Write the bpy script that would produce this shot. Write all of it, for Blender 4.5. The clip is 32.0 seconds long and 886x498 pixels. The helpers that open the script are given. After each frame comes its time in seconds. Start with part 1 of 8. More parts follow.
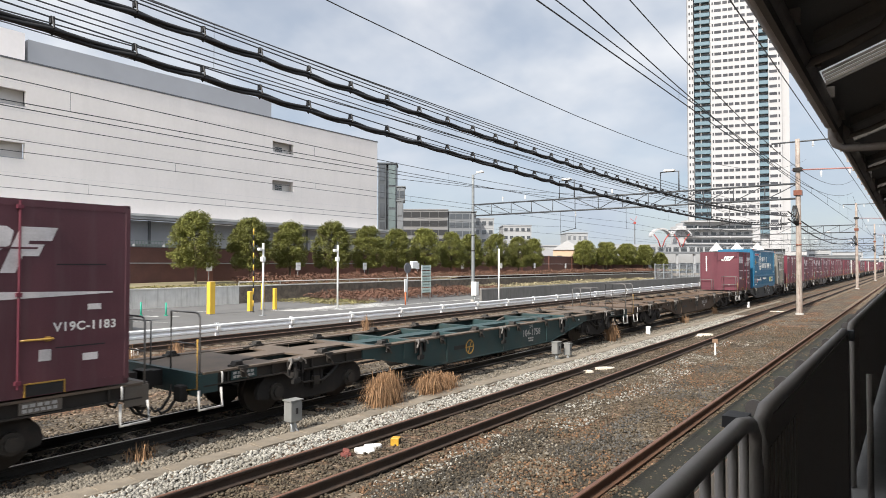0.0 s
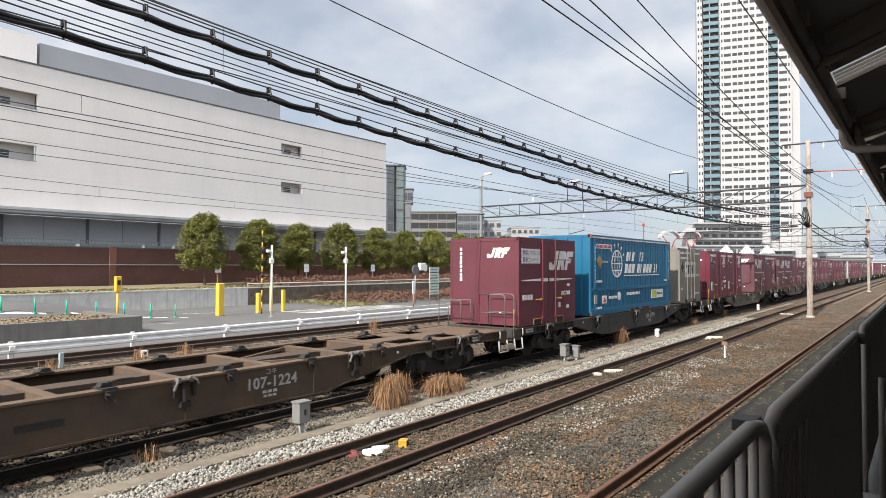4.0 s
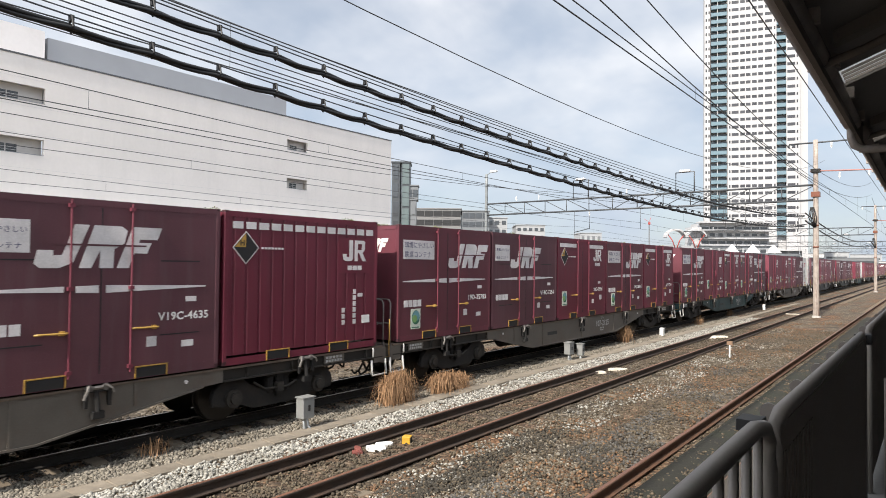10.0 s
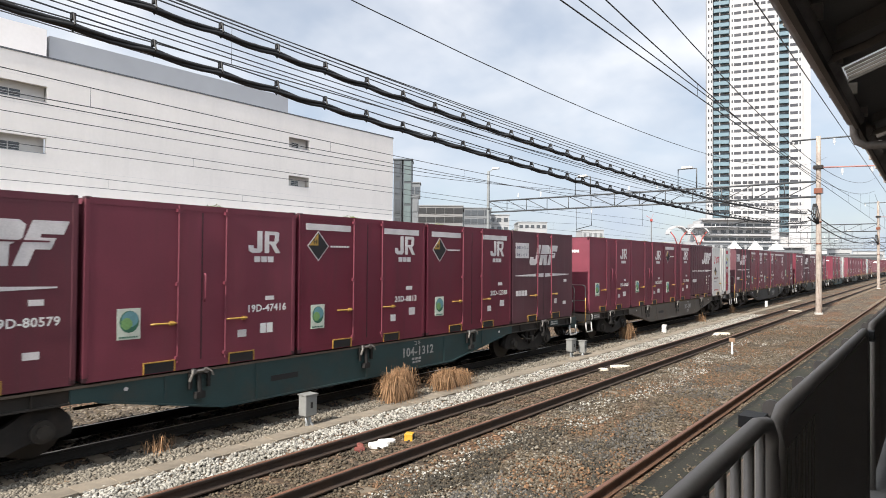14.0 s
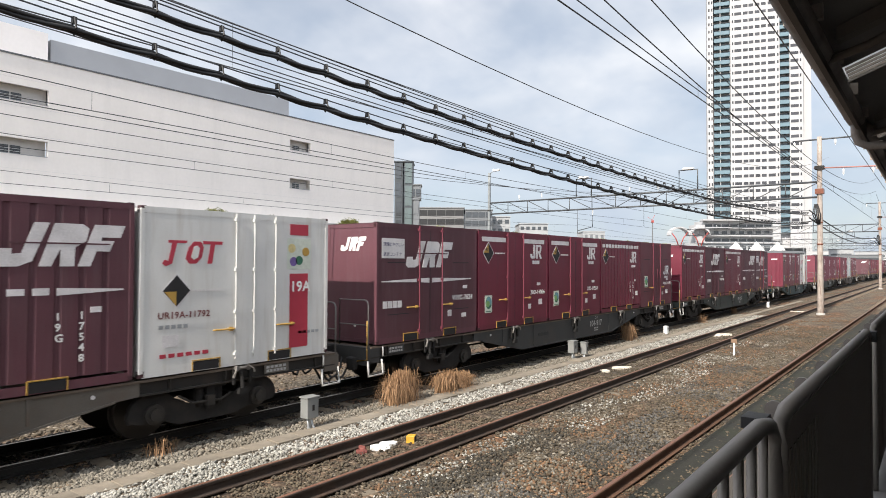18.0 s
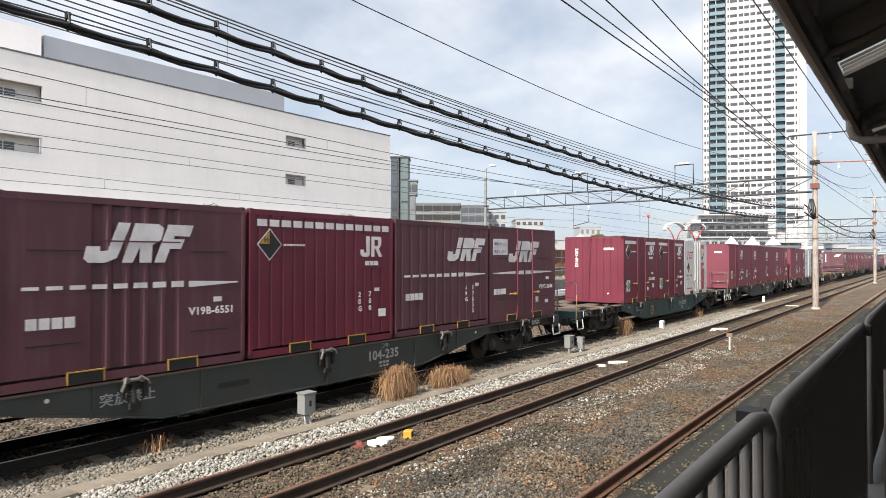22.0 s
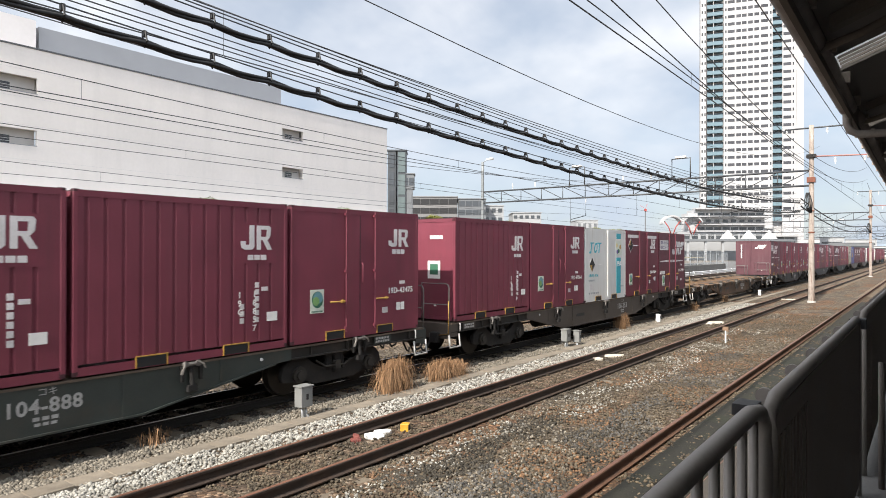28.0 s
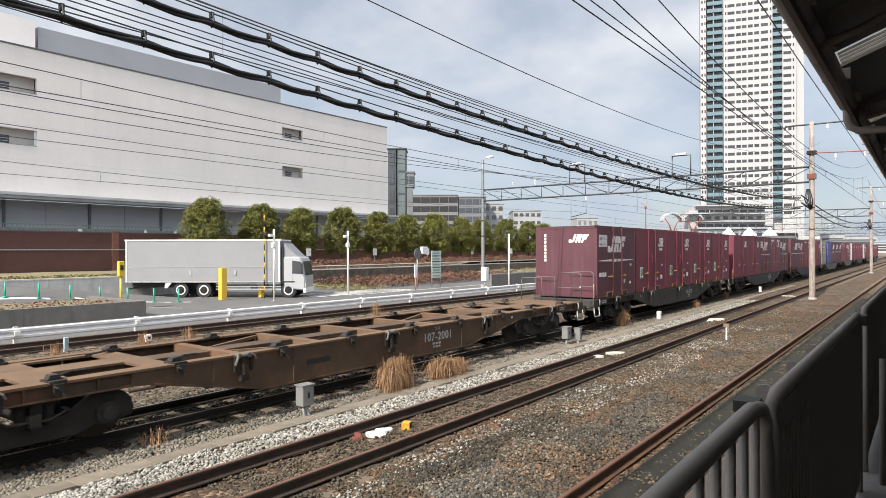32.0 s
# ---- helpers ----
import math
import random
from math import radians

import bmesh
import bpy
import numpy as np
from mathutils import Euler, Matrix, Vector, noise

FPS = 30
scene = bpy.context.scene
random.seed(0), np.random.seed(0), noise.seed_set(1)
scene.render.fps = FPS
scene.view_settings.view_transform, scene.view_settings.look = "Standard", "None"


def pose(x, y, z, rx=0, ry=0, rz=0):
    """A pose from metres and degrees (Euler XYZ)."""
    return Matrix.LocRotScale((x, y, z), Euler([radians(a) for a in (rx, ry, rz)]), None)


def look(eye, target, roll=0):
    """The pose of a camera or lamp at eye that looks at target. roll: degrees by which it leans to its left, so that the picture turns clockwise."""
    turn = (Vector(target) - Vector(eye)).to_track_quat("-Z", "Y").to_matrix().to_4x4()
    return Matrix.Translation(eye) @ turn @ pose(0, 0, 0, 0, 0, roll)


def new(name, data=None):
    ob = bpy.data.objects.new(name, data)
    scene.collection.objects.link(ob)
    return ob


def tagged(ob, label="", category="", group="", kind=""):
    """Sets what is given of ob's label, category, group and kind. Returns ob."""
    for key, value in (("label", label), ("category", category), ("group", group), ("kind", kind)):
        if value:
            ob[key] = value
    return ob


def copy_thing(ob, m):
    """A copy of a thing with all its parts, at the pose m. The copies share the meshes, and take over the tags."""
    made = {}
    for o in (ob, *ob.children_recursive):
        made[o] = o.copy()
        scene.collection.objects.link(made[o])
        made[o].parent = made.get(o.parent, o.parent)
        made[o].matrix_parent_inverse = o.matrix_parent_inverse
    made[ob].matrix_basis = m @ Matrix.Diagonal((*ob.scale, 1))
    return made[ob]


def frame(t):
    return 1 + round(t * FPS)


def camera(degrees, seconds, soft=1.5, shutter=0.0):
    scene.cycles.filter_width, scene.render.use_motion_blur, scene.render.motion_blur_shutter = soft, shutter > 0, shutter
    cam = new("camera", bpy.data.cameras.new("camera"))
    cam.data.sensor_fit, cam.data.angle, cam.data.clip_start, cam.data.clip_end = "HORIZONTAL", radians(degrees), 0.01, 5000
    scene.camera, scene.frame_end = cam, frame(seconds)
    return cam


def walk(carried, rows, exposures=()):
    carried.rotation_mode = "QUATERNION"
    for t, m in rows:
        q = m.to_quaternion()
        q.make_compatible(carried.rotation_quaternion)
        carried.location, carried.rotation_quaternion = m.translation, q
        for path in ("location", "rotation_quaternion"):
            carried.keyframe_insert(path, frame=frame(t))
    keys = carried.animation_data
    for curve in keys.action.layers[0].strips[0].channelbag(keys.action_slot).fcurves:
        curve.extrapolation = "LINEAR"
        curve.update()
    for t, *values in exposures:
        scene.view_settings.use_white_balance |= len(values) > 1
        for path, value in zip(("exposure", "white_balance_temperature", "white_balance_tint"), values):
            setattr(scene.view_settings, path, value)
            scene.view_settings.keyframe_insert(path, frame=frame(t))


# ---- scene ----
cam = camera(69.984, 32.0, soft=0.9, shutter=0.1)
EYE = (0.0, 0.0, 2.769)


def aim(yaw, pitch, roll):
    """The camera's pose at its one standing place, from degrees."""
    a, b = radians(yaw), radians(pitch)
    ahead = Vector((-math.sin(a) * math.cos(b), math.cos(a) * math.cos(b), math.sin(b)))
    return look(EYE, Vector(EYE) + ahead * 10, roll)


walk(cam, [
    (0.0, aim(36.575, 1.367, 0.067)),
    (0.5, aim(36.856, 1.333, 0.174)),
    (1.0, aim(37.093, 1.306, -0.016)),
    (1.5, aim(37.207, 1.324, -0.009)),
    (2.0, aim(37.308, 1.432, 0.067)),
    (2.5, aim(37.202, 1.426, 0.039)),
    (3.0, aim(37.322, 1.511, 0.073)),
    (3.5, aim(37.258, 1.586, 0.102)),
    (5.5, aim(37.569, 1.227, 0.262)),
    (6.0, aim(37.638, 1.215, 0.219)),
    (6.5, aim(37.643, 1.159, 0.271)),
    (7.0, aim(37.642, 1.110, 0.226)),
    (7.5, aim(37.700, 1.115, 0.298)),
    (8.0, aim(37.735, 1.136, 0.507)),
    (8.5, aim(37.770, 1.252, 0.401)),
    (9.0, aim(37.795, 1.261, 0.370)),
    (9.5, aim(37.786, 1.226, 0.510)),
    (10.0, aim(37.746, 1.277, 0.580)),
    (10.5, aim(37.708, 1.192, 0.574)),
    (11.0, aim(37.698, 1.049, 0.535)),
    (11.5, aim(37.686, 0.971, 0.493)),
    (12.0, aim(37.663, 0.939, 0.543)),
    (12.5, aim(37.741, 0.959, 0.521)),
    (13.0, aim(37.790, 0.964, 0.643)),
    (13.5, aim(37.987, 0.986, 0.647)),
    (14.0, aim(37.922, 1.025, 0.491)),
    (14.5, aim(37.919, 1.312, 0.468)),
    (16.5, aim(38.351, 1.409, 0.233)),
    (17.0, aim(38.266, 1.265, 0.214)),
    (17.5, aim(38.142, 1.248, 0.278)),
    (18.0, aim(38.029, 1.204, 0.270)),
    (18.5, aim(37.983, 1.064, 0.228)),
    (19.0, aim(37.965, 0.992, 0.272)),
    (19.5, aim(37.954, 0.947, 0.410)),
    (20.0, aim(37.945, 0.978, 0.196)),
    (20.5, aim(37.832, 0.991, 0.250)),
    (21.0, aim(37.764, 0.966, 0.180)),
    (21.5, aim(37.756, 0.849, 0.070)),
    (22.0, aim(37.701, 0.795, 0.101)),
    (22.5, aim(37.646, 0.792, 0.121)),
    (23.0, aim(37.619, 0.811, 0.203)),
    (23.5, aim(37.619, 0.748, 0.181)),
    (24.0, aim(37.661, 0.582, 0.238)),
    (24.5, aim(37.680, 0.493, 0.152)),
    (25.0, aim(37.671, 0.436, 0.197)),
    (25.5, aim(37.678, 0.397, 0.159)),
    (27.5, aim(37.505, 0.220, 0.224)),
    (28.0, aim(37.432, 0.209, 0.141)),
    (28.5, aim(37.368, 0.177, 0.130)),
    (29.0, aim(37.395, 0.162, 0.004)),
    (29.5, aim(37.377, 0.114, 0.072)),
    (30.0, aim(37.408, 0.085, 0.176)),
    (30.5, aim(37.423, 0.090, 0.064)),
    (31.0, aim(37.476, -0.008, -0.040)),
    (31.5, aim(37.411, -0.004, -0.185)),
    (32.0, aim(37.474, 0.050, -0.127)),
], [(0.0, 0.60, 6750, 11.5), (3.0, 0.58, 6750, 11.5), (6.0, 0.68, 6750, 11.5), (9.0, 0.70, 6750, 11.5), (14.0, 0.80, 6750, 11.5), (18.0, 0.72, 6750, 11.5), (22.0, 0.80, 6750, 11.5), (24.0, 0.68, 6750, 11.5), (25.0, 0.70, 6750, 11.5), (28.0, 0.80, 6750, 11.5), (30.0, 0.68, 6750, 11.5), (31.0, 0.64, 6750, 11.5), (32.0, 0.58, 6750, 11.5)])

# ---- light ----
SUN_TO = Vector((0.05, -1.0, 0.90)).normalized()
sun = new("sun", bpy.data.lights.new("sun", "SUN"))
sun.data.energy, sun.data.angle, sun.data.color = 4.5, radians(0.6), (1.0, 0.95, 0.87)
sun.matrix_world = look(SUN_TO * 50, (0, 0, 0))

world = bpy.data.worlds.new("sky")
scene.world = world
world.use_nodes = True


def build_sky():
    nt = world.node_tree
    n, l = nt.nodes, nt.links
    bg = n["Background"]
    sky = n.new("ShaderNodeTexSky")
    sky.sky_type, sky.sun_disc = "NISHITA", False
    sky.sun_elevation = math.asin(SUN_TO.z)
    sky.sun_rotation = math.atan2(SUN_TO.x, SUN_TO.y)
    co = n.new("ShaderNodeTexCoord")
    # clouds lie on a high flat layer: the direction is divided by its height
    sep = n.new("ShaderNodeSeparateXYZ")
    l.new(co.outputs["Generated"], sep.inputs[0])
    high = n.new("ShaderNodeMath"); high.operation = "ADD"; high.inputs[1].default_value = 0.42
    up = n.new("ShaderNodeMath"); up.operation = "MAXIMUM"; up.inputs[1].default_value = 0.0
    l.new(sep.outputs[2], up.inputs[0]); l.new(up.outputs[0], high.inputs[0])
    flat = n.new("ShaderNodeVectorMath"); flat.operation = "DIVIDE"
    comb = n.new("ShaderNodeCombineXYZ")
    for i in range(3):
        l.new(high.outputs[0], comb.inputs[i])
    l.new(co.outputs["Generated"], flat.inputs[0]); l.new(comb.outputs[0], flat.inputs[1])
    big = n.new("ShaderNodeTexNoise"); big.inputs["Scale"].default_value = 2.1
    big.inputs["Detail"].default_value = 6; big.inputs["Roughness"].default_value = 0.52
    big.inputs["Distortion"].default_value = 0.3
    l.new(flat.outputs[0], big.inputs["Vector"])
    ramp = n.new("ShaderNodeValToRGB")
    ramp.color_ramp.elements[0].position, ramp.color_ramp.elements[1].position = 0.40, 0.60
    l.new(big.outputs[0], ramp.inputs[0])
    tone = n.new("ShaderNodeTexNoise"); tone.inputs["Scale"].default_value = 2.9
    tone.inputs["Detail"].default_value = 4
    l.new(flat.outputs[0], tone.inputs["Vector"])
    shade = n.new("ShaderNodeValToRGB")
    shade.color_ramp.elements[0].position, shade.color_ramp.elements[1].position = 0.35, 0.68
    shade.color_ramp.elements[0].color = (5.0, 5.7, 6.7, 1)
    shade.color_ramp.elements[1].color = (9.9, 10.0, 10.1, 1)
    l.new(tone.outputs[0], shade.inputs[0])
    low = n.new("ShaderNodeMapRange")
    low.inputs["From Max"].default_value = 0.42
    l.new(up.outputs[0], low.inputs["Value"])
    veil = n.new("ShaderNodeMix"); veil.data_type = "RGBA"
    veil.inputs[6].default_value = (4.1, 5.0, 6.2, 1)
    l.new(low.outputs[0], veil.inputs[0]); l.new(shade.outputs[0], veil.inputs[7])
    # clouds near the sun scatter more light
    near_sun = n.new("ShaderNodeVectorMath"); near_sun.operation = "DOT_PRODUCT"
    near_sun.inputs[1].default_value = SUN_TO
    l.new(co.outputs["Generated"], near_sun.inputs[0])
    ahead = n.new("ShaderNodeMath"); ahead.operation = "MAXIMUM"; ahead.inputs[1].default_value = 0.0
    l.new(near_sun.outputs["Value"], ahead.inputs[0])
    gain = n.new("ShaderNodeMath"); gain.operation = "MULTIPLY_ADD"
    gain.inputs[1].default_value, gain.inputs[2].default_value = 1.5, 1.0
    l.new(ahead.outputs[0], gain.inputs[0])
    lit = n.new("ShaderNodeVectorMath"); lit.operation = "SCALE"
    l.new(veil.outputs[2], lit.inputs[0]); l.new(gain.outputs[0], lit.inputs["Scale"])
    mix = n.new("ShaderNodeMix"); mix.data_type = "RGBA"
    thick = n.new("ShaderNodeMath"); thick.operation = "MULTIPLY_ADD"
    thick.inputs[1].default_value, thick.inputs[2].default_value = 0.4, 0.58
    l.new(ramp.outputs[0], thick.inputs[0])
    l.new(thick.outputs[0], mix.inputs[0])
    l.new(sky.outputs[0], mix.inputs[6]); l.new(lit.outputs[0], mix.inputs[7])
    l.new(mix.outputs[2], bg.inputs[0])
    bg.inputs[1].default_value = 0.079


build_sky()

# ---- materials ----
MATS = {}


def surface(name, color, rough=0.6, metal=0.0, vary=0.25, grain=8.0, fine=60.0, bump=0.15, stain=None, stain_amount=0.0,
            stain_scale=1.2, streak=False, per_object=0.0, per_piece=0.0, spec=0.5, dust=0.0):
    """A painted, mineral or metal surface: base colour with coarse and fine variation, stains, relief."""
    if name in MATS:
        return MATS[name]
    m = bpy.data.materials.new(name)
    MATS[name] = m
    m.use_nodes = True
    n, l = m.node_tree.nodes, m.node_tree.links
    b = n["Principled BSDF"]
    b.inputs["Metallic"].default_value = metal
    b.inputs["Specular IOR Level"].default_value = spec
    co = n.new("ShaderNodeTexCoord")
    coarse = n.new("ShaderNodeTexNoise"); coarse.inputs["Scale"].default_value = grain
    coarse.inputs["Detail"].default_value = 5
    small = n.new("ShaderNodeTexNoise"); small.inputs["Scale"].default_value = fine
    small.inputs["Detail"].default_value = 3
    l.new(co.outputs["Object"], coarse.inputs["Vector"]); l.new(co.outputs["Object"], small.inputs["Vector"])
    add = n.new("ShaderNodeMath"); add.operation = "ADD"
    half = n.new("ShaderNodeMath"); half.operation = "MULTIPLY"; half.inputs[1].default_value = 0.5
    l.new(small.outputs[0], half.inputs[0]); l.new(coarse.outputs[0], add.inputs[0]); l.new(half.outputs[0], add.inputs[1])
    rng = n.new("ShaderNodeMapRange")
    rng.inputs["From Min"].default_value, rng.inputs["From Max"].default_value = 0.45, 1.05
    rng.inputs["To Min"].default_value, rng.inputs["To Max"].default_value = 1 - vary, 1 + vary
    l.new(add.outputs[0], rng.inputs["Value"])
    factor = rng.outputs[0]
    for amount, node_kind, socket in ((per_object, "ShaderNodeObjectInfo", "Random"), (per_piece, "ShaderNodeNewGeometry", "Random Per Island")):
        if amount:
            info = n.new(node_kind)
            r2 = n.new("ShaderNodeMapRange")
            r2.inputs["To Min"].default_value, r2.inputs["To Max"].default_value = 1 - amount, 1 + amount
            l.new(info.outputs[socket], r2.inputs["Value"])
            mul = n.new("ShaderNodeMath"); mul.operation = "MULTIPLY"
            l.new(factor, mul.inputs[0]); l.new(r2.outputs[0], mul.inputs[1])
            factor = mul.outputs[0]
    tint = n.new("ShaderNodeMix"); tint.data_type = "RGBA"; tint.blend_type = "MULTIPLY"; tint.inputs[0].default_value = 1
    tint.inputs[6].default_value = (*color, 1)
    grey = n.new("ShaderNodeCombineColor")
    for i in range(3):
        l.new(factor, grey.inputs[i])
    l.new(grey.outputs[0], tint.inputs[7])
    out = tint.outputs[2]
    if stain:
        st = n.new("ShaderNodeTexNoise"); st.inputs["Scale"].default_value = stain_scale
        st.inputs["Detail"].default_value = 6; st.inputs["Roughness"].default_value = 0.62
        if streak:
            mp = n.new("ShaderNodeMapping"); mp.inputs["Scale"].default_value = (5.0, 5.0, 0.5)
            l.new(co.outputs["Object"], mp.inputs[0]); l.new(mp.outputs[0], st.inputs["Vector"])
        else:
            l.new(co.outputs["Object"], st.inputs["Vector"])
        sr = n.new("ShaderNodeMapRange")
        sr.inputs["From Min"].default_value, sr.inputs["From Max"].default_value = 0.5, 0.72
        sr.inputs["To Max"].default_value = stain_amount
        l.new(st.outputs[0], sr.inputs["Value"])
        mx = n.new("ShaderNodeMix"); mx.data_type = "RGBA"
        mx.inputs[7].default_value = (*stain, 1)
        l.new(sr.outputs[0], mx.inputs[0]); l.new(out, mx.inputs[6])
        out = mx.outputs[2]
    l.new(out, b.inputs["Base Color"])
    ro = n.new("ShaderNodeMapRange")
    ro.inputs["To Min"].default_value, ro.inputs["To Max"].default_value = max(0.05, rough - 0.12), min(1.0, rough + 0.12)
    l.new(coarse.outputs[0], ro.inputs["Value"]); l.new(ro.outputs[0], b.inputs["Roughness"])
    if bump:
        bp = n.new("ShaderNodeBump"); bp.inputs["Strength"].default_value = bump; bp.inputs["Distance"].default_value = 0.02
        l.new(add.outputs[0], bp.inputs["Height"]); l.new(bp.outputs[0], b.inputs["Normal"])
    return m


RED = surface("maroon_paint", (0.125, 0.0150, 0.0310), 0.5, vary=0.16, grain=1.3, fine=45, bump=0.05, stain=(0.095, 0.020, 0.030), stain_amount=0.55, stain_scale=1.0, streak=True, per_object=0.10)
FADED = surface("faded_maroon_paint", (0.158, 0.0290, 0.0480), 0.6, vary=0.16, grain=1.5, fine=45, bump=0.05, stain=(0.12, 0.030, 0.042), stain_amount=0.5, stain_scale=0.9, streak=True, per_object=0.10)
WORN_RED = surface("worn_maroon_paint", (0.108, 0.0240, 0.0360), 0.55, vary=0.18, grain=1.3, fine=45, bump=0.05, stain=(0.085, 0.030, 0.038), stain_amount=0.6, stain_scale=1.0, streak=True, per_object=0.10)
PURPLE = surface("aged_purple_paint", (0.088, 0.0300, 0.0400), 0.6, vary=0.2, grain=1.3, fine=45, bump=0.06, stain=(0.105, 0.055, 0.062), stain_amount=0.6, stain_scale=1.0, streak=True, per_object=0.10)
DARK_RED = surface("dark_maroon_trim", (0.045, 0.014, 0.018), 0.6, vary=0.25, grain=4, bump=0.08)
BLUE = surface("blue_paint", (0.008, 0.118, 0.225), 0.45, vary=0.1, grain=1.2, bump=0.04, stain=(0.02, 0.10, 0.18), stain_amount=0.5, streak=True)
BLUE_EDGE = surface("blue_rail_paint", (0.01, 0.135, 0.26), 0.4, vary=0.1, grain=2, bump=0.03)
GREYBOX = surface("grey_container_paint", (0.19, 0.18, 0.155), 0.6, vary=0.18, grain=1.5, bump=0.06, stain=(0.09, 0.085, 0.075), stain_amount=0.5, streak=True)
WHITEBOX = surface("white_container_paint", (0.62, 0.62, 0.60), 0.5, vary=0.08, grain=1.5, bump=0.04, stain=(0.42, 0.38, 0.33), stain_amount=0.45, streak=True)
SILVER = surface("worn_silver_lettering", (0.60, 0.58, 0.58), 0.6, vary=0.25, grain=3, fine=40, bump=0.0)
WHITE = surface("white_paint", (0.74, 0.74, 0.72), 0.55, vary=0.1, grain=4, bump=0.02)
YELLOW = surface("yellow_paint", (0.40, 0.24, 0.05), 0.5, vary=0.15, grain=4, bump=0.04, stain=(0.2, 0.13, 0.05), stain_amount=0.5)
BLACK = surface("black_paint", (0.015, 0.015, 0.016), 0.6, vary=0.2, bump=0.03)
LABELGREEN = surface("green_label", (0.035, 0.14, 0.085), 0.6, vary=0.15, grain=20, bump=0.0)
LABELTEAL = surface("teal_label", (0.12, 0.27, 0.30), 0.6, vary=0.15, grain=20, bump=0.0)
LABELLEAF = surface("leaf_green_label", (0.17, 0.33, 0.12), 0.6, vary=0.2, grain=30, bump=0.0)
LABELPALE = surface("pale_label", (0.56, 0.60, 0.52), 0.6, vary=0.12, grain=14, bump=0.0)
TEAL = surface("teal_panel", (0.03, 0.34, 0.42), 0.5, vary=0.08, grain=4, bump=0.0)
LOGORED = surface("red_panel", (0.40, 0.035, 0.06), 0.5, vary=0.08, grain=4, bump=0.0)
ORANGE = surface("orange_corner_paint", (0.5, 0.13, 0.03), 0.5, vary=0.15, bump=0.04)
W_GREEN = surface("blue_green_wagon_paint", (0.018, 0.046, 0.048), 0.6, vary=0.25, grain=2, bump=0.08, stain=(0.07, 0.045, 0.03), stain_amount=0.4, stain_scale=1.5)
W_GREY = surface("grey_wagon_paint", (0.102, 0.090, 0.077), 0.65, vary=0.2, grain=2, bump=0.08, stain=(0.10, 0.06, 0.04), stain_amount=0.5, stain_scale=1.5)
W_RUST = surface("rust_brown_wagon_paint", (0.068, 0.042, 0.024), 0.75, vary=0.3, grain=2.5, bump=0.12, stain=(0.16, 0.07, 0.035), stain_amount=0.6, stain_scale=1.6)
W_DARK = surface("dark_grey_wagon_paint", (0.035, 0.036, 0.036), 0.65, vary=0.25, grain=2, bump=0.08, stain=(0.07, 0.05, 0.035), stain_amount=0.4, stain_scale=1.5)
UNDER = surface("grimy_underframe_steel", (0.012, 0.011, 0.0105), 0.85, vary=0.35, grain=5, bump=0.15, stain=(0.035, 0.026, 0.02), stain_amount=0.5, stain_scale=3)
UNDERDUST = surface("dusty_bogie_steel", (0.024, 0.021, 0.018), 0.8, vary=0.35, grain=6, bump=0.15, stain=(0.06, 0.045, 0.032), stain_amount=0.6, stain_scale=4)
ENDCHANNEL = surface("dark_brown_channel_steel", (0.022, 0.019, 0.016), 0.75, vary=0.3, grain=3, bump=0.1, stain=(0.055, 0.036, 0.025), stain_amount=0.5, stain_scale=2)
DECKRUST = surface("dusty_deck_steel", (0.11, 0.083, 0.062), 0.8, vary=0.3, grain=2.5, bump=0.12, stain=(0.05, 0.045, 0.04), stain_amount=0.6, stain_scale=1.3)
WHEELSTEEL = surface("worn_wheel_steel", (0.035, 0.031, 0.028), 0.5, metal=0.5, vary=0.15, bump=0.03)
RAILSIDE = surface("rusty_rail_steel", (0.040, 0.027, 0.020), 0.75, vary=0.3, grain=6, bump=0.12, stain=(0.075, 0.042, 0.026), stain_amount=0.6, stain_scale=4)
# oil and the train's shade, both mixed into the rail's dark colour
RAIL_OIL_SHADE = surface("oily_shaded_rail_steel", (0.014, 0.012, 0.010), 0.8, vary=0.3, grain=6, bump=0.1)
RAILRED = surface("red_rusty_rail_steel", (0.105, 0.052, 0.030), 0.8, vary=0.3, grain=6, bump=0.12, stain=(0.06, 0.034, 0.022), stain_amount=0.6, stain_scale=4)
RAILTOP = surface("polished_rail_head", (0.30, 0.27, 0.25), 0.32, metal=0.85, vary=0.2, grain=3, bump=0.02)
RAILRUST = surface("rusty_rail_head", (0.14, 0.065, 0.04), 0.55, vary=0.25, grain=5, bump=0.06)
SLEEPER = surface("concrete_sleeper", (0.135, 0.108, 0.078), 0.85, vary=0.25, grain=6, bump=0.2, stain=(0.16, 0.10, 0.06), stain_amount=0.6, stain_scale=3, per_object=0.15)
CONCRETE = surface("weathered_concrete", (0.34, 0.33, 0.31), 0.85, vary=0.18, grain=2, bump=0.15, stain=(0.20, 0.19, 0.17), stain_amount=0.6, stain_scale=0.9, streak=True)
DARKCONC = surface("dark_concrete", (0.15, 0.145, 0.135), 0.85, vary=0.2, grain=2, bump=0.15, stain=(0.09, 0.09, 0.08), stain_amount=0.6, stain_scale=0.9, streak=True)
STEEL = surface("galvanised_steel", (0.36, 0.38, 0.39), 0.5, metal=0.4, vary=0.15, grain=5, bump=0.04)
WIRE = surface("dark_wire", (0.045, 0.047, 0.05), 0.55, vary=0.2, bump=0.0)
RUBBER = surface("black_cable_sheath", (0.014, 0.014, 0.015), 0.6, vary=0.2, grain=12, bump=0.1)
INSUL = surface("brown_insulator", (0.16, 0.055, 0.03), 0.3, vary=0.15, bump=0.0)
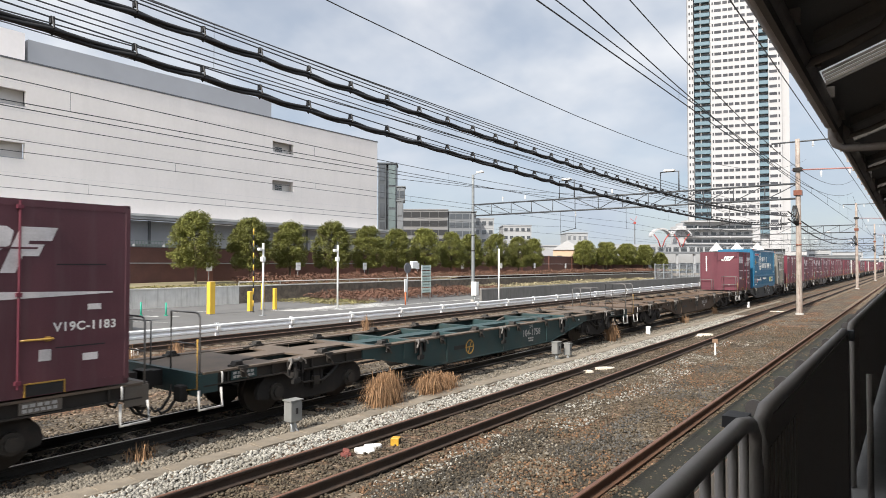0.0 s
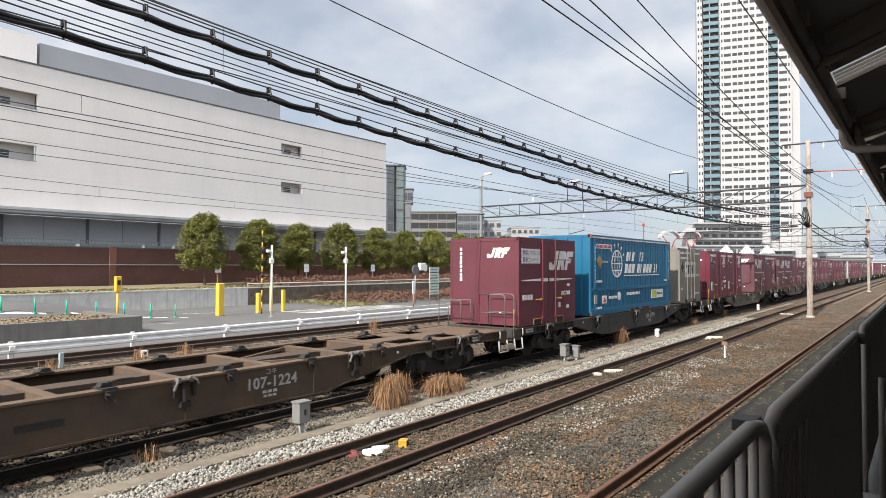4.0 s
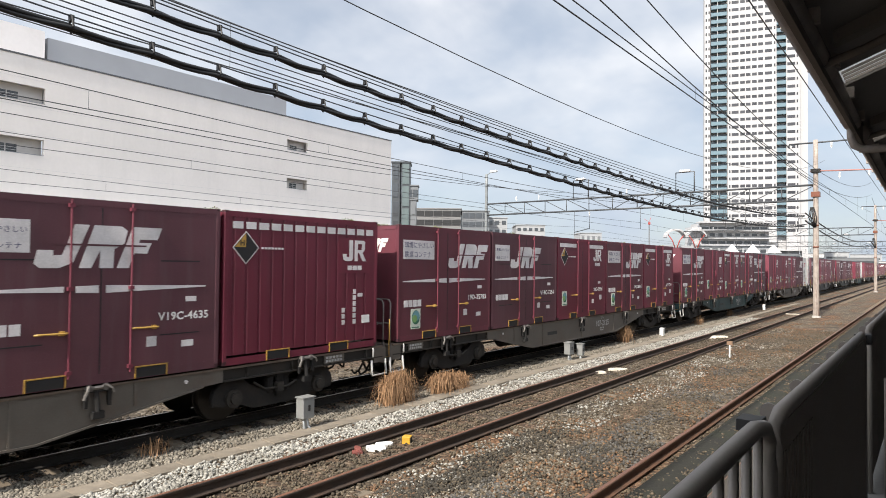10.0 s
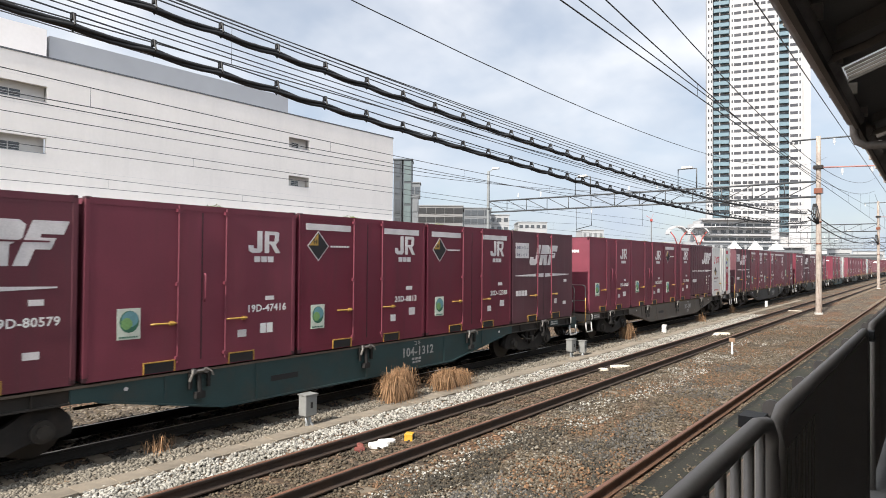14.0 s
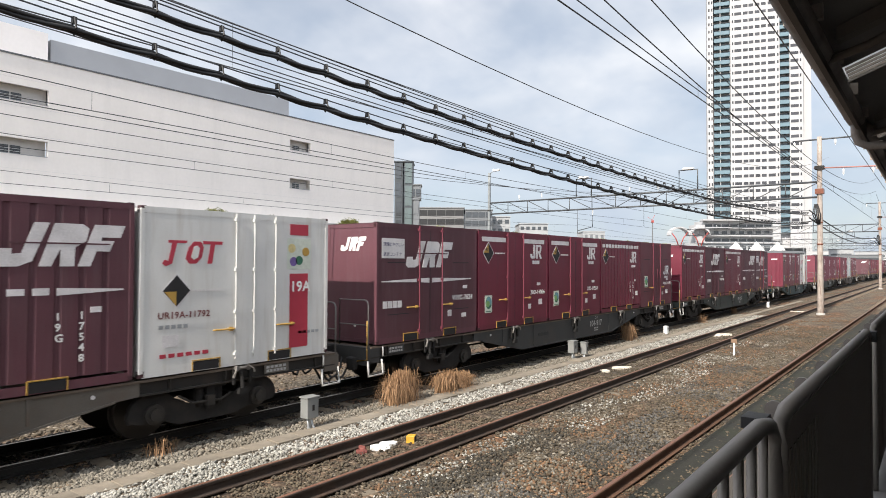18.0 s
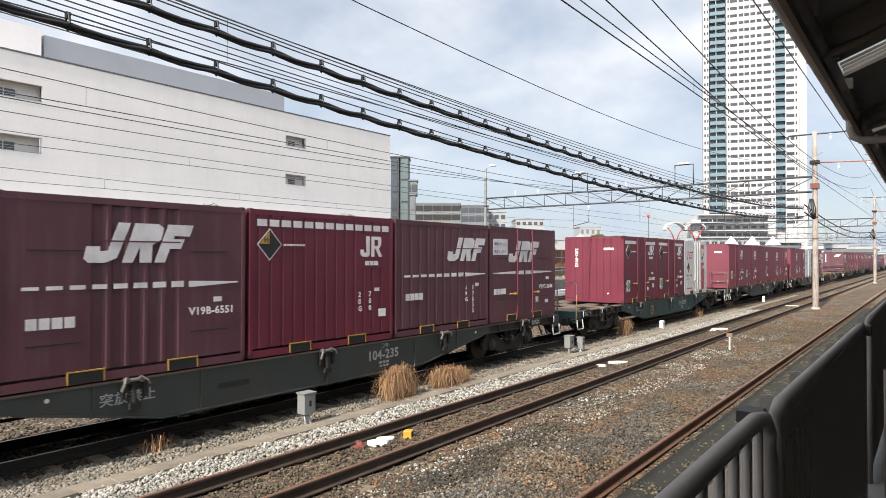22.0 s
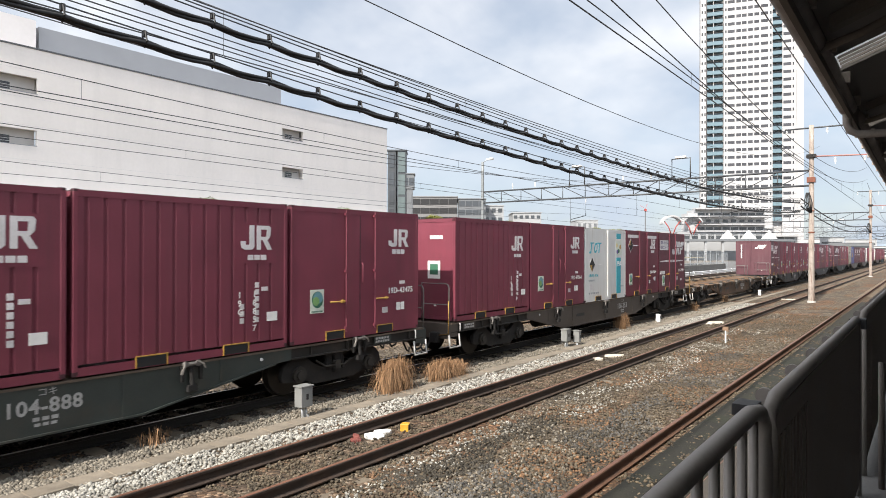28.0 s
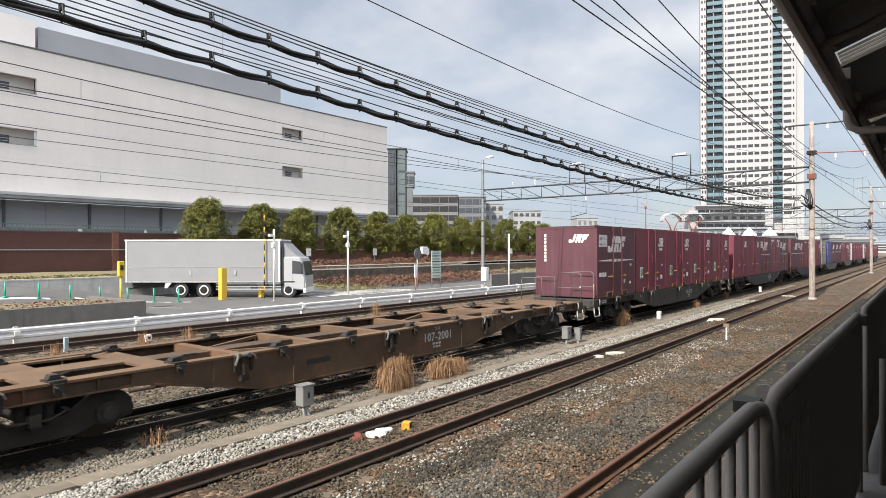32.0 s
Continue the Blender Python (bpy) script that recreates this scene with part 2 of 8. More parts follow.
GREYPOST = surface("pale_concrete_pole", (0.33, 0.285, 0.25), 0.85, vary=0.3, grain=4, fine=22, bump=0.25, stain=(0.12, 0.062, 0.045), stain_amount=0.95, stain_scale=1.9, streak=True)
REDBEAM = surface("faded_red_beam", (0.30, 0.14, 0.12), 0.7, vary=0.2, grain=5, bump=0.06)


# ---- mesh helpers ----
def box(bm, x0, x1, y0, y1, z0, z1):
    v = [bm.verts.new(p) for p in ((x0, y0, z0), (x1, y0, z0), (x1, y1, z0), (x0, y1, z0), (x0, y0, z1), (x1, y0, z1), (x1, y1, z1), (x0, y1, z1))]
    for q in ((3, 2, 1, 0), (4, 5, 6, 7), (0, 1, 5, 4), (1, 2, 6, 5), (2, 3, 7, 6), (3, 0, 4, 7)):
        bm.faces.new([v[i] for i in q])
    return v


def tube(bm, points, radius, sides=8):
    """A round bar along points."""
    points = [Vector(p) for p in points]
    rings = []
    for i, p in enumerate(points):
        a = points[max(i - 1, 0)]; b = points[min(i + 1, len(points) - 1)]
        d = (b - a).normalized()
        u = d.cross(Vector((0, 0, 1)) if abs(d.z) < 0.95 else Vector((1, 0, 0))).normalized()
        w = d.cross(u)
        rings.append([bm.verts.new(p + (u * math.cos(k * math.tau / sides) + w * math.sin(k * math.tau / sides)) * radius) for k in range(sides)])
    for r, s in zip(rings, rings[1:]):
        for k in range(sides):
            bm.faces.new((r[k], r[(k + 1) % sides], s[(k + 1) % sides], s[k]))
    bm.faces.new(rings[0]); bm.faces.new(rings[-1][::-1])
    return bm


def prism(bm, outline, lo, hi, axis="x"):
    """Extrudes an outline (pairs) from lo to hi along the axis; the pairs are the other two axes in order."""
    def at(p, s):
        return {"x": (s, p[0], p[1]), "y": (p[0], s, p[1]), "z": (p[0], p[1], s)}[axis]
    a = [bm.verts.new(at(p, lo)) for p in outline]
    b = [bm.verts.new(at(p, hi)) for p in outline]
    n = len(outline)
    for i in range(n):
        bm.faces.new((a[i], a[(i + 1) % n], b[(i + 1) % n], b[i]))
    bm.faces.new(a[::-1]); bm.faces.new(b)


def disc(bm, centre, radius, lo, hi, axis="x", sides=24):
    prism(bm, [(centre[0] + radius * math.cos(i * math.tau / sides), centre[1] + radius * math.sin(i * math.tau / sides)) for i in range(sides)], lo, hi, axis)


def mesh_of(bm, name, material, bevel=0.0, smooth=False):
    if bevel:
        bmesh.ops.bevel(bm, geom=list(bm.edges), offset=bevel, segments=1, affect="EDGES", clamp_overlap=True)
    bmesh.ops.recalc_face_normals(bm, faces=bm.faces)
    me = bpy.data.meshes.new(name)
    bm.to_mesh(me)
    bm.free()
    me.materials.append(material)
    if smooth:
        for p in me.polygons:
            p.use_smooth = True
    return me


def part(name, bm, material, parent=None, label="", bevel=0.0, smooth=False):
    """Links a bmesh as one mesh object under a thing or a part."""
    ob = new(name, mesh_of(bm, name, material, bevel, smooth))
    if parent is not None:
        ob.parent = parent
    if label:
        ob["label"] = label
    return ob


def part_box(name, dims, material, parent=None, label="", bevel=0.0):
    bm = bmesh.new()
    box(bm, *dims)
    return part(name, bm, material, parent, label, bevel)


def part_tube(name, points, radius, material, parent=None, label="", sides=8):
    bm = bmesh.new()
    tube(bm, points, radius, sides)
    return part(name, bm, material, parent, label, smooth=True)


def shared(name, me, parent, m=None):
    ob = new(name, me)
    ob.parent = parent
    if m is not None:
        ob.matrix_basis = m
    return ob


def base(name, x=0, y=0, z=0, rz=0):
    ob = new(name)
    ob.empty_display_size = 0.3
    ob.matrix_basis = pose(x, y, z, 0, 0, rz)
    return ob

# ---- ground, ballast and tracks ----
TRAIN_X, MAIN_X, PLAT_X, BACK_X = -10.48, -6.68, -2.70, -21.0
ROAD_Z = -0.30


def ground_material():
    m = surface("dry_earth_and_grit", (0.16, 0.135, 0.105), 0.95, vary=0.35, grain=0.8, fine=14, bump=0.5, stain=(0.09, 0.08, 0.055), stain_amount=0.7, stain_scale=0.25)
    return m


def ballast_material():
    """Stones by cells: each cell takes its own grey or brown; broad patches of rust and clean stone."""
    m = bpy.data.materials.new("ballast_bed")
    m.use_nodes = True
    n, l = m.node_tree.nodes, m.node_tree.links
    b = n["Principled BSDF"]
    b.inputs["Roughness"].default_value = 0.92
    co = n.new("ShaderNodeTexCoord")
    cell = n.new("ShaderNodeTexVoronoi"); cell.inputs["Scale"].default_value = 17.0
    l.new(co.outputs["Object"], cell.inputs["Vector"])
    sep = n.new("ShaderNodeSeparateColor"); l.new(cell.outputs["Color"], sep.inputs[0])
    stone = n.new("ShaderNodeValToRGB")
    for i, (p, c) in enumerate(((0.0, (0.035, 0.026, 0.017)), (0.45, (0.075, 0.054, 0.033)), (0.8, (0.125, 0.097, 0.066)), (1.0, (0.23, 0.20, 0.155)))):
        e = stone.color_ramp.elements[i] if i < 2 else stone.color_ramp.elements.new(p)
        e.position, e.color = p, (*c, 1)
    l.new(sep.outputs[0], stone.inputs[0])
    patch = n.new("ShaderNodeTexNoise"); patch.inputs["Scale"].default_value = 0.55; patch.inputs["Detail"].default_value = 5
    mp = n.new("ShaderNodeMapping"); mp.inputs["Scale"].default_value = (1.6, 0.35, 1)
    l.new(co.outputs["Object"], mp.inputs[0]); l.new(mp.outputs[0], patch.inputs["Vector"])
    pr = n.new("ShaderNodeMapRange"); pr.inputs["From Min"].default_value, pr.inputs["From Max"].default_value = 0.45, 0.65
    pr.inputs["To Max"].default_value = 0.75
    l.new(patch.outputs[0], pr.inputs["Value"])
    rust = n.new("ShaderNodeMix"); rust.data_type = "RGBA"; rust.blend_type = "MULTIPLY"
    rust.inputs[7].default_value = (1.25, 0.72, 0.42, 1)
    l.new(pr.outputs[0], rust.inputs[0]); l.new(stone.outputs[0], rust.inputs[6])
    dark = n.new("ShaderNodeTexNoise"); dark.inputs["Scale"].default_value = 0.9; dark.inputs["Detail"].default_value = 6
    l.new(co.outputs["Object"], dark.inputs["Vector"])
    dr = n.new("ShaderNodeMapRange"); dr.inputs["From Min"].default_value, dr.inputs["From Max"].default_value = 0.5, 0.7
    dr.inputs["To Max"].default_value = 0.8
    l.new(dark.outputs[0], dr.inputs["Value"])
    oil = n.new("ShaderNodeMix"); oil.data_type = "RGBA"
    oil.inputs[7].default_value = (0.022, 0.019, 0.015, 1)
    l.new(dr.outputs[0], oil.inputs[0]); l.new(rust.outputs[2], oil.inputs[6])
    l.new(oil.outputs[2], b.inputs["Base Color"])
    bp = n.new("ShaderNodeBump"); bp.inputs["Strength"].default_value = 1.0; bp.inputs["Distance"].default_value = 0.04
    inv = n.new("ShaderNodeMath"); inv.operation = "SUBTRACT"; inv.inputs[0].default_value = 1
    l.new(cell.outputs["Distance"], inv.inputs[1]); l.new(inv.outputs[0], bp.inputs["Height"]); l.new(bp.outputs[0], b.inputs["Normal"])
    return m


BALLAST = ballast_material()


def sheet(name, xs, ys, height, material, label, category):
    verts = [(x, y, height(x, y)) for y in ys for x in xs]
    w = len(xs)
    faces = [(j * w + i, j * w + i + 1, (j + 1) * w + i + 1, (j + 1) * w + i) for j in range(len(ys) - 1) for i in range(w - 1)]
    me = bpy.data.meshes.new(name)
    me.from_pydata(verts, [], faces)
    me.materials.append(material)
    for p in me.polygons:
        p.use_smooth = True
    return tagged(new(name, me), label, category, kind="structure")


def ballast_height(x, y):
    h = -0.215 + 0.03 * noise.noise(Vector((x * 1.7, y * 1.7, 0))) + 0.02 * noise.noise(Vector((x * 6, y * 6, 3)))
    for c in (TRAIN_X, MAIN_X, PLAT_X, BACK_X):
        d = abs(x - c)
        if d < 1.5:
            h += 0.03 * (1.5 - d)
    if x < -12.2 and x > -19.2:
        h -= 0.06
    if x < -22.6:
        h -= 0.10 * min(1, (-22.6 - x) / 0.8)
    return h


sheet("ground", [-3000, -700, -200, -80, -23.4, -1.4, 60, 400, 3000], [-3000, -300, -40, 0, 60, 200, 500, 1500, 4000],
      lambda x, y: -0.36, ground_material(), "dry brown earth reaching the horizon", "ground")
sheet("ballast_bed", [-23.6 + i * 0.3 for i in range(75)], [-8 + i * 0.35 for i in range(180)] + [56 + i * 4 for i in range(70)],
      ballast_height, BALLAST, "brown and grey track ballast with rusty patches", "ballast")

RAIL_OUT = [(-0.065, -0.155), (0.065, -0.155), (0.065, -0.14), (0.012, -0.12), (0.010, -0.045), (0.033, -0.035), (0.033, -0.006),
            (0.026, 0.0), (-0.026, 0.0), (-0.033, -0.006), (-0.033, -0.035), (-0.010, -0.045), (-0.012, -0.12), (-0.065, -0.14)]


def make_track(title, xc, shiny, label):
    rails = []
    for s, side in ((-1, "far"), (1, "near")):
        bm = bmesh.new()
        x = xc + s * 0.566
        prism(bm, [(x + a, b) for a, b in RAIL_OUT], -12.0, 420.0, "y")
        rail = part(f"rail_{title}_{side}", bm, RAIL_OIL_SHADE if shiny else RAILRED if title == "platform" else RAILSIDE)
        tagged(rail, label, "rail", kind="structure")
        bm = bmesh.new()
        box(bm, x - 0.024, x + 0.024, -12.0, 420.0, 0.0, 0.003)
        part("running_surface", bm, RAILTOP if shiny else RAILRUST, rail)
        rails.append(rail)
    return rails


make_track("back", BACK_X, False, "rusty brown steel rail of the siding")
make_track("train", TRAIN_X, True, "worn steel rail with rusty web")
make_track("main", MAIN_X, False, "brown steel rail on concrete sleepers")
make_track("platform", PLAT_X, False, "reddish rusty steel rail beside the platform")


def make_sleepers(title, xc, y0, y1):
    bm = bmesh.new()
    prism(bm, [(-1.0, -0.30), (1.0, -0.30), (1.0, -0.185), (0.86, -0.165), (0.3, -0.185), (-0.3, -0.185), (-0.86, -0.165), (-1.0, -0.185)], -0.11, 0.11, "y")
    me = mesh_of(bm, "sleeper", SLEEPER)
    bm = bmesh.new()
    for s in (-1, 1):
        for d in (-0.1, 0.1):
            box(bm, s * 0.566 + d - 0.035, s * 0.566 + d + 0.035, -0.05, 0.05, -0.17, -0.125)
    clip = mesh_of(bm, "rail_clip", RAILSIDE)
    row = tagged(base(f"sleepers_{title}", xc, 0, 0), "row of weathered concrete sleepers in ballast", "sleepers", kind="structure")
    y, count = y0, 0
    while y < y1:
        ob = shared("sleeper", me, row, pose(0, y, random.uniform(-0.012, 0.008) - (0.035 if title in ("main", "platform") else 0.0), 0, 0, random.uniform(-0.6, 0.6)))
        y += 0.61
        count += 1
    bm = bmesh.new()
    while y < 200:
        box(bm, -1.0, 1.0, y - 0.11, y + 0.11, -0.3, -0.17)
        y += 0.61
    part("far_sleepers", bm, SLEEPER, row)


for title, xc, a, b in (("back", BACK_X, 2, 60), ("train", TRAIN_X, 0, 55), ("main", MAIN_X, 1, 60), ("platform", PLAT_X, 1, 50)):
    make_sleepers(title, xc, a, b)


# mossy grit, its colour blackened for the shade along the platform
MOSS_SHADE = surface("shaded_mossy_grit", (0.012, 0.0115, 0.007), 0.95, vary=0.6, grain=3.0, fine=25, bump=0.6, stain=(0.011, 0.015, 0.005), stain_amount=0.8, stain_scale=1.5)
sheet("mossy_strip", [-3.08 + 0.13 * i for i in range(15)], [0.5 * i for i in range(90)], lambda x, y: -0.150 + 0.02 * noise.noise(Vector((x * 5, y * 3, 2))), MOSS_SHADE, "mossy grit coloured dark for the shade beside the platform", "ground")


# ---- road, walls and the building behind ----
ASPHALT = surface("worn_asphalt", (0.105, 0.105, 0.104), 0.9, vary=0.2, grain=0.7, fine=30, bump=0.2, stain=(0.135, 0.135, 0.13), stain_amount=0.5, stain_scale=0.3)
BRICK = surface("dark_brown_brick_wall", (0.098, 0.044, 0.037), 0.85, vary=0.2, grain=0.9, fine=9, bump=0.25, stain=(0.06, 0.03, 0.028), stain_amount=0.5, stain_scale=0.4)
BRICKPOST = surface("red_brick_pier", (0.17, 0.075, 0.055), 0.85, vary=0.15, grain=2, bump=0.2)
WALLWHITE = surface("pale_grey_cladding", (0.84, 0.795, 0.765), 0.7, vary=0.05, grain=0.25, fine=3, bump=0.03, stain=(0.62, 0.60, 0.58), stain_amount=0.2, stain_scale=0.12, streak=True)
ROOFGREY = surface("grey_roof_cladding", (0.34, 0.35, 0.37), 0.6, vary=0.06, grain=0.4, bump=0.03)
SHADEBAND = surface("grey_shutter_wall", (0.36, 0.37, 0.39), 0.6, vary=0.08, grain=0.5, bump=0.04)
WINDARK = surface("dark_window_glass", (0.05, 0.055, 0.06), 0.15, vary=0.2, grain=0.8, bump=0.0, spec=0.8)
WINBACK = surface("window_recess_grey", (0.60, 0.575, 0.55), 0.7, vary=0.1, grain=1.0, bump=0.02)

sheet("road", [-52, -45, -38, -31, -24.0], [-60 + i * 15 for i in range(25)], lambda x, y: ROAD_Z, ASPHALT, "grey worn asphalt service road", "road")


def building():
    ob = tagged(base("factory_building", -62, 0, 0), "long pale grey windowless factory building with few recessed windows", "building")
    y0, y1, top, foot = -40.0, 67.6, 20.35, 7.6
    holes = [(y, z, 3.2, 1.2) for y in (48.95,) for z in (16.45, 11.75)] + [(y, z, 5.4, 1.35) for y in (17.0,) for z in (16.48, 11.9)] + [(y, z, 5.4, 1.35) for y in (-12.0,) for z in (16.48, 11.9)]
    # the wall in strips round the openings
    ys = sorted({y0, y1} | {h[0] for h in holes} | {h[0] + h[2] for h in holes})
    for a, b in zip(ys, ys[1:]):
        cuts = sorted((h[1], h[1] + h[3]) for h in holes if h[0] <= a + 1e-6 and h[0] + h[2] >= b - 1e-6)
        z = foot
        for lo, hi in cuts:
            part_box("wall_panel", (-0.4, 0.0, a, b, z, lo), WALLWHITE, ob); z = hi
        part_box("wall_panel", (-0.4, 0.0, a, b, z, top), WALLWHITE, ob)
    part_box("end_wall", (-40, -0.4, y1 - 0.4, y1, foot, top), WALLWHITE, ob)
    part_box("end_wall", (-40, -0.4, y0, y0 + 0.4, foot, top), WALLWHITE, ob)
    part_box("roof", (-40, -0.4, y0 + 0.4, y1 - 0.4, top - 0.5, top - 0.2), ROOFGREY, ob)
    part_box("parapet_cap", (-0.45, 0.06, y0, y1 + 0.05, top, top + 0.14), surface("dark_coping", (0.10, 0.105, 0.115), 0.6), ob)
    for h in holes:
        w = part_box("window", (-1.0, -0.9, h[0] - 0.1, h[0] + h[2] + 0.1, h[1] - 0.1, h[1] + h[3] + 0.1), WINBACK, ob)
        for i in range(2):
            a = h[0] + h[2] * (0.34 + 0.17 * i)
            part_box("pane", (-0.9, -0.86, a, a + h[2] * 0.15, h[1] + 0.06, h[1] + h[3] * 0.6), WINDARK, w)
        part_box("sill", (-0.9, 0.03, h[0], h[0] + h[2], h[1] - 0.05, h[1]), ROOFGREY, w)
        for i in range(1, 3):
            part_box("guard_bar", (-0.3, -0.27, h[0], h[0] + h[2], h[1] + h[3] * i / 6 - 0.015, h[1] + h[3] * i / 6 + 0.015), WINBACK, w)
    # panel joints: thin dark strips let into the wall face
    joint = surface("cladding_joint", (0.72, 0.70, 0.685), 0.8)
    for z in (10.6, 13.6, 16.0, 18.4):
        part_box("panel_joint", (-0.001, 0.004, y0, y1, z, z + 0.025), joint, ob)
    # projecting floor slab, and the recessed ground storey behind it
    part_box("canopy_slab", (-0.4, 1.6, y0, y1 + 3, 7.15, 7.6), surface("canopy_fascia", (0.33, 0.335, 0.34), 0.6, grain=0.5), ob)
    part_box("fascia_edge", (1.6, 1.72, y0, y1 + 3, 7.42, 7.66), surface("pale_fascia", (0.5, 0.5, 0.49), 0.6, grain=0.5), ob)
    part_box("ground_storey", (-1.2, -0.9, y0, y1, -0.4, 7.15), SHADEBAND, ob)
    y = -36
    while y < y1:
        part_box("column", (-0.9, -0.7, y, y + 0.22, -0.4, 7.15), surface("dark_grey_column", (0.11, 0.115, 0.12), 0.6), ob)
        part_box("shutter_joint", (-0.9, -0.88, y + 3.4, y + 3.43, -0.4, 7.15), surface("dark_grey_column", (0.11, 0.115, 0.12), 0.6), ob)
        y += 7.0
    # grey plant storey set back on the roof
    pent = tagged(base("rooftop_plant_storey", -62, 0, top), "plain grey rooftop plant enclosure", "building")
    part_box("enclosure", (-24, -8.0, 25.4, 55.0, -0.5, 4.6), ROOFGREY, pent)
    part_box("light_enclosure", (-26, -7.6, -10, 25.0, -0.5, 5.0), WALLWHITE, pent)


building()


def brick_wall():
    ob = tagged(base("brick_wall", -54, 0, 0), "long dark brown brick boundary wall with lighter piers", "wall", kind="structure")
    part_box("wall_panel", (-0.15, 0.15, -40, 160, -0.4, 4.2), BRICK, ob)
    part_box("coping", (-0.2, 0.2, -40, 160, 4.2, 4.28), surface("dark_coping", (0.10, 0.105, 0.115), 0.6), ob)
    for y in range(-32, 160, 10):
        part_box("pier", (-0.25, 0.24, y + 7.0, y + 7.55, -0.4, 4.32), BRICKPOST, ob)
    part_box("rail", (0.24, 0.3, -40, 160, 2.78, 2.86), STEEL, ob)


brick_wall()

# ---- the freight train ----
PITCH, SLOT, BOX_LEN, FLOOR = 19.802, 3.728, 3.65, 1.03
HALF = 1.222
MOVERS = []      # (thing, x, y at the start, z)
WHEELSETS = []
PLAIN = []       # holds an entry while the containers far down the line are built, without their small print


def train_y(t):
    """How far the train has come by t seconds."""
    late = max(0.0, t - 12.0)
    return 7.3904 * t + 0.00545 * t * t + 0.00012 * late ** 3


def decal(name, outlines, material, parent, face="side", lift=0.0, thick=0.004, label=""):
    """Flat painted or stuck shapes. side: pairs of y, z on the side towards +x; end: pairs of x, z on the end towards -y."""
    if PLAIN and name in ("unreadable_writing", "small_plate", "pale_plate", "mark_gap", "round_tree_label"):
        return None
    bm = bmesh.new()
    for o in outlines:
        if face == "side":
            prism(bm, o, HALF + lift, HALF + lift + thick, "x")
        else:
            prism(bm, o, -lift - thick, -lift, "y")
    return part(name, bm, material, parent, label)


def rect(a, b, c, d):
    return [(a, c), (b, c), (b, d), (a, d)]


def slant(a, b, c, d, lean):
    return [(a, c), (b, c), (b + lean, d), (a + lean, d)]


def big_mark(y, z, w, h):
    """A slanted three-part mark with a hook at its left, as plain shapes."""
    s = 0.22 * h
    def p(u, v):
        return (y + u * w + v * s - 0.5 * s, z + v * h)
    hook = [p(0.0, 0.10), p(0.05, 0.0), p(0.20, 0.0), p(0.30, 0.12), p(0.36, 1.0), p(0.24, 1.0), p(0.20, 0.30), p(0.13, 0.28), p(0.12, 0.40), p(0.0, 0.40)]
    mid = [p(0.36, 0.0), p(0.46, 0.0), p(0.50, 0.42), p(0.53, 0.0), p(0.65, 0.0), p(0.62, 0.45), p(0.70, 0.60), p(0.70, 0.90), p(0.64, 1.0), p(0.40, 1.0)]
    flag = [p(0.68, 0.0), p(0.79, 0.0), p(0.81, 0.36), p(0.93, 0.36), p(0.95, 0.62), p(0.83, 0.62), p(0.83, 0.70), p(1.0, 0.70), p(1.02, 1.0), p(0.74, 1.0)]
    return [hook, mid, flag]


def small_mark(y, z, w, h):
    """A hook and a looped block side by side, as plain shapes."""
    def p(u, v):
        return (y + u * w, z + v * h)
    hook = [p(0.0, 0.30), p(0.02, 0.08), p(0.12, 0.0), p(0.36, 0.0), p(0.44, 0.10), p(0.44, 1.0), p(0.28, 1.0), p(0.28, 0.20), p(0.16, 0.20), p(0.16, 0.34), p(0.0, 0.34)]
    bar = [p(0.52, 0.0), p(0.66, 0.0), p(0.66, 1.0), p(0.52, 1.0)]
    top = [p(0.66, 0.84), p(0.92, 0.84), p(1.0, 0.92), p(0.94, 1.0), p(0.66, 1.0)]
    side = [p(0.84, 0.52), p(0.98, 0.56), p(1.0, 0.92), p(0.86, 0.84)]
    low = [p(0.66, 0.40), p(0.88, 0.40), p(0.97, 0.54), p(0.66, 0.54)]
    leg = [p(0.72, 0.40), p(0.88, 0.40), p(1.04, 0.0), p(0.88, 0.0)]
    return [hook, bar, top, side, low, leg]


def bars(y, z, w, h, count, gap=0.28):
    """Unreadable writing as short bars."""
    step = w / count
    return [rect(y + i * step, y + (i + 1 - gap) * step, z, z + h) for i in range(count)]


def lettering(text, size, material, parent, y, z, face="side", x=0.0, spacing=1.08, label="", lean=0.0):
    cu = bpy.data.curves.new("lettering", "FONT")
    cu.body, cu.size, cu.extrude, cu.space_character = text, size, 0.001, spacing
    cu.shear = lean
    cu.resolution_u, cu.offset = 3, (0.004 if text.isascii() else 0.001) * size / 0.17
    tmp = bpy.data.objects.new("tmp", cu)
    me = bpy.data.meshes.new_from_object(tmp)
    bpy.data.objects.remove(tmp)
    me.materials.append(material)
    ob = new("lettering", me)
    ob.parent = parent
    if face == "side":
        ob.matrix_basis = Matrix.Translation((HALF + 0.010, y, z)) @ pose(0, 0, 0, 90, 0, 90)
    else:
        ob.matrix_basis = Matrix.Translation((x, -0.008, z)) @ pose(0, 0, 0, 90, 0, 0)
    if label:
        ob["label"] = label
    return ob


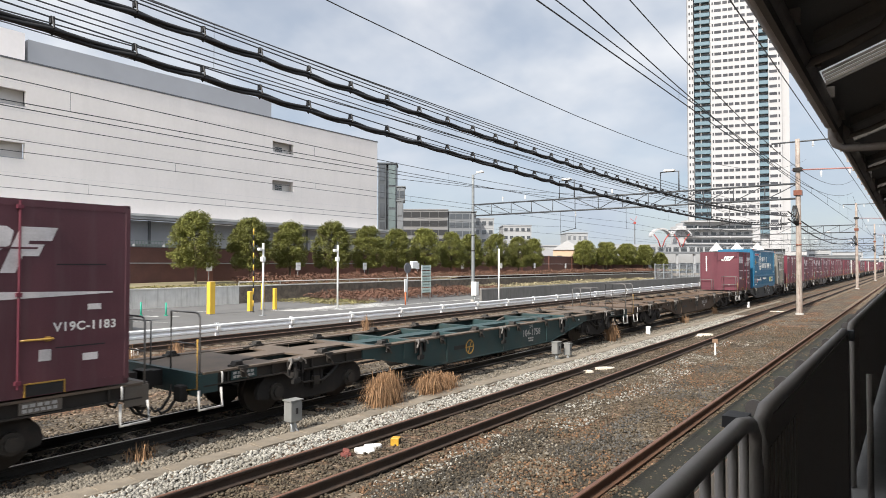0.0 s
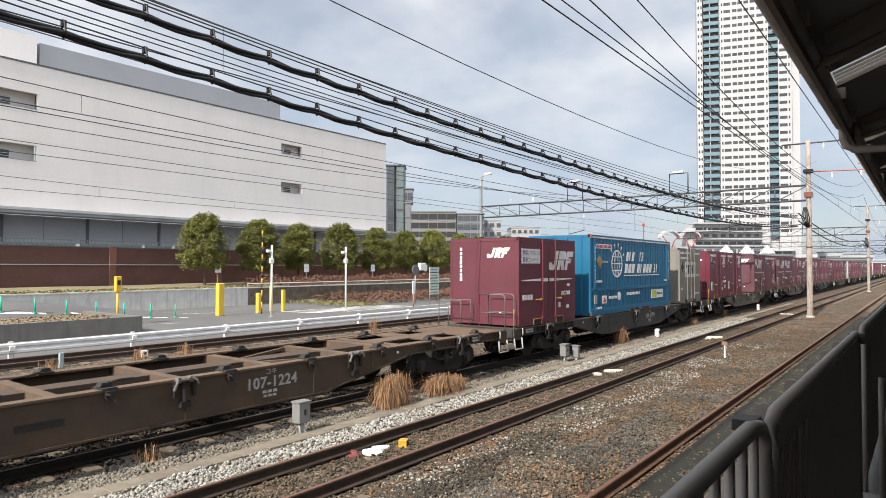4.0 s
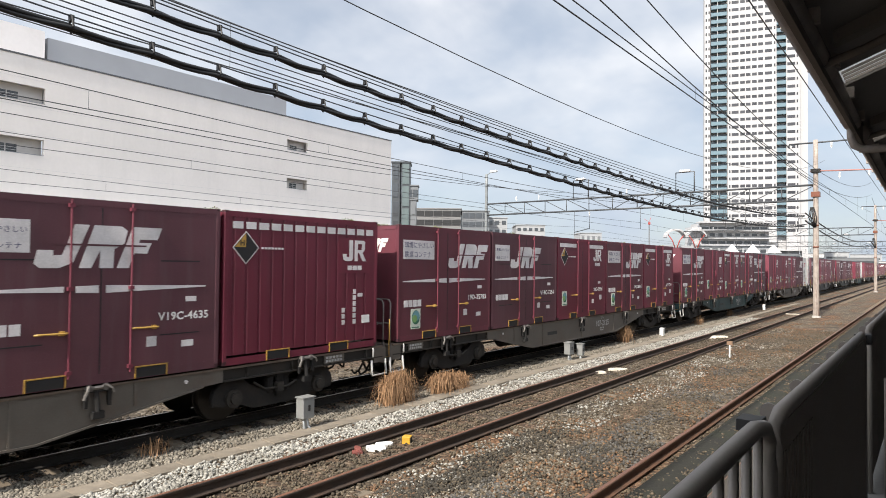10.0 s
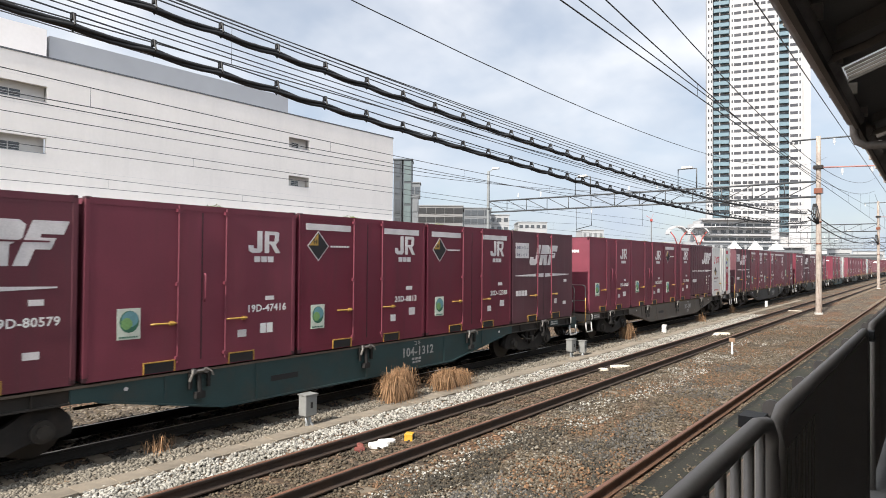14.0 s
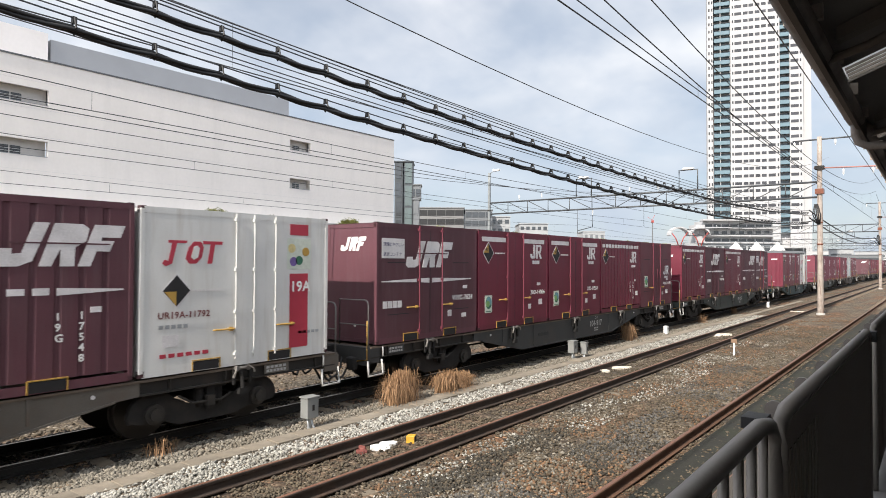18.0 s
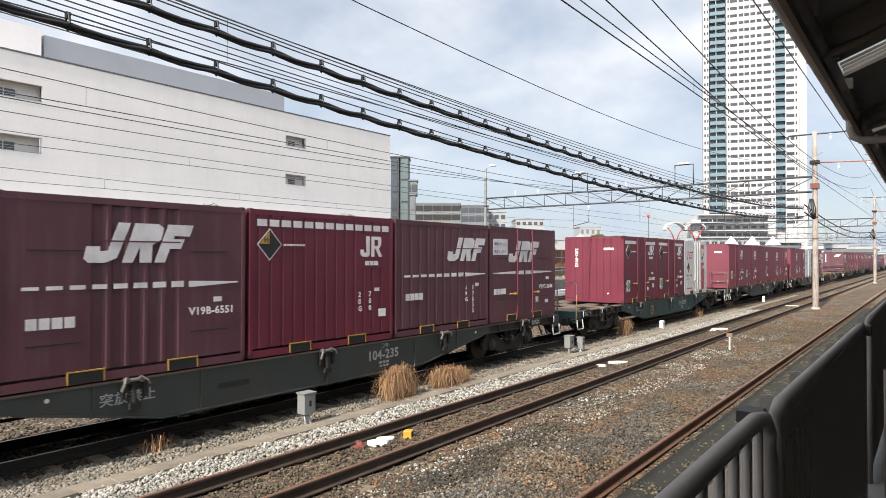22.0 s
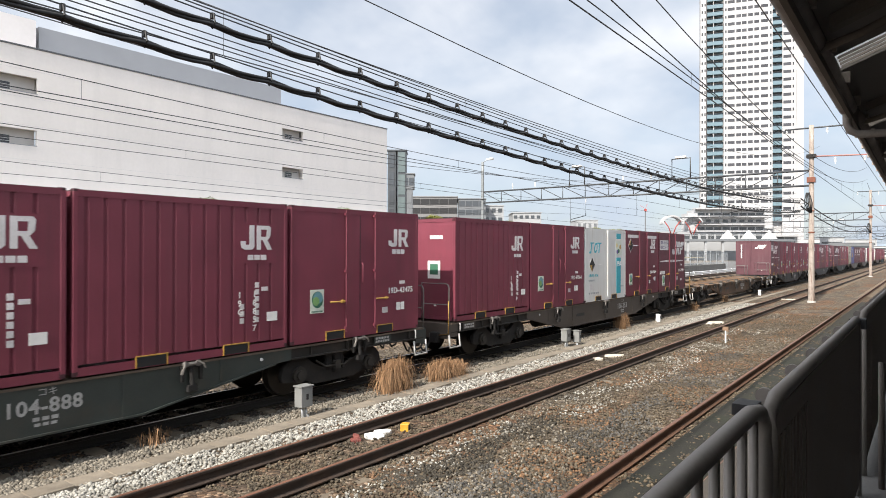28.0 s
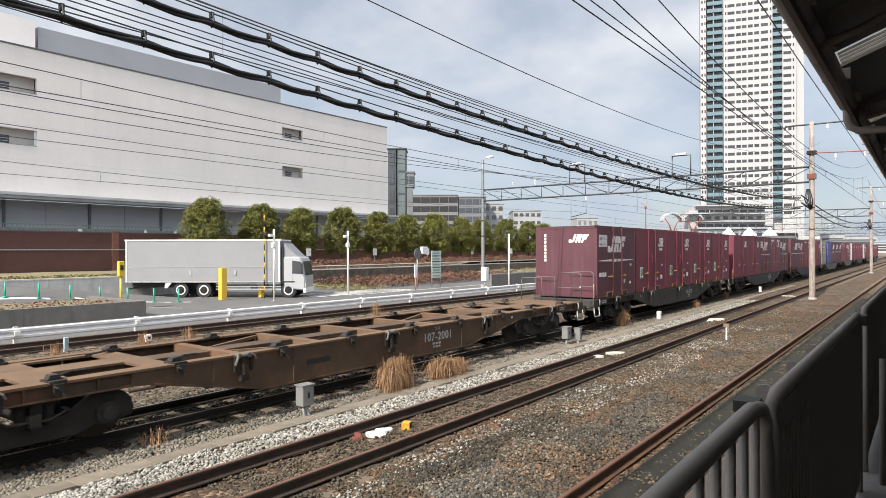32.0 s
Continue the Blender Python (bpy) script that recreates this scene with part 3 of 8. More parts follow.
BLUEGREY = surface("blue_grey_print", (0.10, 0.10, 0.17), 0.6, vary=0.1, bump=0)
NUMBERGREY = surface("faded_number_paint", (0.36, 0.36, 0.35), 0.6, vary=0.3, grain=6, bump=0)
RAILGREY = surface("grimy_grey_handrail", (0.12, 0.115, 0.11), 0.55, vary=0.3, grain=5, bump=0.04)
LOCKGREY = surface("worn_grey_lock_steel", (0.14, 0.13, 0.12), 0.5, metal=0.3, vary=0.25, grain=10, bump=0.05)
STEPGREY = surface("pale_grey_step_paint", (0.42, 0.42, 0.41), 0.5, vary=0.2, grain=8, bump=0.02)
SHARED = {}


def once(key, make):
    if key not in SHARED:
        SHARED[key] = make()
    return SHARED[key]


def corner_mesh():
    bm = bmesh.new()
    box(bm, -0.05, 0.05, -0.05, 0.05, -0.06, 0.06)
    bmesh.ops.bevel(bm, geom=list(bm.edges), offset=0.012, segments=1, affect="EDGES")
    box(bm, 0.045, 0.052, -0.02, 0.02, -0.03, 0.03)
    return mesh_of(bm, "corner_fitting", DARK_RED)


def pocket_mesh(material):
    bm = bmesh.new()
    box(bm, -0.02, 0.014, 0.0, 0.50, 0.162, 0.178)
    box(bm, -0.02, 0.012, 0.0, 0.016, 0.0, 0.157)
    box(bm, -0.02, 0.012, 0.484, 0.50, 0.0, 0.157)
    return mesh_of(bm, "fork_pocket_rim", material)


def dark_slot_mesh():
    bm = bmesh.new()
    box(bm, -0.15, 0.002, 0.025, 0.475, 0.01, 0.155)
    return mesh_of(bm, "fork_pocket", BLACK)


def handle_mesh():
    bm = bmesh.new()
    tube(bm, [(0.02, 0.0, 0.0), (0.045, 0.03, 0.004), (0.045, 0.36, 0.0), (0.02, 0.40, 0.0)], 0.016, 6)
    box(bm, 0.0, 0.04, 0.30, 0.36, -0.03, 0.03)
    return mesh_of(bm, "door_handle", YELLOW)


def rod_mesh(z0, z1):
    bm = bmesh.new()
    tube(bm, [(0.03, 0, z0), (0.03, 0, z1)], 0.015, 6)
    for z in (z0 + 0.08, (z0 + z1) / 2, z1 - 0.08):
        box(bm, 0.0, 0.045, -0.035, 0.035, z - 0.025, z + 0.025)
    return mesh_of(bm, "lock_rod", FADED)


def ribbed_outline(y0, y1, ribs, half, depth=0.024, ends=0.12, groove=(0.0, 0.08, 0.26, 0.34)):
    """The plan of a corrugated body: grooves between flat ends."""
    pts, step = [], (y1 - y0 - 2 * ends) / ribs
    for i in range(ribs):
        a = y0 + ends + i * step
        for f, d in zip(groove, (0.0, -depth, -depth, 0.0)):
            pts.append((half + d, a + f * step))
    right = [(half, y0)] + pts + [(half, y1)]
    left = [(-x, y) for x, y in reversed(right)]
    return right + left


def container_shell(thing, length, height, side, trim, ribs=0, half=HALF, roof=None, ends=0.12, groove=(0.0, 0.08, 0.26, 0.34), ribbed_end=False):
    """Body, end panels, frame rails, posts, roof and corner fittings."""
    bm = bmesh.new()
    if ribs:
        prism(bm, ribbed_outline(0.03, length - 0.03, ribs, half - 0.002, 0.024 if ends < 1 else 0.04, ends, groove), 0.16, height - 0.10, "z")
    else:
        box(bm, -half + 0.002, half - 0.002, 0.03, length - 0.03, 0.10, height - 0.06)
    part("body", bm, side, thing)
    for a, b, out in ((0.012, 0.034, -1), (length - 0.034, length - 0.012, 1)):
        face, back = (a, b) if out < 0 else (b, a)
        plan = [(-half + 0.05, back), (-half + 0.05, face)]
        if ribbed_end:
            for i in range(8):
                x = -half + 0.20 + i * (2 * half - 0.40) / 7
                plan += [(x - 0.045, face), (x - 0.030, face - out * 0.014), (x + 0.030, face - out * 0.014), (x + 0.045, face)]
        plan += [(half - 0.05, face), (half - 0.05, back)]
        bm = bmesh.new()
        prism(bm, plan, 0.10, height - 0.11, "z")
        part("end_panel", bm, side, thing)
        if out > 0:
            continue
        lo, hi = sorted((face + out * 0.010, back))
        part_box("end_rail", (-half + 0.05, half - 0.05, lo, hi, height - 0.11, height - 0.03), side, thing)
        part_box("end_sill", (-half + 0.05, half - 0.05, lo, hi, 0.02, 0.10), side, thing)
    part_box("bottom_rail", (half - 0.05, half, 0.06, length - 0.06, 0.0, 0.12), trim if trim is not None else side, thing)
    part_box("top_rail", (half - 0.05, half + 0.002, 0.06, length - 0.06, height - 0.10, height - 0.005), side, thing)
    for s in (-1, 1):
        for y in (0.0, length - 0.075):
            x0, x1 = sorted((s * (half + 0.003), s * (half - 0.09)))
            part_box("corner_post", (x0, x1, y, y + 0.075, 0.06, height - 0.03), side, thing, bevel=0.008)
    bm = bmesh.new()
    box(bm, -half + 0.01, half - 0.01, 0.02, length - 0.02, height - 0.04, height - 0.012)
    for i in range(5):
        a = 0.3 + i * (length - 0.6) / 4.6
        box(bm, -half + 0.12, half - 0.12, a, a + 0.3, height - 0.012, height + 0.004)
    part("roof", bm, roof or DARK_RED, thing)
    me = once("corner", corner_mesh)
    for x in () if PLAIN else (half - 0.05,):
        for y in (0.05, length - 0.05):
            for z in (0.06, height - 0.055):
                shared("corner_fitting", me, thing, Matrix.Translation((x, y, z)) @ pose(0, 0, 0, 0, 0, 0 if x > 0 else 180))


def door_hardware(thing, rods=(1.37, 2.20), pockets=(0.85, 2.28), rim=None, height=2.5):
    rm = once("rods%.2f" % height, lambda: rod_mesh(0.12, height - 0.03))
    for y in rods:
        shared("lock_rod", rm, thing, Matrix.Translation((HALF, y, 0)))
    hm = once("handle", handle_mesh)
    for y, turn in ((rods[0] - 0.42, 0), (rods[1] + 0.02, 0)):
        shared("door_handle", hm, thing, Matrix.Translation((HALF, y, 0.74)))
    fork(thing, pockets, rim)


def fork(thing, pockets, rim=None):
    if PLAIN:
        return
    pm = once("pocket" + (rim or YELLOW).name, lambda: pocket_mesh(rim or YELLOW))
    sm = once("slot", dark_slot_mesh)
    for y in pockets:
        shared("fork_pocket", sm, thing, Matrix.Translation((HALF + 0.001, y, 0.0)))
        shared("fork_pocket_rim", pm, thing, Matrix.Translation((HALF, y, 0.0)))


def diamond(thing, y, z, r=0.27, top=YELLOW):
    w = r * 0.92
    decal("diamond_sign", [[(y, z + r * 1.06), (y - w * 1.06, z), (y, z - r * 1.06), (y + w * 1.06, z)]], SILVER, thing, lift=0.0, thick=0.003)
    decal("diamond_sign", [[(y, z + r * 0.97), (y - w * 0.97, z), (y, z - r * 0.97), (y + w * 0.97, z)]], BLACK, thing, lift=0.003, thick=0.003)
    decal("diamond_sign", [[(y - 0.008, z + r * 0.88), (y - w * 0.88, z + 0.008), (y - 0.008, z + 0.008)]], top, thing, lift=0.006, thick=0.003)
    decal("unreadable_writing", bars(y + w * 1.25, z - 0.02, 0.5, 0.035, 7), SILVER, thing)
    if top is YELLOW:
        lettering("H", 0.13, BLACK, thing, y - 0.125, z + 0.035)


def eco_label(thing, y, z, w=0.33, h=0.45):
    decal("round_tree_label", [rect(y, y + w, z, z + h)], LABELPALE, thing, lift=0.0)
    def blob(cx, cz, rx, rz, wob):
        return [(cx + rx * math.cos(i * math.tau / 16) * (1 + wob * math.sin(3 * i)), cz + rz * math.sin(i * math.tau / 16)) for i in range(16)]
    cx, cz = y + w * 0.52, z + h * 0.57
    decal("round_tree_label", [blob(cx, cz, w * 0.42, h * 0.36, 0.0)], LABELGREEN, thing, lift=0.004, thick=0.002)
    decal("round_tree_label", [blob(cx + 0.01, cz + 0.035, w * 0.36, h * 0.26, 0.0)], LABELTEAL, thing, lift=0.006, thick=0.002)
    decal("round_tree_label", [blob(cx - w * 0.12, cz - h * 0.06, w * 0.24, h * 0.19, 0.12)], LABELLEAF, thing, lift=0.008, thick=0.002)
    decal("unreadable_writing", bars(y + 0.03, z + 0.02, w - 0.06, 0.025, 8), LABELGREEN, thing, lift=0.004)


def strip_band(thing, spans, z0=2.29, z1=2.41, material=None):
    for a, b in spans:
        decal("white_strip", [rect(a, b, z0, z1)], material or SILVER, thing)


def end_marks(thing, kind, code="", placard=False):
    """Markings on the end towards -y: a mark on the upper half, a vertical row of characters."""
    if kind == "big":
        decal("company_mark", [[(x, z) for x, z in o] for o in big_mark(0.15, 1.98, 0.72, 0.30)], WHITE, thing, "end", -0.006)
    else:
        decal("company_mark", bars(0.42, 2.05, 0.42, 0.09, 4, 0.12), WHITE, thing, "end", -0.006)
    if code:
        decal("unreadable_writing", [rect(-0.86, -0.78, 2.2 - i * 0.13, 2.3 - i * 0.13) for i in range(code)], WHITE, thing, "end", -0.006)
    if placard:
        decal("white_placard", [rect(0.35, 0.75, 1.05, 1.5)], WHITE, thing, "end", -0.006)
        decal("white_placard", [rect(0.42, 0.68, 1.15, 1.42)], LABELGREEN, thing, "end", -0.004)
    decal("small_plate", [rect(0.55, 0.62, 0.35, 0.4)], WHITE, thing, "end", -0.006)


def container(kind, number="", label="", tint=None, endmark="small", code=0, placard=False, plate="", low_mark=False):
    """One 12-foot container, standing at its lower left end of the side towards +x."""
    ob = base("freight_container")
    L, H = BOX_LEN, 2.585
    if kind == "diamond":        # smooth sides, white strips, warning diamond
        container_shell(ob, L, H, tint or RED, None, ribbed_end=True)
        door_hardware(ob, height=H)
        part_box("door_gap", (HALF - 0.004, HALF + 0.002, 1.775, 1.79, 0.14, H - 0.12), BLACK, ob)
        strip_band(ob, [(0.16, 1.30), (2.28, 3.42)] if number != "short" else [(0.16, 1.30), (1.45, 1.75), (2.28, 3.42)])
        diamond(ob, 0.46, 1.99)
        decal("company_mark", small_mark(2.62, 1.86, 0.64, 0.40), SILVER, ob)
        decal("unreadable_writing", bars(2.74, 1.70, 0.42, 0.10, 3, 0.15), SILVER, ob)
        eco_label(ob, 0.30, 0.43)
        decal("small_plate", [rect(3.0, 3.2, 1.08, 1.16), rect(3.1, 3.3, 0.52, 0.68)], SILVER, ob)
        decal("small_plate", [rect(2.5, 2.66, 0.42, 0.56)], WHITE, ob)
    elif kind == "plain":        # smooth sides, no strips
        paint = tint or (WORN_RED if low_mark else FADED)
        container_shell(ob, L, H, paint, None)
        door_hardware(ob, height=H)
        part_box("door_gap", (HALF - 0.004, HALF + 0.002, 1.775, 1.79, 0.14, H - 0.12), BLACK, ob)
        low = -0.58 if low_mark else 0.0
        if low_mark:
            for a, b, z in ((0.35, 1.05, 1.88), (2.65, 3.3, 1.88), (0.35, 1.05, 0.6), (2.65, 3.3, 0.6)):
                part_box("recess_slot", (HALF - 0.004, HALF + 0.002, a, b, z, z + 0.018), BLACK, ob)
        decal("company_mark", small_mark(2.64, 1.84 + low, 0.64, 0.38), SILVER, ob)
        decal("unreadable_writing", bars(2.76, 1.68 + low, 0.42, 0.10, 3, 0.15), SILVER, ob)
        eco_label(ob, 0.46, 0.77 if low_mark else 0.55, 0.34, 0.45)
        decal("pale_plate", [rect(3.0, 3.18, 1.02, 1.09), rect(2.45, 2.62, 0.42, 0.54)], SILVER, ob)
        decal("pale_plate", [rect(2.9, 3.02, 0.45, 0.62), rect(3.04, 3.16, 0.45, 0.62)], WHITE, ob)
        part_tube("grab_bar", [(HALF + 0.02, 1.82, 1.05), (HALF + 0.05, 1.82, 1.1), (HALF + 0.05, 1.82, 1.45), (HALF + 0.02, 1.82, 1.5)], 0.014, paint, ob, sides=6)
    elif kind == "big":          # aged, with the large mark and a tapering stripe
        paint = tint or (WORN_RED if number[:3] in ("19D", "20D") else PURPLE)
        container_shell(ob, L, H, paint, None)
        door_hardware(ob, height=H)
        part_box("door_gap", (HALF - 0.004, HALF + 0.002, 1.775, 1.79, 0.14, H - 0.12), BLACK, ob)
        if number.startswith("V"):
            for a, b, z in ((0.35, 1.05, 1.72), (2.65, 3.3, 1.72), (0.35, 1.05, 0.6), (2.65, 3.3, 0.6)):
                part_box("recess_slot", (HALF - 0.004, HALF + 0.002, a, b, z, z + 0.018), BLACK, ob)
        wide = 1.12 if number[:3] in ("19D", "20D") else 0.88
        at = 1.86 if number[:3] in ("19D", "20D") else 0.98
        wide = 1.26 if wide > 1 else wide
        decal("pale_panel", [rect(0.16, wide, 1.82, 2.25)], SILVER, ob)
        for text, z in (("環境にやさしい", 2.085), ("鉄道コンテナ", 1.875)):
            lettering(text, (wide - 0.24) / 6.9, BLUEGREY, ob, 0.20, z, spacing=1.0 if len(text) == 7 else 1.14)
        decal("company_mark", big_mark(at, 1.62, 1.58, 0.60), SILVER, ob)
        decal("mark_gap", [rect(at + 0.16, at + 1.44, 1.93, 1.955)], paint, ob, lift=0.004)
        decal("tapering_stripe", [[(0.15, 1.31), (1.30, 1.29), (1.30, 1.37), (0.15, 1.33)], [(1.45, 1.28), (1.75, 1.27), (1.75, 1.38), (1.45, 1.37)], [(1.85, 1.27), (3.40, 1.325), (3.40, 1.345), (1.85, 1.38)]], SILVER, ob)
        decal("unreadable_writing", bars(0.20, 0.75, 0.62, 0.15, 4, 0.15), SILVER, ob)
        if number.startswith("19D") or code == 7:
            eco_label(ob, 0.44, 0.25)
        decal("pale_plate", [rect(3.06, 3.24, 1.10, 1.18), rect(2.45, 2.6, 0.45, 0.6), rect(3.0, 3.2, 0.4, 0.5)], SILVER, ob)
    elif kind == "ribbed":       # corrugated sides
        paint = tint or (RED if number == "dashes" else FADED)
        container_shell(ob, L, H, paint, None, ribs=13, groove=(0.0, 0.07, 0.17, 0.24))
        decal("mark_board", [rect(2.55, 3.42, 1.52, 2.22)], paint, ob, lift=-0.002, thick=0.002)
        decal("company_mark", small_mark(2.66, 1.76, 0.62, 0.42), SILVER, ob, lift=0.001)
        decal("unreadable_writing", bars(2.80, 1.58, 0.40, 0.09, 3, 0.15), SILVER, ob, lift=0.001)
        fork(ob, (0.87, 2.33))
        if not plate:
            decal("unreadable_writing", [rect(2.95, 3.03, 0.5 + i * 0.12, 0.59 + i * 0.12) for i in range(6)] + [rect(2.65, 2.73, 0.5 + i * 0.12, 0.59 + i * 0.12) for i in range(3)], SILVER, ob)
        decal("pale_plate", [rect(3.08, 3.22, 1.04, 1.11)], SILVER, ob)
        decal("white_label", [rect(3.2, 3.42, 0.5, 0.66)], WHITE, ob)
        if number == "dashes":
            for i in range(13):
                decal("white_dash", [rect(0.16 + i * 0.262, 0.36 + i * 0.262, 2.29, 2.41)], SILVER, ob)
            diamond(ob, 0.42, 1.97)
    elif kind == "ribbed_big":   # corrugated, greyish purple, with the large mark
        if number.startswith("V"):
            container_shell(ob, L, H, tint or PURPLE, None, ribs=5, ends=1.12, groove=(0.0, 0.2, 0.62, 0.82))
            for a, b, z in ((0.35, 1.05, 1.82), (2.65, 3.3, 1.82), (0.35, 1.05, 0.56), (2.65, 3.3, 0.56)):
                part_box("recess_slot", (HALF - 0.004, HALF + 0.002, a, b, z, z + 0.018), BLACK, ob)
        else:
            container_shell(ob, L, H, tint or PURPLE, None, ribs=11, groove=(0.0, 0.08, 0.24, 0.32))
        at = 1.10 if number.startswith("V") else 1.92
        decal("company_mark", big_mark(at, 1.66, 1.5, 0.58), SILVER, ob)
        decal("mark_gap", [rect(at + 0.13, at + 1.38, 1.96, 1.98)], tint or PURPLE, ob, lift=0.004)
        decal("tapering_stripe", [rect(0.3 + i * 0.29, 0.3 + i * 0.29 + 0.2, 1.30 - 0.003 * i, 1.345 + 0.004 * i) for i in range(8)] + [[(2.62, 1.27), (3.5, 1.32), (3.5, 1.34), (2.62, 1.37)]], SILVER, ob)
        decal("unreadable_writing", bars(0.35, 0.78, 0.62, 0.15, 4, 0.15), SILVER, ob)
        fork(ob, (0.85, 2.28))
        if number:
            decal("small_plate", [rect(3.05, 3.2, 1.02, 1.1)], SILVER, ob)
    if number and number not in ("dashes", "short"):
        if kind.startswith("ribbed") and not number.startswith("V"):
            plate = number
        else:
            lettering(number, 0.168, WHITE, ob, 2.62, 0.83)
    if plate:
        a, b = plate.split("-")
        for text, y in ((a, 2.60), (b, 2.90)):
            lettering("\n".join(text), 0.145, WHITE, ob, y, 0.94)
    if kind == "diamond" and number.startswith("20D"):
        t = lettering(number, 0.17, WHITE, ob, 0, 0, "end", -0.76)
        t.matrix_basis = Matrix.Translation((-0.76, -0.016, 2.12)) @ pose(0, 0, 0, 0, 90, 0) @ pose(0, 0, 0, 90, 0, 0)
    if placard and plate:
        lettering(plate, 0.17, WHITE, ob, 0, 1.90, "end", -1.12)
    end_marks(ob, endmark, code, placard)
    words = {"diamond": "maroon steel freight container with white strips and warning diamond",
             "plain": "plain maroon steel freight container with side doors",
             "big": "aged purple-maroon freight container with large pale mark",
             "ribbed": "maroon corrugated steel freight container",
             "ribbed_big": "weathered purple corrugated freight container with pale mark"}
    return tagged(ob, label or words[kind], "container", "containers on the freight train")


def white_container(accent, number, red):
    ob = base("freight_container")
    L, H = BOX_LEN, 2.56
    container_shell(ob, L, H, WHITEBOX, None, roof=STEEL)
    rm = once("whiterods", lambda: rod_mesh_white(H))
    for y in (1.62, 1.98, 2.42) if red else (1.9,):
        shared("lock_rod", rm, ob, Matrix.Translation((HALF, y, 0)))
    hm = once("handle", handle_mesh)
    if red:
        for y in (1.2, 2.44):
            shared("door_handle", hm, ob, Matrix.Translation((HALF, y, 0.62)))
    # slanted initials as plain shapes
    col = LOGORED if red else TEAL
    decal("company_mark", [[(0.34, 1.70), (0.40, 1.66), (0.50, 1.70), (0.58, 2.02), (0.74, 2.02), (0.75, 2.06), (0.44, 2.06), (0.43, 2.02), (0.50, 2.02), (0.44, 1.74), (0.38, 1.76)],
                           [(0.72, 1.78), (0.78, 1.70), (0.90, 1.70), (1.0, 1.80), (1.03, 1.96), (0.98, 2.05), (0.86, 2.05), (0.77, 1.95)],
                           [(1.10, 1.70), (1.18, 1.70), (1.23, 2.01), (1.36, 2.01), (1.37, 2.06), (1.02, 2.06), (1.01, 2.01), (1.15, 2.01)]], col, ob)
    decal("company_mark", [[(0.81, 1.80), (0.86, 1.76), (0.93, 1.80), (0.96, 1.94), (0.92, 1.99), (0.86, 1.97)]], WHITEBOX, ob, lift=0.004)
    diamond(ob, 0.58, 1.28, 0.25, BLACK)
    decal("diamond_sign", [[(0.58 - 0.01, 1.27), (0.58 - 0.20, 1.27), (0.58 - 0.01, 1.27 - 0.22)]], YELLOW, ob, lift=0.009)
    decal("colour_panel", [rect(2.74, 3.16, 2.22, 2.42), rect(2.74, 3.16, 0.18, 1.52)], col, ob)
    fruit = surface("pale_fruit_picture", (0.62, 0.52, 0.25), 0.6, vary=0.3, grain=9, bump=0)
    decal("fruit_picture", [rect(2.68, 3.22, 1.60, 2.16)], surface("pale_label", (0.5, 0.55, 0.46)), ob)
    for i, c in enumerate(((2.78, 1.98), (2.95, 1.76), (3.1, 1.92), (2.82, 1.74))):
        decal("fruit_picture", [[(c[0] + 0.085 * math.cos(k * math.tau / 10), c[1] + 0.085 * math.sin(k * math.tau / 10)) for k in range(10)]],
              (fruit, LABELGREEN, YELLOW, surface("plum_picture", (0.16, 0.1, 0.3), 0.6, bump=0))[i], ob, lift=0.004)
    lettering("19A", 0.26, WHITE, ob, 2.75, 1.2)
    lettering(number, 0.14, surface("dark_red_print", (0.16, 0.05, 0.05), 0.6, bump=0) if red else TEAL, ob, 0.28, 0.86)
    decal("unreadable_writing", bars(0.3, 0.70, 0.5, 0.06, 5), STEEL, ob)
    decal("unreadable_writing", bars(0.32, 0.26, 0.85, 0.06, 6, 0.3), LOGORED if red else STEEL, ob)
    decal("unreadable_writing", bars(2.95, 0.42, 0.5, 0.05, 5), STEEL, ob)
    decal("faint_frame", [rect(0.36, 0.62, 0.42, 0.60)], SILVER, ob)
    fork(ob, (0.85, 2.28))
    end_marks(ob, "small")
    return tagged(ob, "white freight container with red panel and fruit picture" if red else "white freight container with teal panel and fruit picture", "container", "containers on the freight train")


def rod_mesh_white(h):
    bm = bmesh.new()
    tube(bm, [(0.02, 0, 0.12), (0.02, 0, h - 0.03)], 0.014, 6)
    for z in (0.2, 0.9, 1.6, h - 0.12):
        box(bm, 0.0, 0.04, -0.03, 0.03, z - 0.025, z + 0.025)
    return mesh_of(bm, "lock_rod", WHITEBOX)


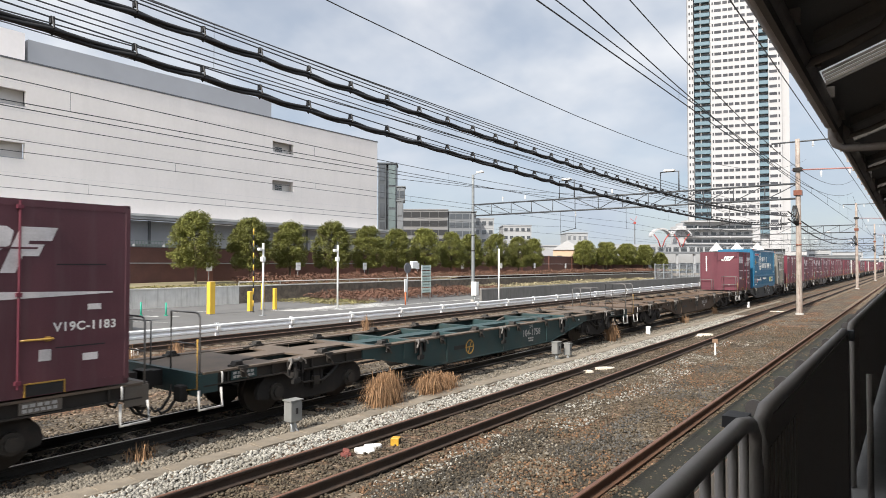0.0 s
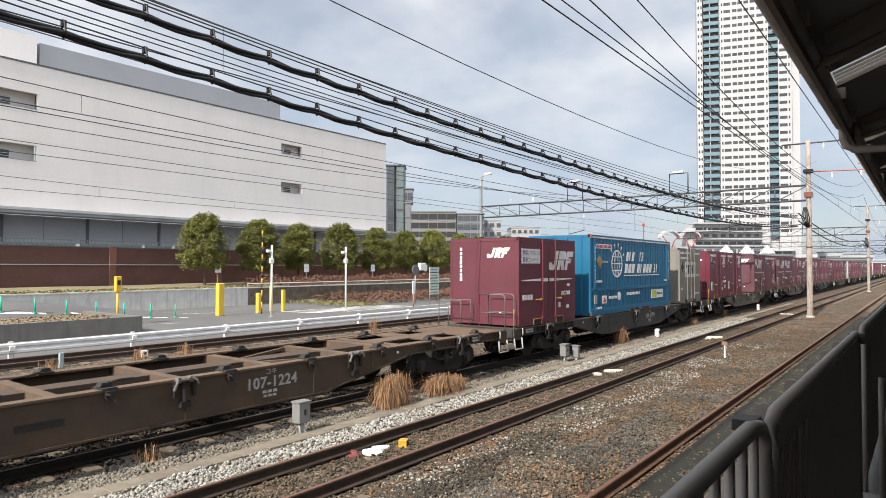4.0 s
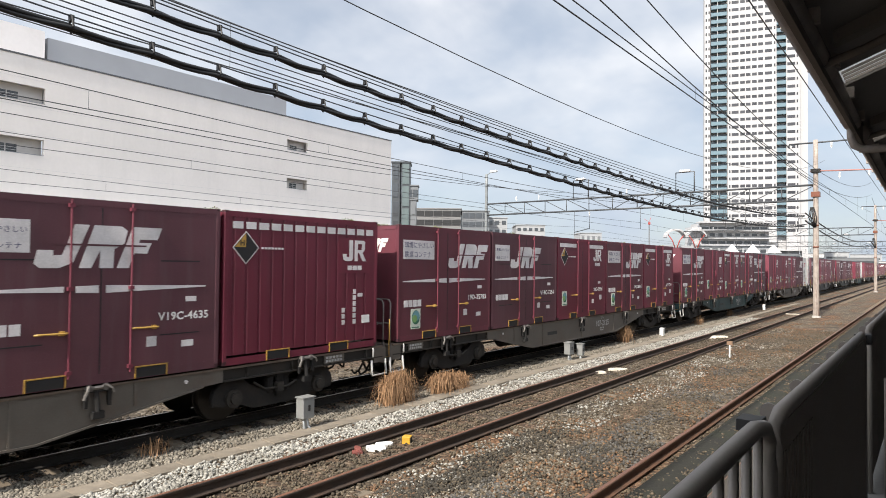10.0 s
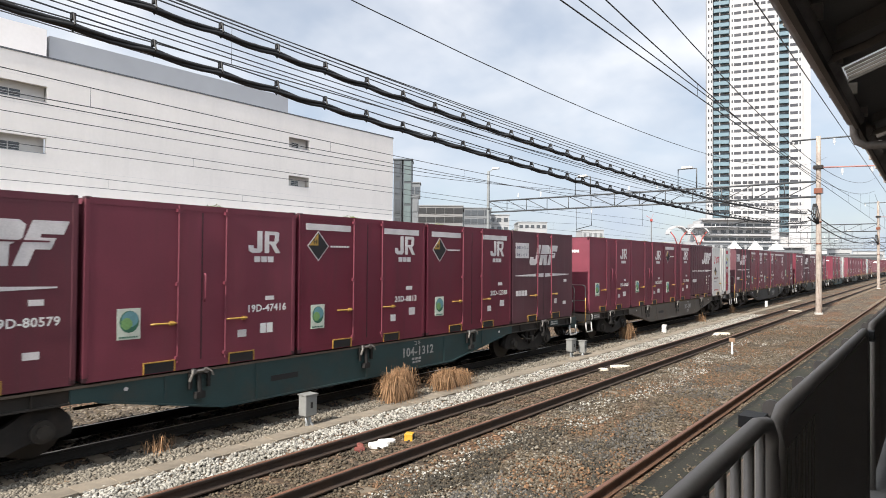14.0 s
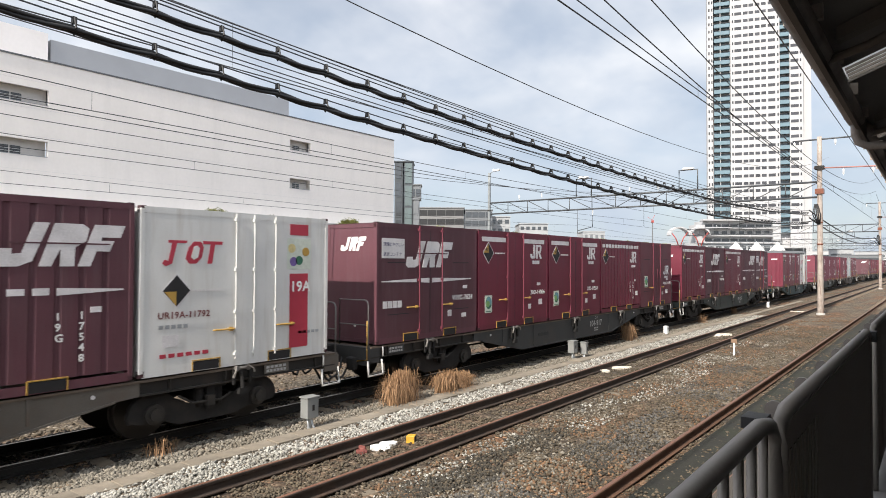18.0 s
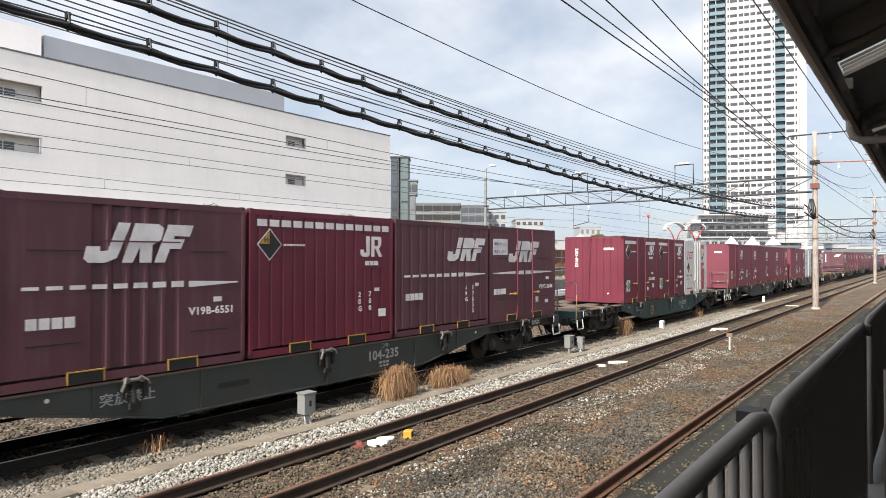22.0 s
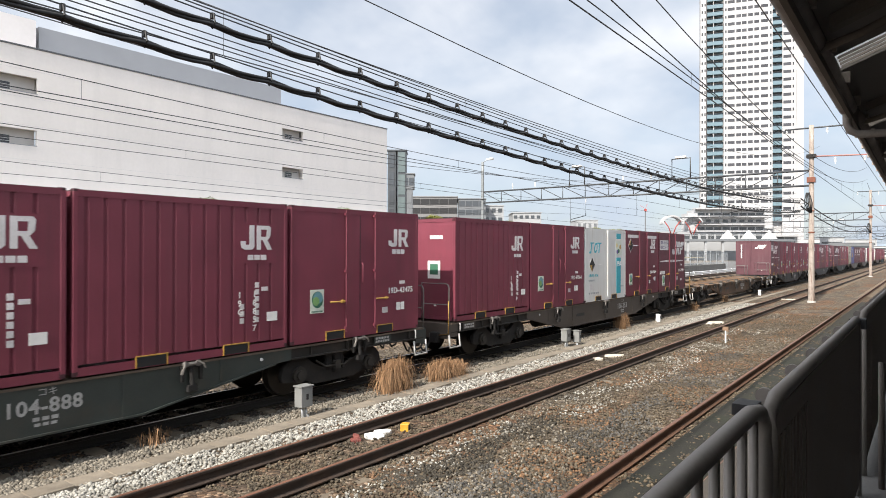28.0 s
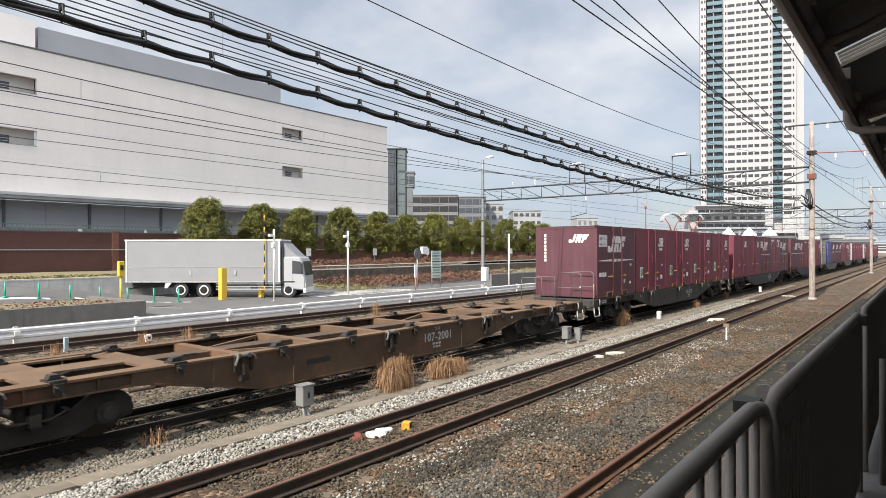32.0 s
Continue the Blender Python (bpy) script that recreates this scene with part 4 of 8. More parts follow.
def blue_container():
    ob = base("freight_container")
    L, H = 8.66, 2.86
    container_shell(ob, L, H, BLUE, BLUE_EDGE, ribs=27, half=HALF, roof=BLUE_EDGE)
    part_box("side_rail", (HALF - 0.02, HALF + 0.02, 0.1, L - 0.1, 0.86, 0.96), BLUE_EDGE, ob)
    part_box("bottom_rail", (HALF - 0.03, HALF + 0.015, 0.1, L - 0.1, 0.1, 0.24), BLUE_EDGE, ob)
    part_box("top_strip", (HALF - 0.02, HALF + 0.012, 0.2, L - 0.2, H - 0.12, H - 0.07), SILVER, ob)
    for y in (0.42, L - 0.45):
        part_box("side_post", (HALF - 0.03, HALF + 0.02, y - 0.05, y + 0.05, 0.1, H - 0.1), BLUE_EDGE, ob)
    bm = bmesh.new()
    for s in (-0.9, -0.35, 0.35, 0.9):
        tube(bm, [(s, -0.02, 0.15), (s, -0.02, H - 0.1)], 0.02, 6)
    part("lock_rod", bm, BLUE_EDGE, ob)
    for y in (0.02, L - 0.14):
        for z in (0.0, H - 0.14):
            part_box("corner_casting", (HALF - 0.1, HALF + 0.012, y, y + 0.13, z, z + 0.13), ORANGE, ob, bevel=0.01)
    # globe drawn as rings and arcs
    cy, cz, r = 2.40, 1.84, 0.52
    rings = []
    def ring(rx, rz, w=0.035, n=28):
        for i in range(n):
            a, b = i * math.tau / n, (i + 1) * math.tau / n
            rings.append([(cy + rx * math.cos(a), cz + rz * math.sin(a)), (cy + rx * math.cos(b), cz + rz * math.sin(b)),
                          (cy + (rx - w) * math.cos(b), cz + (rz - w) * math.sin(b)), (cy + (rx - w) * math.cos(a), cz + (rz - w) * math.sin(a))])
    ring(r, r, 0.05); ring(r * 0.45, r)
    rings.append(rect(cy - 0.015, cy + 0.015, cz - r, cz + r))
    for k in (-0.26, 0.0, 0.26):
        half_w = math.sqrt(r * r - k * k)
        rings.append(rect(cy - half_w, cy + half_w, cz + k - 0.015, cz + k + 0.015))
    decal("globe_mark", rings, WHITE, ob, lift=0.001)
    rays = [[(cy + 0.62 * math.cos(a), cz + 0.62 * math.sin(a)), (cy + 0.78 * math.cos(a - 0.06), cz + 0.78 * math.sin(a - 0.06)), (cy + 0.78 * math.cos(a + 0.06), cz + 0.78 * math.sin(a + 0.06))] for a in (0.5, 0.95, 1.4, 1.9, 2.4)]
    decal("globe_mark", rays, WHITE, ob, lift=0.001)
    # service name as slanted blocks, the two readable numbers lettered
    blocks = [slant(3.30 + i * 0.30, 3.30 + i * 0.30 + (0.22 if i != 1 else 0.09), 1.95, 2.30, 0.12) for i in range(3)]
    blocks += [slant(3.14 + i * 0.36, 3.14 + i * 0.36 + 0.28, 1.48, 1.84, 0.12) for i in range(3)]
    blocks += [slant(4.46 + i * 0.35, 4.46 + i * 0.35 + (0.26 if i != 1 else 0.10), 1.48, 1.84, 0.12) for i in range(5)]
    decal("service_mark", blocks, WHITE, ob, lift=0.001)
    for text, y, z in (("13", 4.62, 1.95), ("31", 6.32, 1.48)):
        lettering(text, 0.52, WHITE, ob, y, z, spacing=1.0, lean=0.3)
    decal("service_mark", [rect(3.10, 7.10, 1.37, 1.405)], WHITE, ob, lift=0.001)
    diamond(ob, 0.78, 1.90, 0.26)
    decal("yellow_sign", [[(0.78, 2.10), (0.55, 1.90), (0.78, 1.70), (1.01, 1.90)]], YELLOW, ob, lift=0.009)
    decal("number_panel", [rect(0.52, 1.90, 2.38, 2.54)], WHITE, ob, lift=0.001)
    decal("unreadable_writing", bars(0.56, 2.41, 1.3, 0.10, 11, 0.25), LOGORED, ob, lift=0.006)
    decal("unreadable_writing", bars(0.40, 1.16, 0.6, 0.08, 3, 0.1) + bars(7.7, 1.10, 0.5, 0.06, 3) + bars(1.57, 0.54, 0.8, 0.10, 6, 0.2) + bars(3.32, 0.62, 1.45, 0.11, 9, 0.2) + bars(0.40, 0.22, 0.6, 0.08, 3), WHITE, ob, lift=0.016)
    decal("sticker", [rect(0.26, 0.52, 0.42, 0.72)], WHITE, ob, lift=0.016)
    decal("sticker", [rect(0.98, 1.38, 0.40, 0.68)], WHITE, ob, lift=0.016)
    decal("red_arrow", [[(1.04, 0.46), (1.32, 0.46), (1.18, 0.63)]], LOGORED, ob, lift=0.020)
    decal("small_disc", [[(2.57 + 0.15 * math.cos(i * math.tau / 14), 0.62 + 0.17 * math.sin(i * math.tau / 14)) for i in range(14)]], WHITE, ob, lift=0.016)
    decal("sticker", [rect(6.06, 7.56, 0.40, 0.76)], WHITE, ob, lift=0.016)
    decal("sticker", [rect(6.10 + i * 0.22, 6.28 + i * 0.22, 0.44, 0.72) for i in range(3)], surface("lime_sticker", (0.40, 0.50, 0.06), 0.5, bump=0), ob, lift=0.020)
    decal("unreadable_writing", bars(6.80, 0.54, 0.7, 0.09, 6), surface("dark_blue_print", (0.03, 0.05, 0.16), 0.5, bump=0), ob, lift=0.020)
    for y in (0.32, 8.34):
        c = lettering("\n".join("U52A-39551"), 0.135, WHITE, ob, y, 2.36)
        c.location.x = HALF + 0.026
    fork(ob, (3.7, 5.35), rim=ORANGE)
    fork(ob, (4.2, 5.0))
    decal("white_placard", [rect(-0.45, 0.15, 1.35, 1.85)], WHITE, ob, "end", 0.02)
    decal("white_placard", [rect(-0.42, 0.12, 1.45, 1.62)], LABELGREEN, ob, "end", 0.024)
    decal("white_placard", [rect(-0.42, 0.12, 1.65, 1.8)], YELLOW, ob, "end", 0.024)
    return tagged(ob, "long bright blue corrugated container with white globe mark", "container", "containers on the freight train")


def grey_container():
    ob = base("freight_container")
    L, H = 3.45, 2.62
    container_shell(ob, L, H, GREYBOX, GREYBOX, roof=GREYBOX)
    rm = once("greyrods", lambda: rod_mesh_grey(H))
    for y in (1.15, 1.72, 2.28):
        shared("lock_rod", rm, ob, Matrix.Translation((HALF, y, 0)))
    part_box("side_rail", (HALF - 0.01, HALF + 0.02, 0.1, 3.35, 0.52, 0.57), GREYBOX, ob)
    strip_band(ob, [(0.12, 0.72), (0.84, 1.12), (1.3, 1.62), (2.3, 3.3)], 2.34, 2.44)
    decal("unreadable_writing", bars(0.15, 2.1, 1.3, 0.10, 9, 0.2), SILVER, ob)
    diamond(ob, 0.42, 1.72, 0.3, BLACK)
    decal("white_board", [rect(0.9, 2.6, 1.22, 1.98)], SILVER, ob)
    decal("company_mark", [rect(0.98 + i * 0.32, 1.20 + i * 0.32, 1.38, 1.82) if i != 3 else rect(0.98 + i * 0.32, 1.16 + i * 0.32, 1.38, 1.82) for i in range(5)], BLACK, ob, lift=0.004)
    decal("company_mark", [rect(1.03 + i * 0.32, 1.10 + i * 0.32, 1.44, 1.70) for i in (0, 2, 4)], SILVER, ob, lift=0.008)
    decal("unreadable_writing", bars(2.75, 1.25, 0.45, 0.12, 4, 0.2) + bars(2.3, 0.35, 0.9, 0.1, 6, 0.2) + bars(0.2, 0.62, 0.3, 0.1, 3, 0.2), SILVER, ob)
    fork(ob, (0.75, 2.1), rim=GREYBOX)
    return tagged(ob, "grey steel container with cream end and white board", "container", "containers on the freight train")


def rod_mesh_grey(h):
    bm = bmesh.new()
    tube(bm, [(0.03, 0, 0.12), (0.03, 0, h - 0.03)], 0.022, 6)
    for z in (0.2, 0.9, 1.6, h - 0.12):
        box(bm, 0.0, 0.05, -0.045, 0.045, z - 0.03, z + 0.03)
    return mesh_of(bm, "lock_rod", GREYBOX)


# ---- wagons ----
def bogie_parts(wagon, y):
    bogie = base("bogie")
    bogie.parent = wagon
    bogie.matrix_basis = Matrix.Translation((0, y, 0))

    def frame_mesh():
        """A cast side frame: hoods over the axle boxes, a low sagging beam between."""
        bm = bmesh.new()
        out = []
        for s in (-1, 1):
            hood = [(s * 0.93 + 0.40 * math.cos(a), 0.44 + 0.33 * math.sin(a)) for a in (math.radians(v) for v in ((200, 180, 155, 130, 105, 80, 55, 35) if s < 0 else (145, 125, 100, 75, 50, 25, 0, -20)))]
            out += hood if s < 0 else [(-0.44, 0.52), (-0.20, 0.44), (0.20, 0.44), (0.44, 0.52)] + hood
        out += [(1.12, 0.30), (0.74, 0.30), (0.52, 0.19), (-0.52, 0.19), (-0.74, 0.30), (-1.12, 0.30)]
        prism(bm, out, -0.05, 0.055, "x")
        return mesh_of(bm, "side_frame", UNDER, bevel=0.012)

    def axle_box_mesh():
        bm = bmesh.new()
        disc(bm, (0, 0.43), 0.155, 0.04, 0.12, "x", 16)
        disc(bm, (0, 0.43), 0.095, 0.12, 0.165, "x", 14)
        return mesh_of(bm, "axle_box", UNDERDUST)

    def spring_mesh():
        bm = bmesh.new()
        for k in (-0.17, 0.17):
            tube(bm, [(0.03, k, 0.42), (0.03, k, 0.72)], 0.075, 10)
        box(bm, -0.05, 0.11, -0.28, 0.28, 0.70, 0.80)
        box(bm, 0.06, 0.13, -0.07, 0.07, 0.36, 0.86)
        return mesh_of(bm, "bolster_spring", UNDER)

    def brake_pipe_mesh():
        bm = bmesh.new()
        tube(bm, [(0.13, -0.62, 0.66), (0.16, -0.4, 0.52), (0.16, 0.1, 0.50), (0.14, 0.3, 0.58)], 0.02, 6)
        box(bm, 0.10, 0.20, -0.16, -0.02, 0.44, 0.60)
        return mesh_of(bm, "brake_linkage", UNDERDUST)
    fm = once("bogie_frame", frame_mesh)
    for s in (-1, 1):
        shared("side_frame", fm, bogie, pose(s * 0.98, 0, 0, 0, 0, 0 if s > 0 else 180))
        if s > 0:
            for y in (-0.93, 0.93):
                shared("axle_box", once("axle_box", axle_box_mesh), bogie, Matrix.Translation((0.98, y, 0)))
            shared("bolster_spring", once("bolster_spring", spring_mesh), bogie, Matrix.Translation((0.98, 0, 0)))
            shared("brake_linkage", once("brake_linkage", brake_pipe_mesh), bogie, Matrix.Translation((0.98, 0.05, 0)))

    def bolster_mesh():
        bm = bmesh.new()
        box(bm, -0.95, 0.95, -0.22, 0.22, 0.52, 0.74)
        for s in (-1, 1):
            box(bm, -0.75, 0.75, s * 0.45 - 0.04, s * 0.45 + 0.04, 0.30, 0.40)
        return mesh_of(bm, "bolster", UNDER)
    shared("bolster", once("bolster", bolster_mesh), bogie)

    def brake_mesh():
        bm = bmesh.new()
        box(bm, -0.16, 0.16, -0.04, 0.04, 0.2, 0.55)
        return mesh_of(bm, "brake_shoe", UNDER)
    for s in (1,):
        for y in (-0.46, 0.46):
            shared("brake_shoe", once("brake", brake_mesh), bogie, Matrix.Translation((s * 0.86, y, 0)))

    def axle_mesh():
        bm = bmesh.new()
        disc(bm, (0, 0), 0.075, -0.9, 0.9, "x", 12)
        for s in (-1, 1):
            x = s * 0.60
            disc(bm, (0, 0), 0.425, x - 0.065, x + 0.065, "x", 28)
            disc(bm, (0, 0), 0.45, x - s * 0.065 - 0.012, x - s * 0.065 + 0.012, "x", 28)
            disc(bm, (0, 0), 0.14, x - 0.09, x + 0.09, "x", 12)
            box(bm, x - 0.072, x + 0.072, 0.20, 0.27, -0.05, 0.05)
        return mesh_of(bm, "wheelset", WHEELSTEEL)
    am = once("axle", axle_mesh)
    for s in (-1, 1):
        w = shared("wheelset", am, bogie, Matrix.Translation((0, s * 0.93, 0.43)))
        WHEELSETS.append(w)


NEAR_END, FAR_END = -0.22, 18.88


def sill_mesh(material):
    """The deep middle of a side sill, with sloping ends and flanges."""
    bm = bmesh.new()
    out = [(3.6, 0.76), (3.95, 0.74), (5.95, 0.33), (12.2, 0.33), (14.6, 0.74), (14.96, 0.76), (14.96, 0.985), (3.6, 0.985)]
    prism(bm, out, -0.012, 0.012, "x")
    for a, b in zip(out[1:4], out[2:5]):
        v = []
        for x in (-0.12, 0.035):
            v.append([bm.verts.new((x, a[0], a[1] - 0.015)), bm.verts.new((x, b[0], b[1] - 0.015)), bm.verts.new((x, b[0], b[1] + 0.015)), bm.verts.new((x, a[0], a[1] + 0.015))])
        for i in range(4):
            bm.faces.new((v[0][i], v[0][(i + 1) % 4], v[1][(i + 1) % 4], v[1][i]))
        bm.faces.new(v[0][::-1]); bm.faces.new(v[1])
    return mesh_of(bm, "side_sill", material)


def flange_mesh(material):
    bm = bmesh.new()
    box(bm, -0.16, 0.035, NEAR_END + 0.1, FAR_END - 0.1, 0.965, 1.0)
    return mesh_of(bm, "top_flange", material)


def channel_mesh(length, material):
    """The shallow channel over a bogie: web, flanges and stiffeners."""
    bm = bmesh.new()
    prism(bm, [(0.03, 0.76), (0.03, 0.785), (-0.03, 0.785), (-0.03, 0.985), (-0.05, 0.985), (-0.05, 0.76)], 0.0, length, "y")
    for k in range(4):
        y = length * (k + 0.5) / 4
        box(bm, -0.032, 0.024, y - 0.012, y + 0.012, 0.78, 0.985)
    return mesh_of(bm, "end_channel", material)


def deck_mesh(material):
    """A deck plate over the bogie, one plate pierced by two pairs of openings."""
    xs, ys = (-1.14, -0.86, -0.28, 0.28, 0.86, 1.14), (0.0, 1.55, 2.40, 2.98, 4.05, 4.3)
    solid = {(i, j) for i in range(5) for j in range(5) if not (i in (1, 3) and j in (1, 3))}
    bm = bmesh.new()
    v = {(i, j, k): bm.verts.new((xs[i], ys[j], (0.95, 0.985)[k])) for i in range(6) for j in range(6) for k in (0, 1)}
    for i, j in solid:
        bm.faces.new([v[a, b, 1] for a, b in ((i, j), (i + 1, j), (i + 1, j + 1), (i, j + 1))])
        bm.faces.new([v[a, b, 0] for a, b in ((i, j + 1), (i + 1, j + 1), (i + 1, j), (i, j))])
        for di, dj, p, q in ((-1, 0, (i, j), (i, j + 1)), (1, 0, (i + 1, j), (i + 1, j + 1)), (0, -1, (i, j), (i + 1, j)), (0, 1, (i, j + 1), (i + 1, j + 1))):
            if (i + di, j + dj) not in solid:
                bm.faces.new([v[(*p, 0)], v[(*q, 0)], v[(*q, 1)], v[(*p, 1)]])
    return mesh_of(bm, "end_deck", material)


def latch_mesh():
    """A lock block on the sill with its hanging bracket."""
    bm = bmesh.new()
    box(bm, -0.16, 0.03, -0.11, 0.11, 0.0, 0.045)
    prism(bm, [(-0.07, 0.0), (-0.06, -0.11), (-0.03, -0.15), (0.03, -0.15), (0.05, -0.11), (0.07, 0.0)], 0.025, 0.05, "x")
    tube(bm, [(0.05, -0.07, -0.03), (0.08, -0.03, -0.05), (0.07, 0.03, -0.11), (0.08, 0.07, -0.17)], 0.016, 6)
    return mesh_of(bm, "container_lock", UNDERDUST)


def tall_lock_mesh():
    bm = bmesh.new()
    box(bm, -0.20, 0.02, -0.12, 0.12, 0.0, 0.04)
    prism(bm, [(-0.09, 0.035), (-0.06, 0.10), (0.06, 0.10), (0.09, 0.035)], -0.17, -0.03, "x")
    tube(bm, [(-0.20, 0.10, 0.05), (-0.42, 0.34, 0.05), (-0.46, 0.6, 0.04)], 0.018, 6)
    return mesh_of(bm, "folding_lock", UNDERDUST)


def knob_mesh():
    """Paired round lock heads with a drooping lever."""
    bm = bmesh.new()
    for y in (-0.12, 0.10):
        tube(bm, [(0.03, y, 0.0), (0.09, y, 0.0)], 0.048, 10)
    tube(bm, [(0.06, -0.12, 0.0), (0.06, 0.10, 0.0)], 0.03, 6)
    tube(bm, [(0.09, -0.14, 0.03), (0.13, -0.17, -0.03), (0.13, -0.22, -0.14)], 0.020, 6)
    tube(bm, [(0.09, 0.10, 0.03), (0.13, 0.17, -0.02), (0.12, 0.20, -0.08)], 0.016, 6)
    return mesh_of(bm, "lock_lever", LOCKGREY)


def lock_bracket_mesh():
    bm = bmesh.new()
    prism(bm, [(-0.19, 0.0), (-0.18, -0.26), (-0.14, -0.26), (-0.13, -0.05), (0.13, -0.05), (0.14, -0.26), (0.18, -0.26), (0.19, 0.0)], 0.02, 0.07, "x")
    tube(bm, [(0.05, -0.02, -0.05), (0.07, 0.0, -0.34)], 0.035, 8)
    box(bm, 0.02, 0.10, -0.08, 0.08, -0.42, -0.32)
    return mesh_of(bm, "lock_bracket", UNDER)


def wagon(number, paint, deck, emblem=False, held=(1, 1, 1, 1, 1), words="container flat wagon"):
    """One bogie container wagon; y runs from the first container's near end."""
    ob = base("flat_wagon")
    sm = once("sill" + paint.name, lambda: sill_mesh(paint))
    fl = once("flange" + deck.name, lambda: flange_mesh(deck))
    own = paint if paint in (W_RUST, BROWN_W[0]) else ENDCHANNEL
    ch_a = once("channel_a" + own.name, lambda: channel_mesh(3.6 - NEAR_END - 0.1, own))
    ch_b = once("channel_b" + own.name, lambda: channel_mesh(FAR_END - 0.1 - 14.96, own))
    for s in (-1, 1):
        shared("side_sill", sm, ob, pose(s * 1.17, 0 if s > 0 else 18.56, 0, 0, 0, 0 if s > 0 else 180))
    shared("top_flange", fl, ob, Matrix.Translation((1.17, 0, 0)))
    shared("top_flange", fl, ob, Matrix.Translation((-1.045, 0, 0)))
    for x in (1.17, -1.17):
        shared("end_channel", ch_a, ob, Matrix.Translation((x, NEAR_END + 0.1, 0)))
        shared("end_channel", ch_b, ob, Matrix.Translation((x, 14.96, 0)))
    for y in () if PLAIN else (4.95, 6.6, 9.28, 11.9, 13.5):
        part_box("stiffener", (1.17, 1.20, y - 0.02, y + 0.02, 0.62 if y < 6 or y > 12.5 else 0.32, 0.965), paint, ob)
    part_box("centre_sill", (-0.22, 0.22, NEAR_END + 0.1, FAR_END - 0.1, 0.60, 0.948), paint, ob)
    for y in (4.3, 5.6, 7.45, 9.28, 11.1, 13.0, 14.3):
        part_box("cross_member", (-1.14, 1.14, y - 0.09, y + 0.09, 0.80, 0.97), paint if paint is W_GREEN else deck, ob)
    for s in () if PLAIN else (-1, 1):
        for a, b in ((5.6, 7.45), (11.1, 13.0)):
            bm = bmesh.new()
            v = [(s * 0.2, a), (s * 1.0, b), (s * 1.0, b - 0.16), (s * 0.2, a - 0.16)]
            prism(bm, v if s > 0 else v[::-1], 0.88, 0.94, "z")
            part("brace", bm, deck, ob)
    dm = once("deck" + deck.name, lambda: deck_mesh(deck))
    shared("end_deck", dm, ob, pose(0, NEAR_END + 0.1, 0))
    shared("end_deck", dm, ob, pose(0, FAR_END - 0.1, 0, 0, 0, 180))
    part_box("end_beam", (-1.17, 1.17, NEAR_END, NEAR_END + 0.1, 0.62, 0.99), paint, ob)
    part_box("end_beam", (-1.17, 1.17, FAR_END - 0.1, FAR_END, 0.62, 0.99), paint, ob)
    part_box("corner_plate", (1.17, 1.196, NEAR_END, NEAR_END + 0.36, 0.66, 0.962), paint, ob)
    part_box("corner_plate", (1.17, 1.196, FAR_END - 0.36, FAR_END, 0.66, 0.962), paint, ob)
    for y in () if PLAIN else (0.40, 17.15):
        plate = part_box("data_plate", (1.18, 1.196, y, y + 0.52, 0.80, 0.955), paint, ob)
        bm = bmesh.new()
        for k, z in enumerate((0.825, 0.89)):
            for o in bars(y + 0.04, z, 0.44, 0.045, 6 - k):
                prism(bm, o, 1.196, 1.199, "x")
        part("unreadable_writing", bm, NUMBERGREY, plate)
    lm, km = once("latch", latch_mesh), once("knob", knob_mesh)
    tl, lb = once("tall_lock", tall_lock_mesh), once("lock_bracket", lock_bracket_mesh)
    for i in () if PLAIN else range(5):
        for y in ((i * SLOT + 0.62, i * SLOT + 2.60) if not held[i] else ()):
            shared("container_lock", lm, ob, Matrix.Translation((1.20, y, 0.98)))
        y = i * SLOT + 1.77
        shared("lock_bracket", lb, ob, Matrix.Translation((1.17, y, 0.97)))
        shared("lock_lever", km, ob, Matrix.Translation((1.17, y, 0.98)))
        if not held[i]:
            for x, turn in ((1.14, 0), (-1.14, 180)):
                for dy in (0.62, 2.60):
                    shared("folding_lock", tl, ob, pose(x, i * SLOT + dy, 0.985, 0, 0, turn))
    for y in (2.38, 16.18):
        bogie_parts(ob, y)
    # couplers, hoses, steps and the shunter's rails
    for y, s in ((NEAR_END, -1), (FAR_END, 1)):
        bm = bmesh.new()
        y2 = y + s * 0.36
        box(bm, -0.13, 0.13, min(y, y2), max(y, y2), 0.70, 0.96)
        box(bm, -0.17, 0.17, min(y + s * 0.20, y2), max(y + s * 0.20, y2), 0.66, 0.98)
        part("coupler", bm, UNDER, ob)
        for x in () if PLAIN else (0.42, 0.62, -0.42):
            part_tube("air_hose", [(x, y, 0.74), (x + 0.04, y + s * 0.06, 0.55), (x + 0.03, y + s * 0.18, 0.38), (x, y + s * 0.29, 0.33), (x - 0.02, y + s * 0.35, 0.42)], 0.024, RUBBER, ob, sides=6)
        if PLAIN:
            continue
        part_box("cock_box", (0.70, 0.92, min(y, y + s * 0.14), max(y, y + s * 0.14), 0.52, 0.78), UNDER, ob, bevel=0.02)
        a, b = y - s * 0.02, y - s * 0.42
        part_tube("step", [(1.19, a, 0.72), (1.225, a + s * 0.02, 0.41), (1.225, b - s * 0.02, 0.41), (1.19, b, 0.72)], 0.024, STEPGREY, ob, "pale grey shunter's step", 6)
        part_tube("step_hanger", [(1.215, b, 0.98), (1.235, b, 0.95), (1.235, b, 0.80), (1.215, b, 0.78)], 0.016, STEPGREY, ob, "", 6)
        part_tube("step", [(-1.19, a, 0.72), (-1.22, a, 0.41), (-1.22, b, 0.41), (-1.19, b, 0.72)], 0.02, STEPGREY, ob, "", 6)
        r = y - s * 0.05
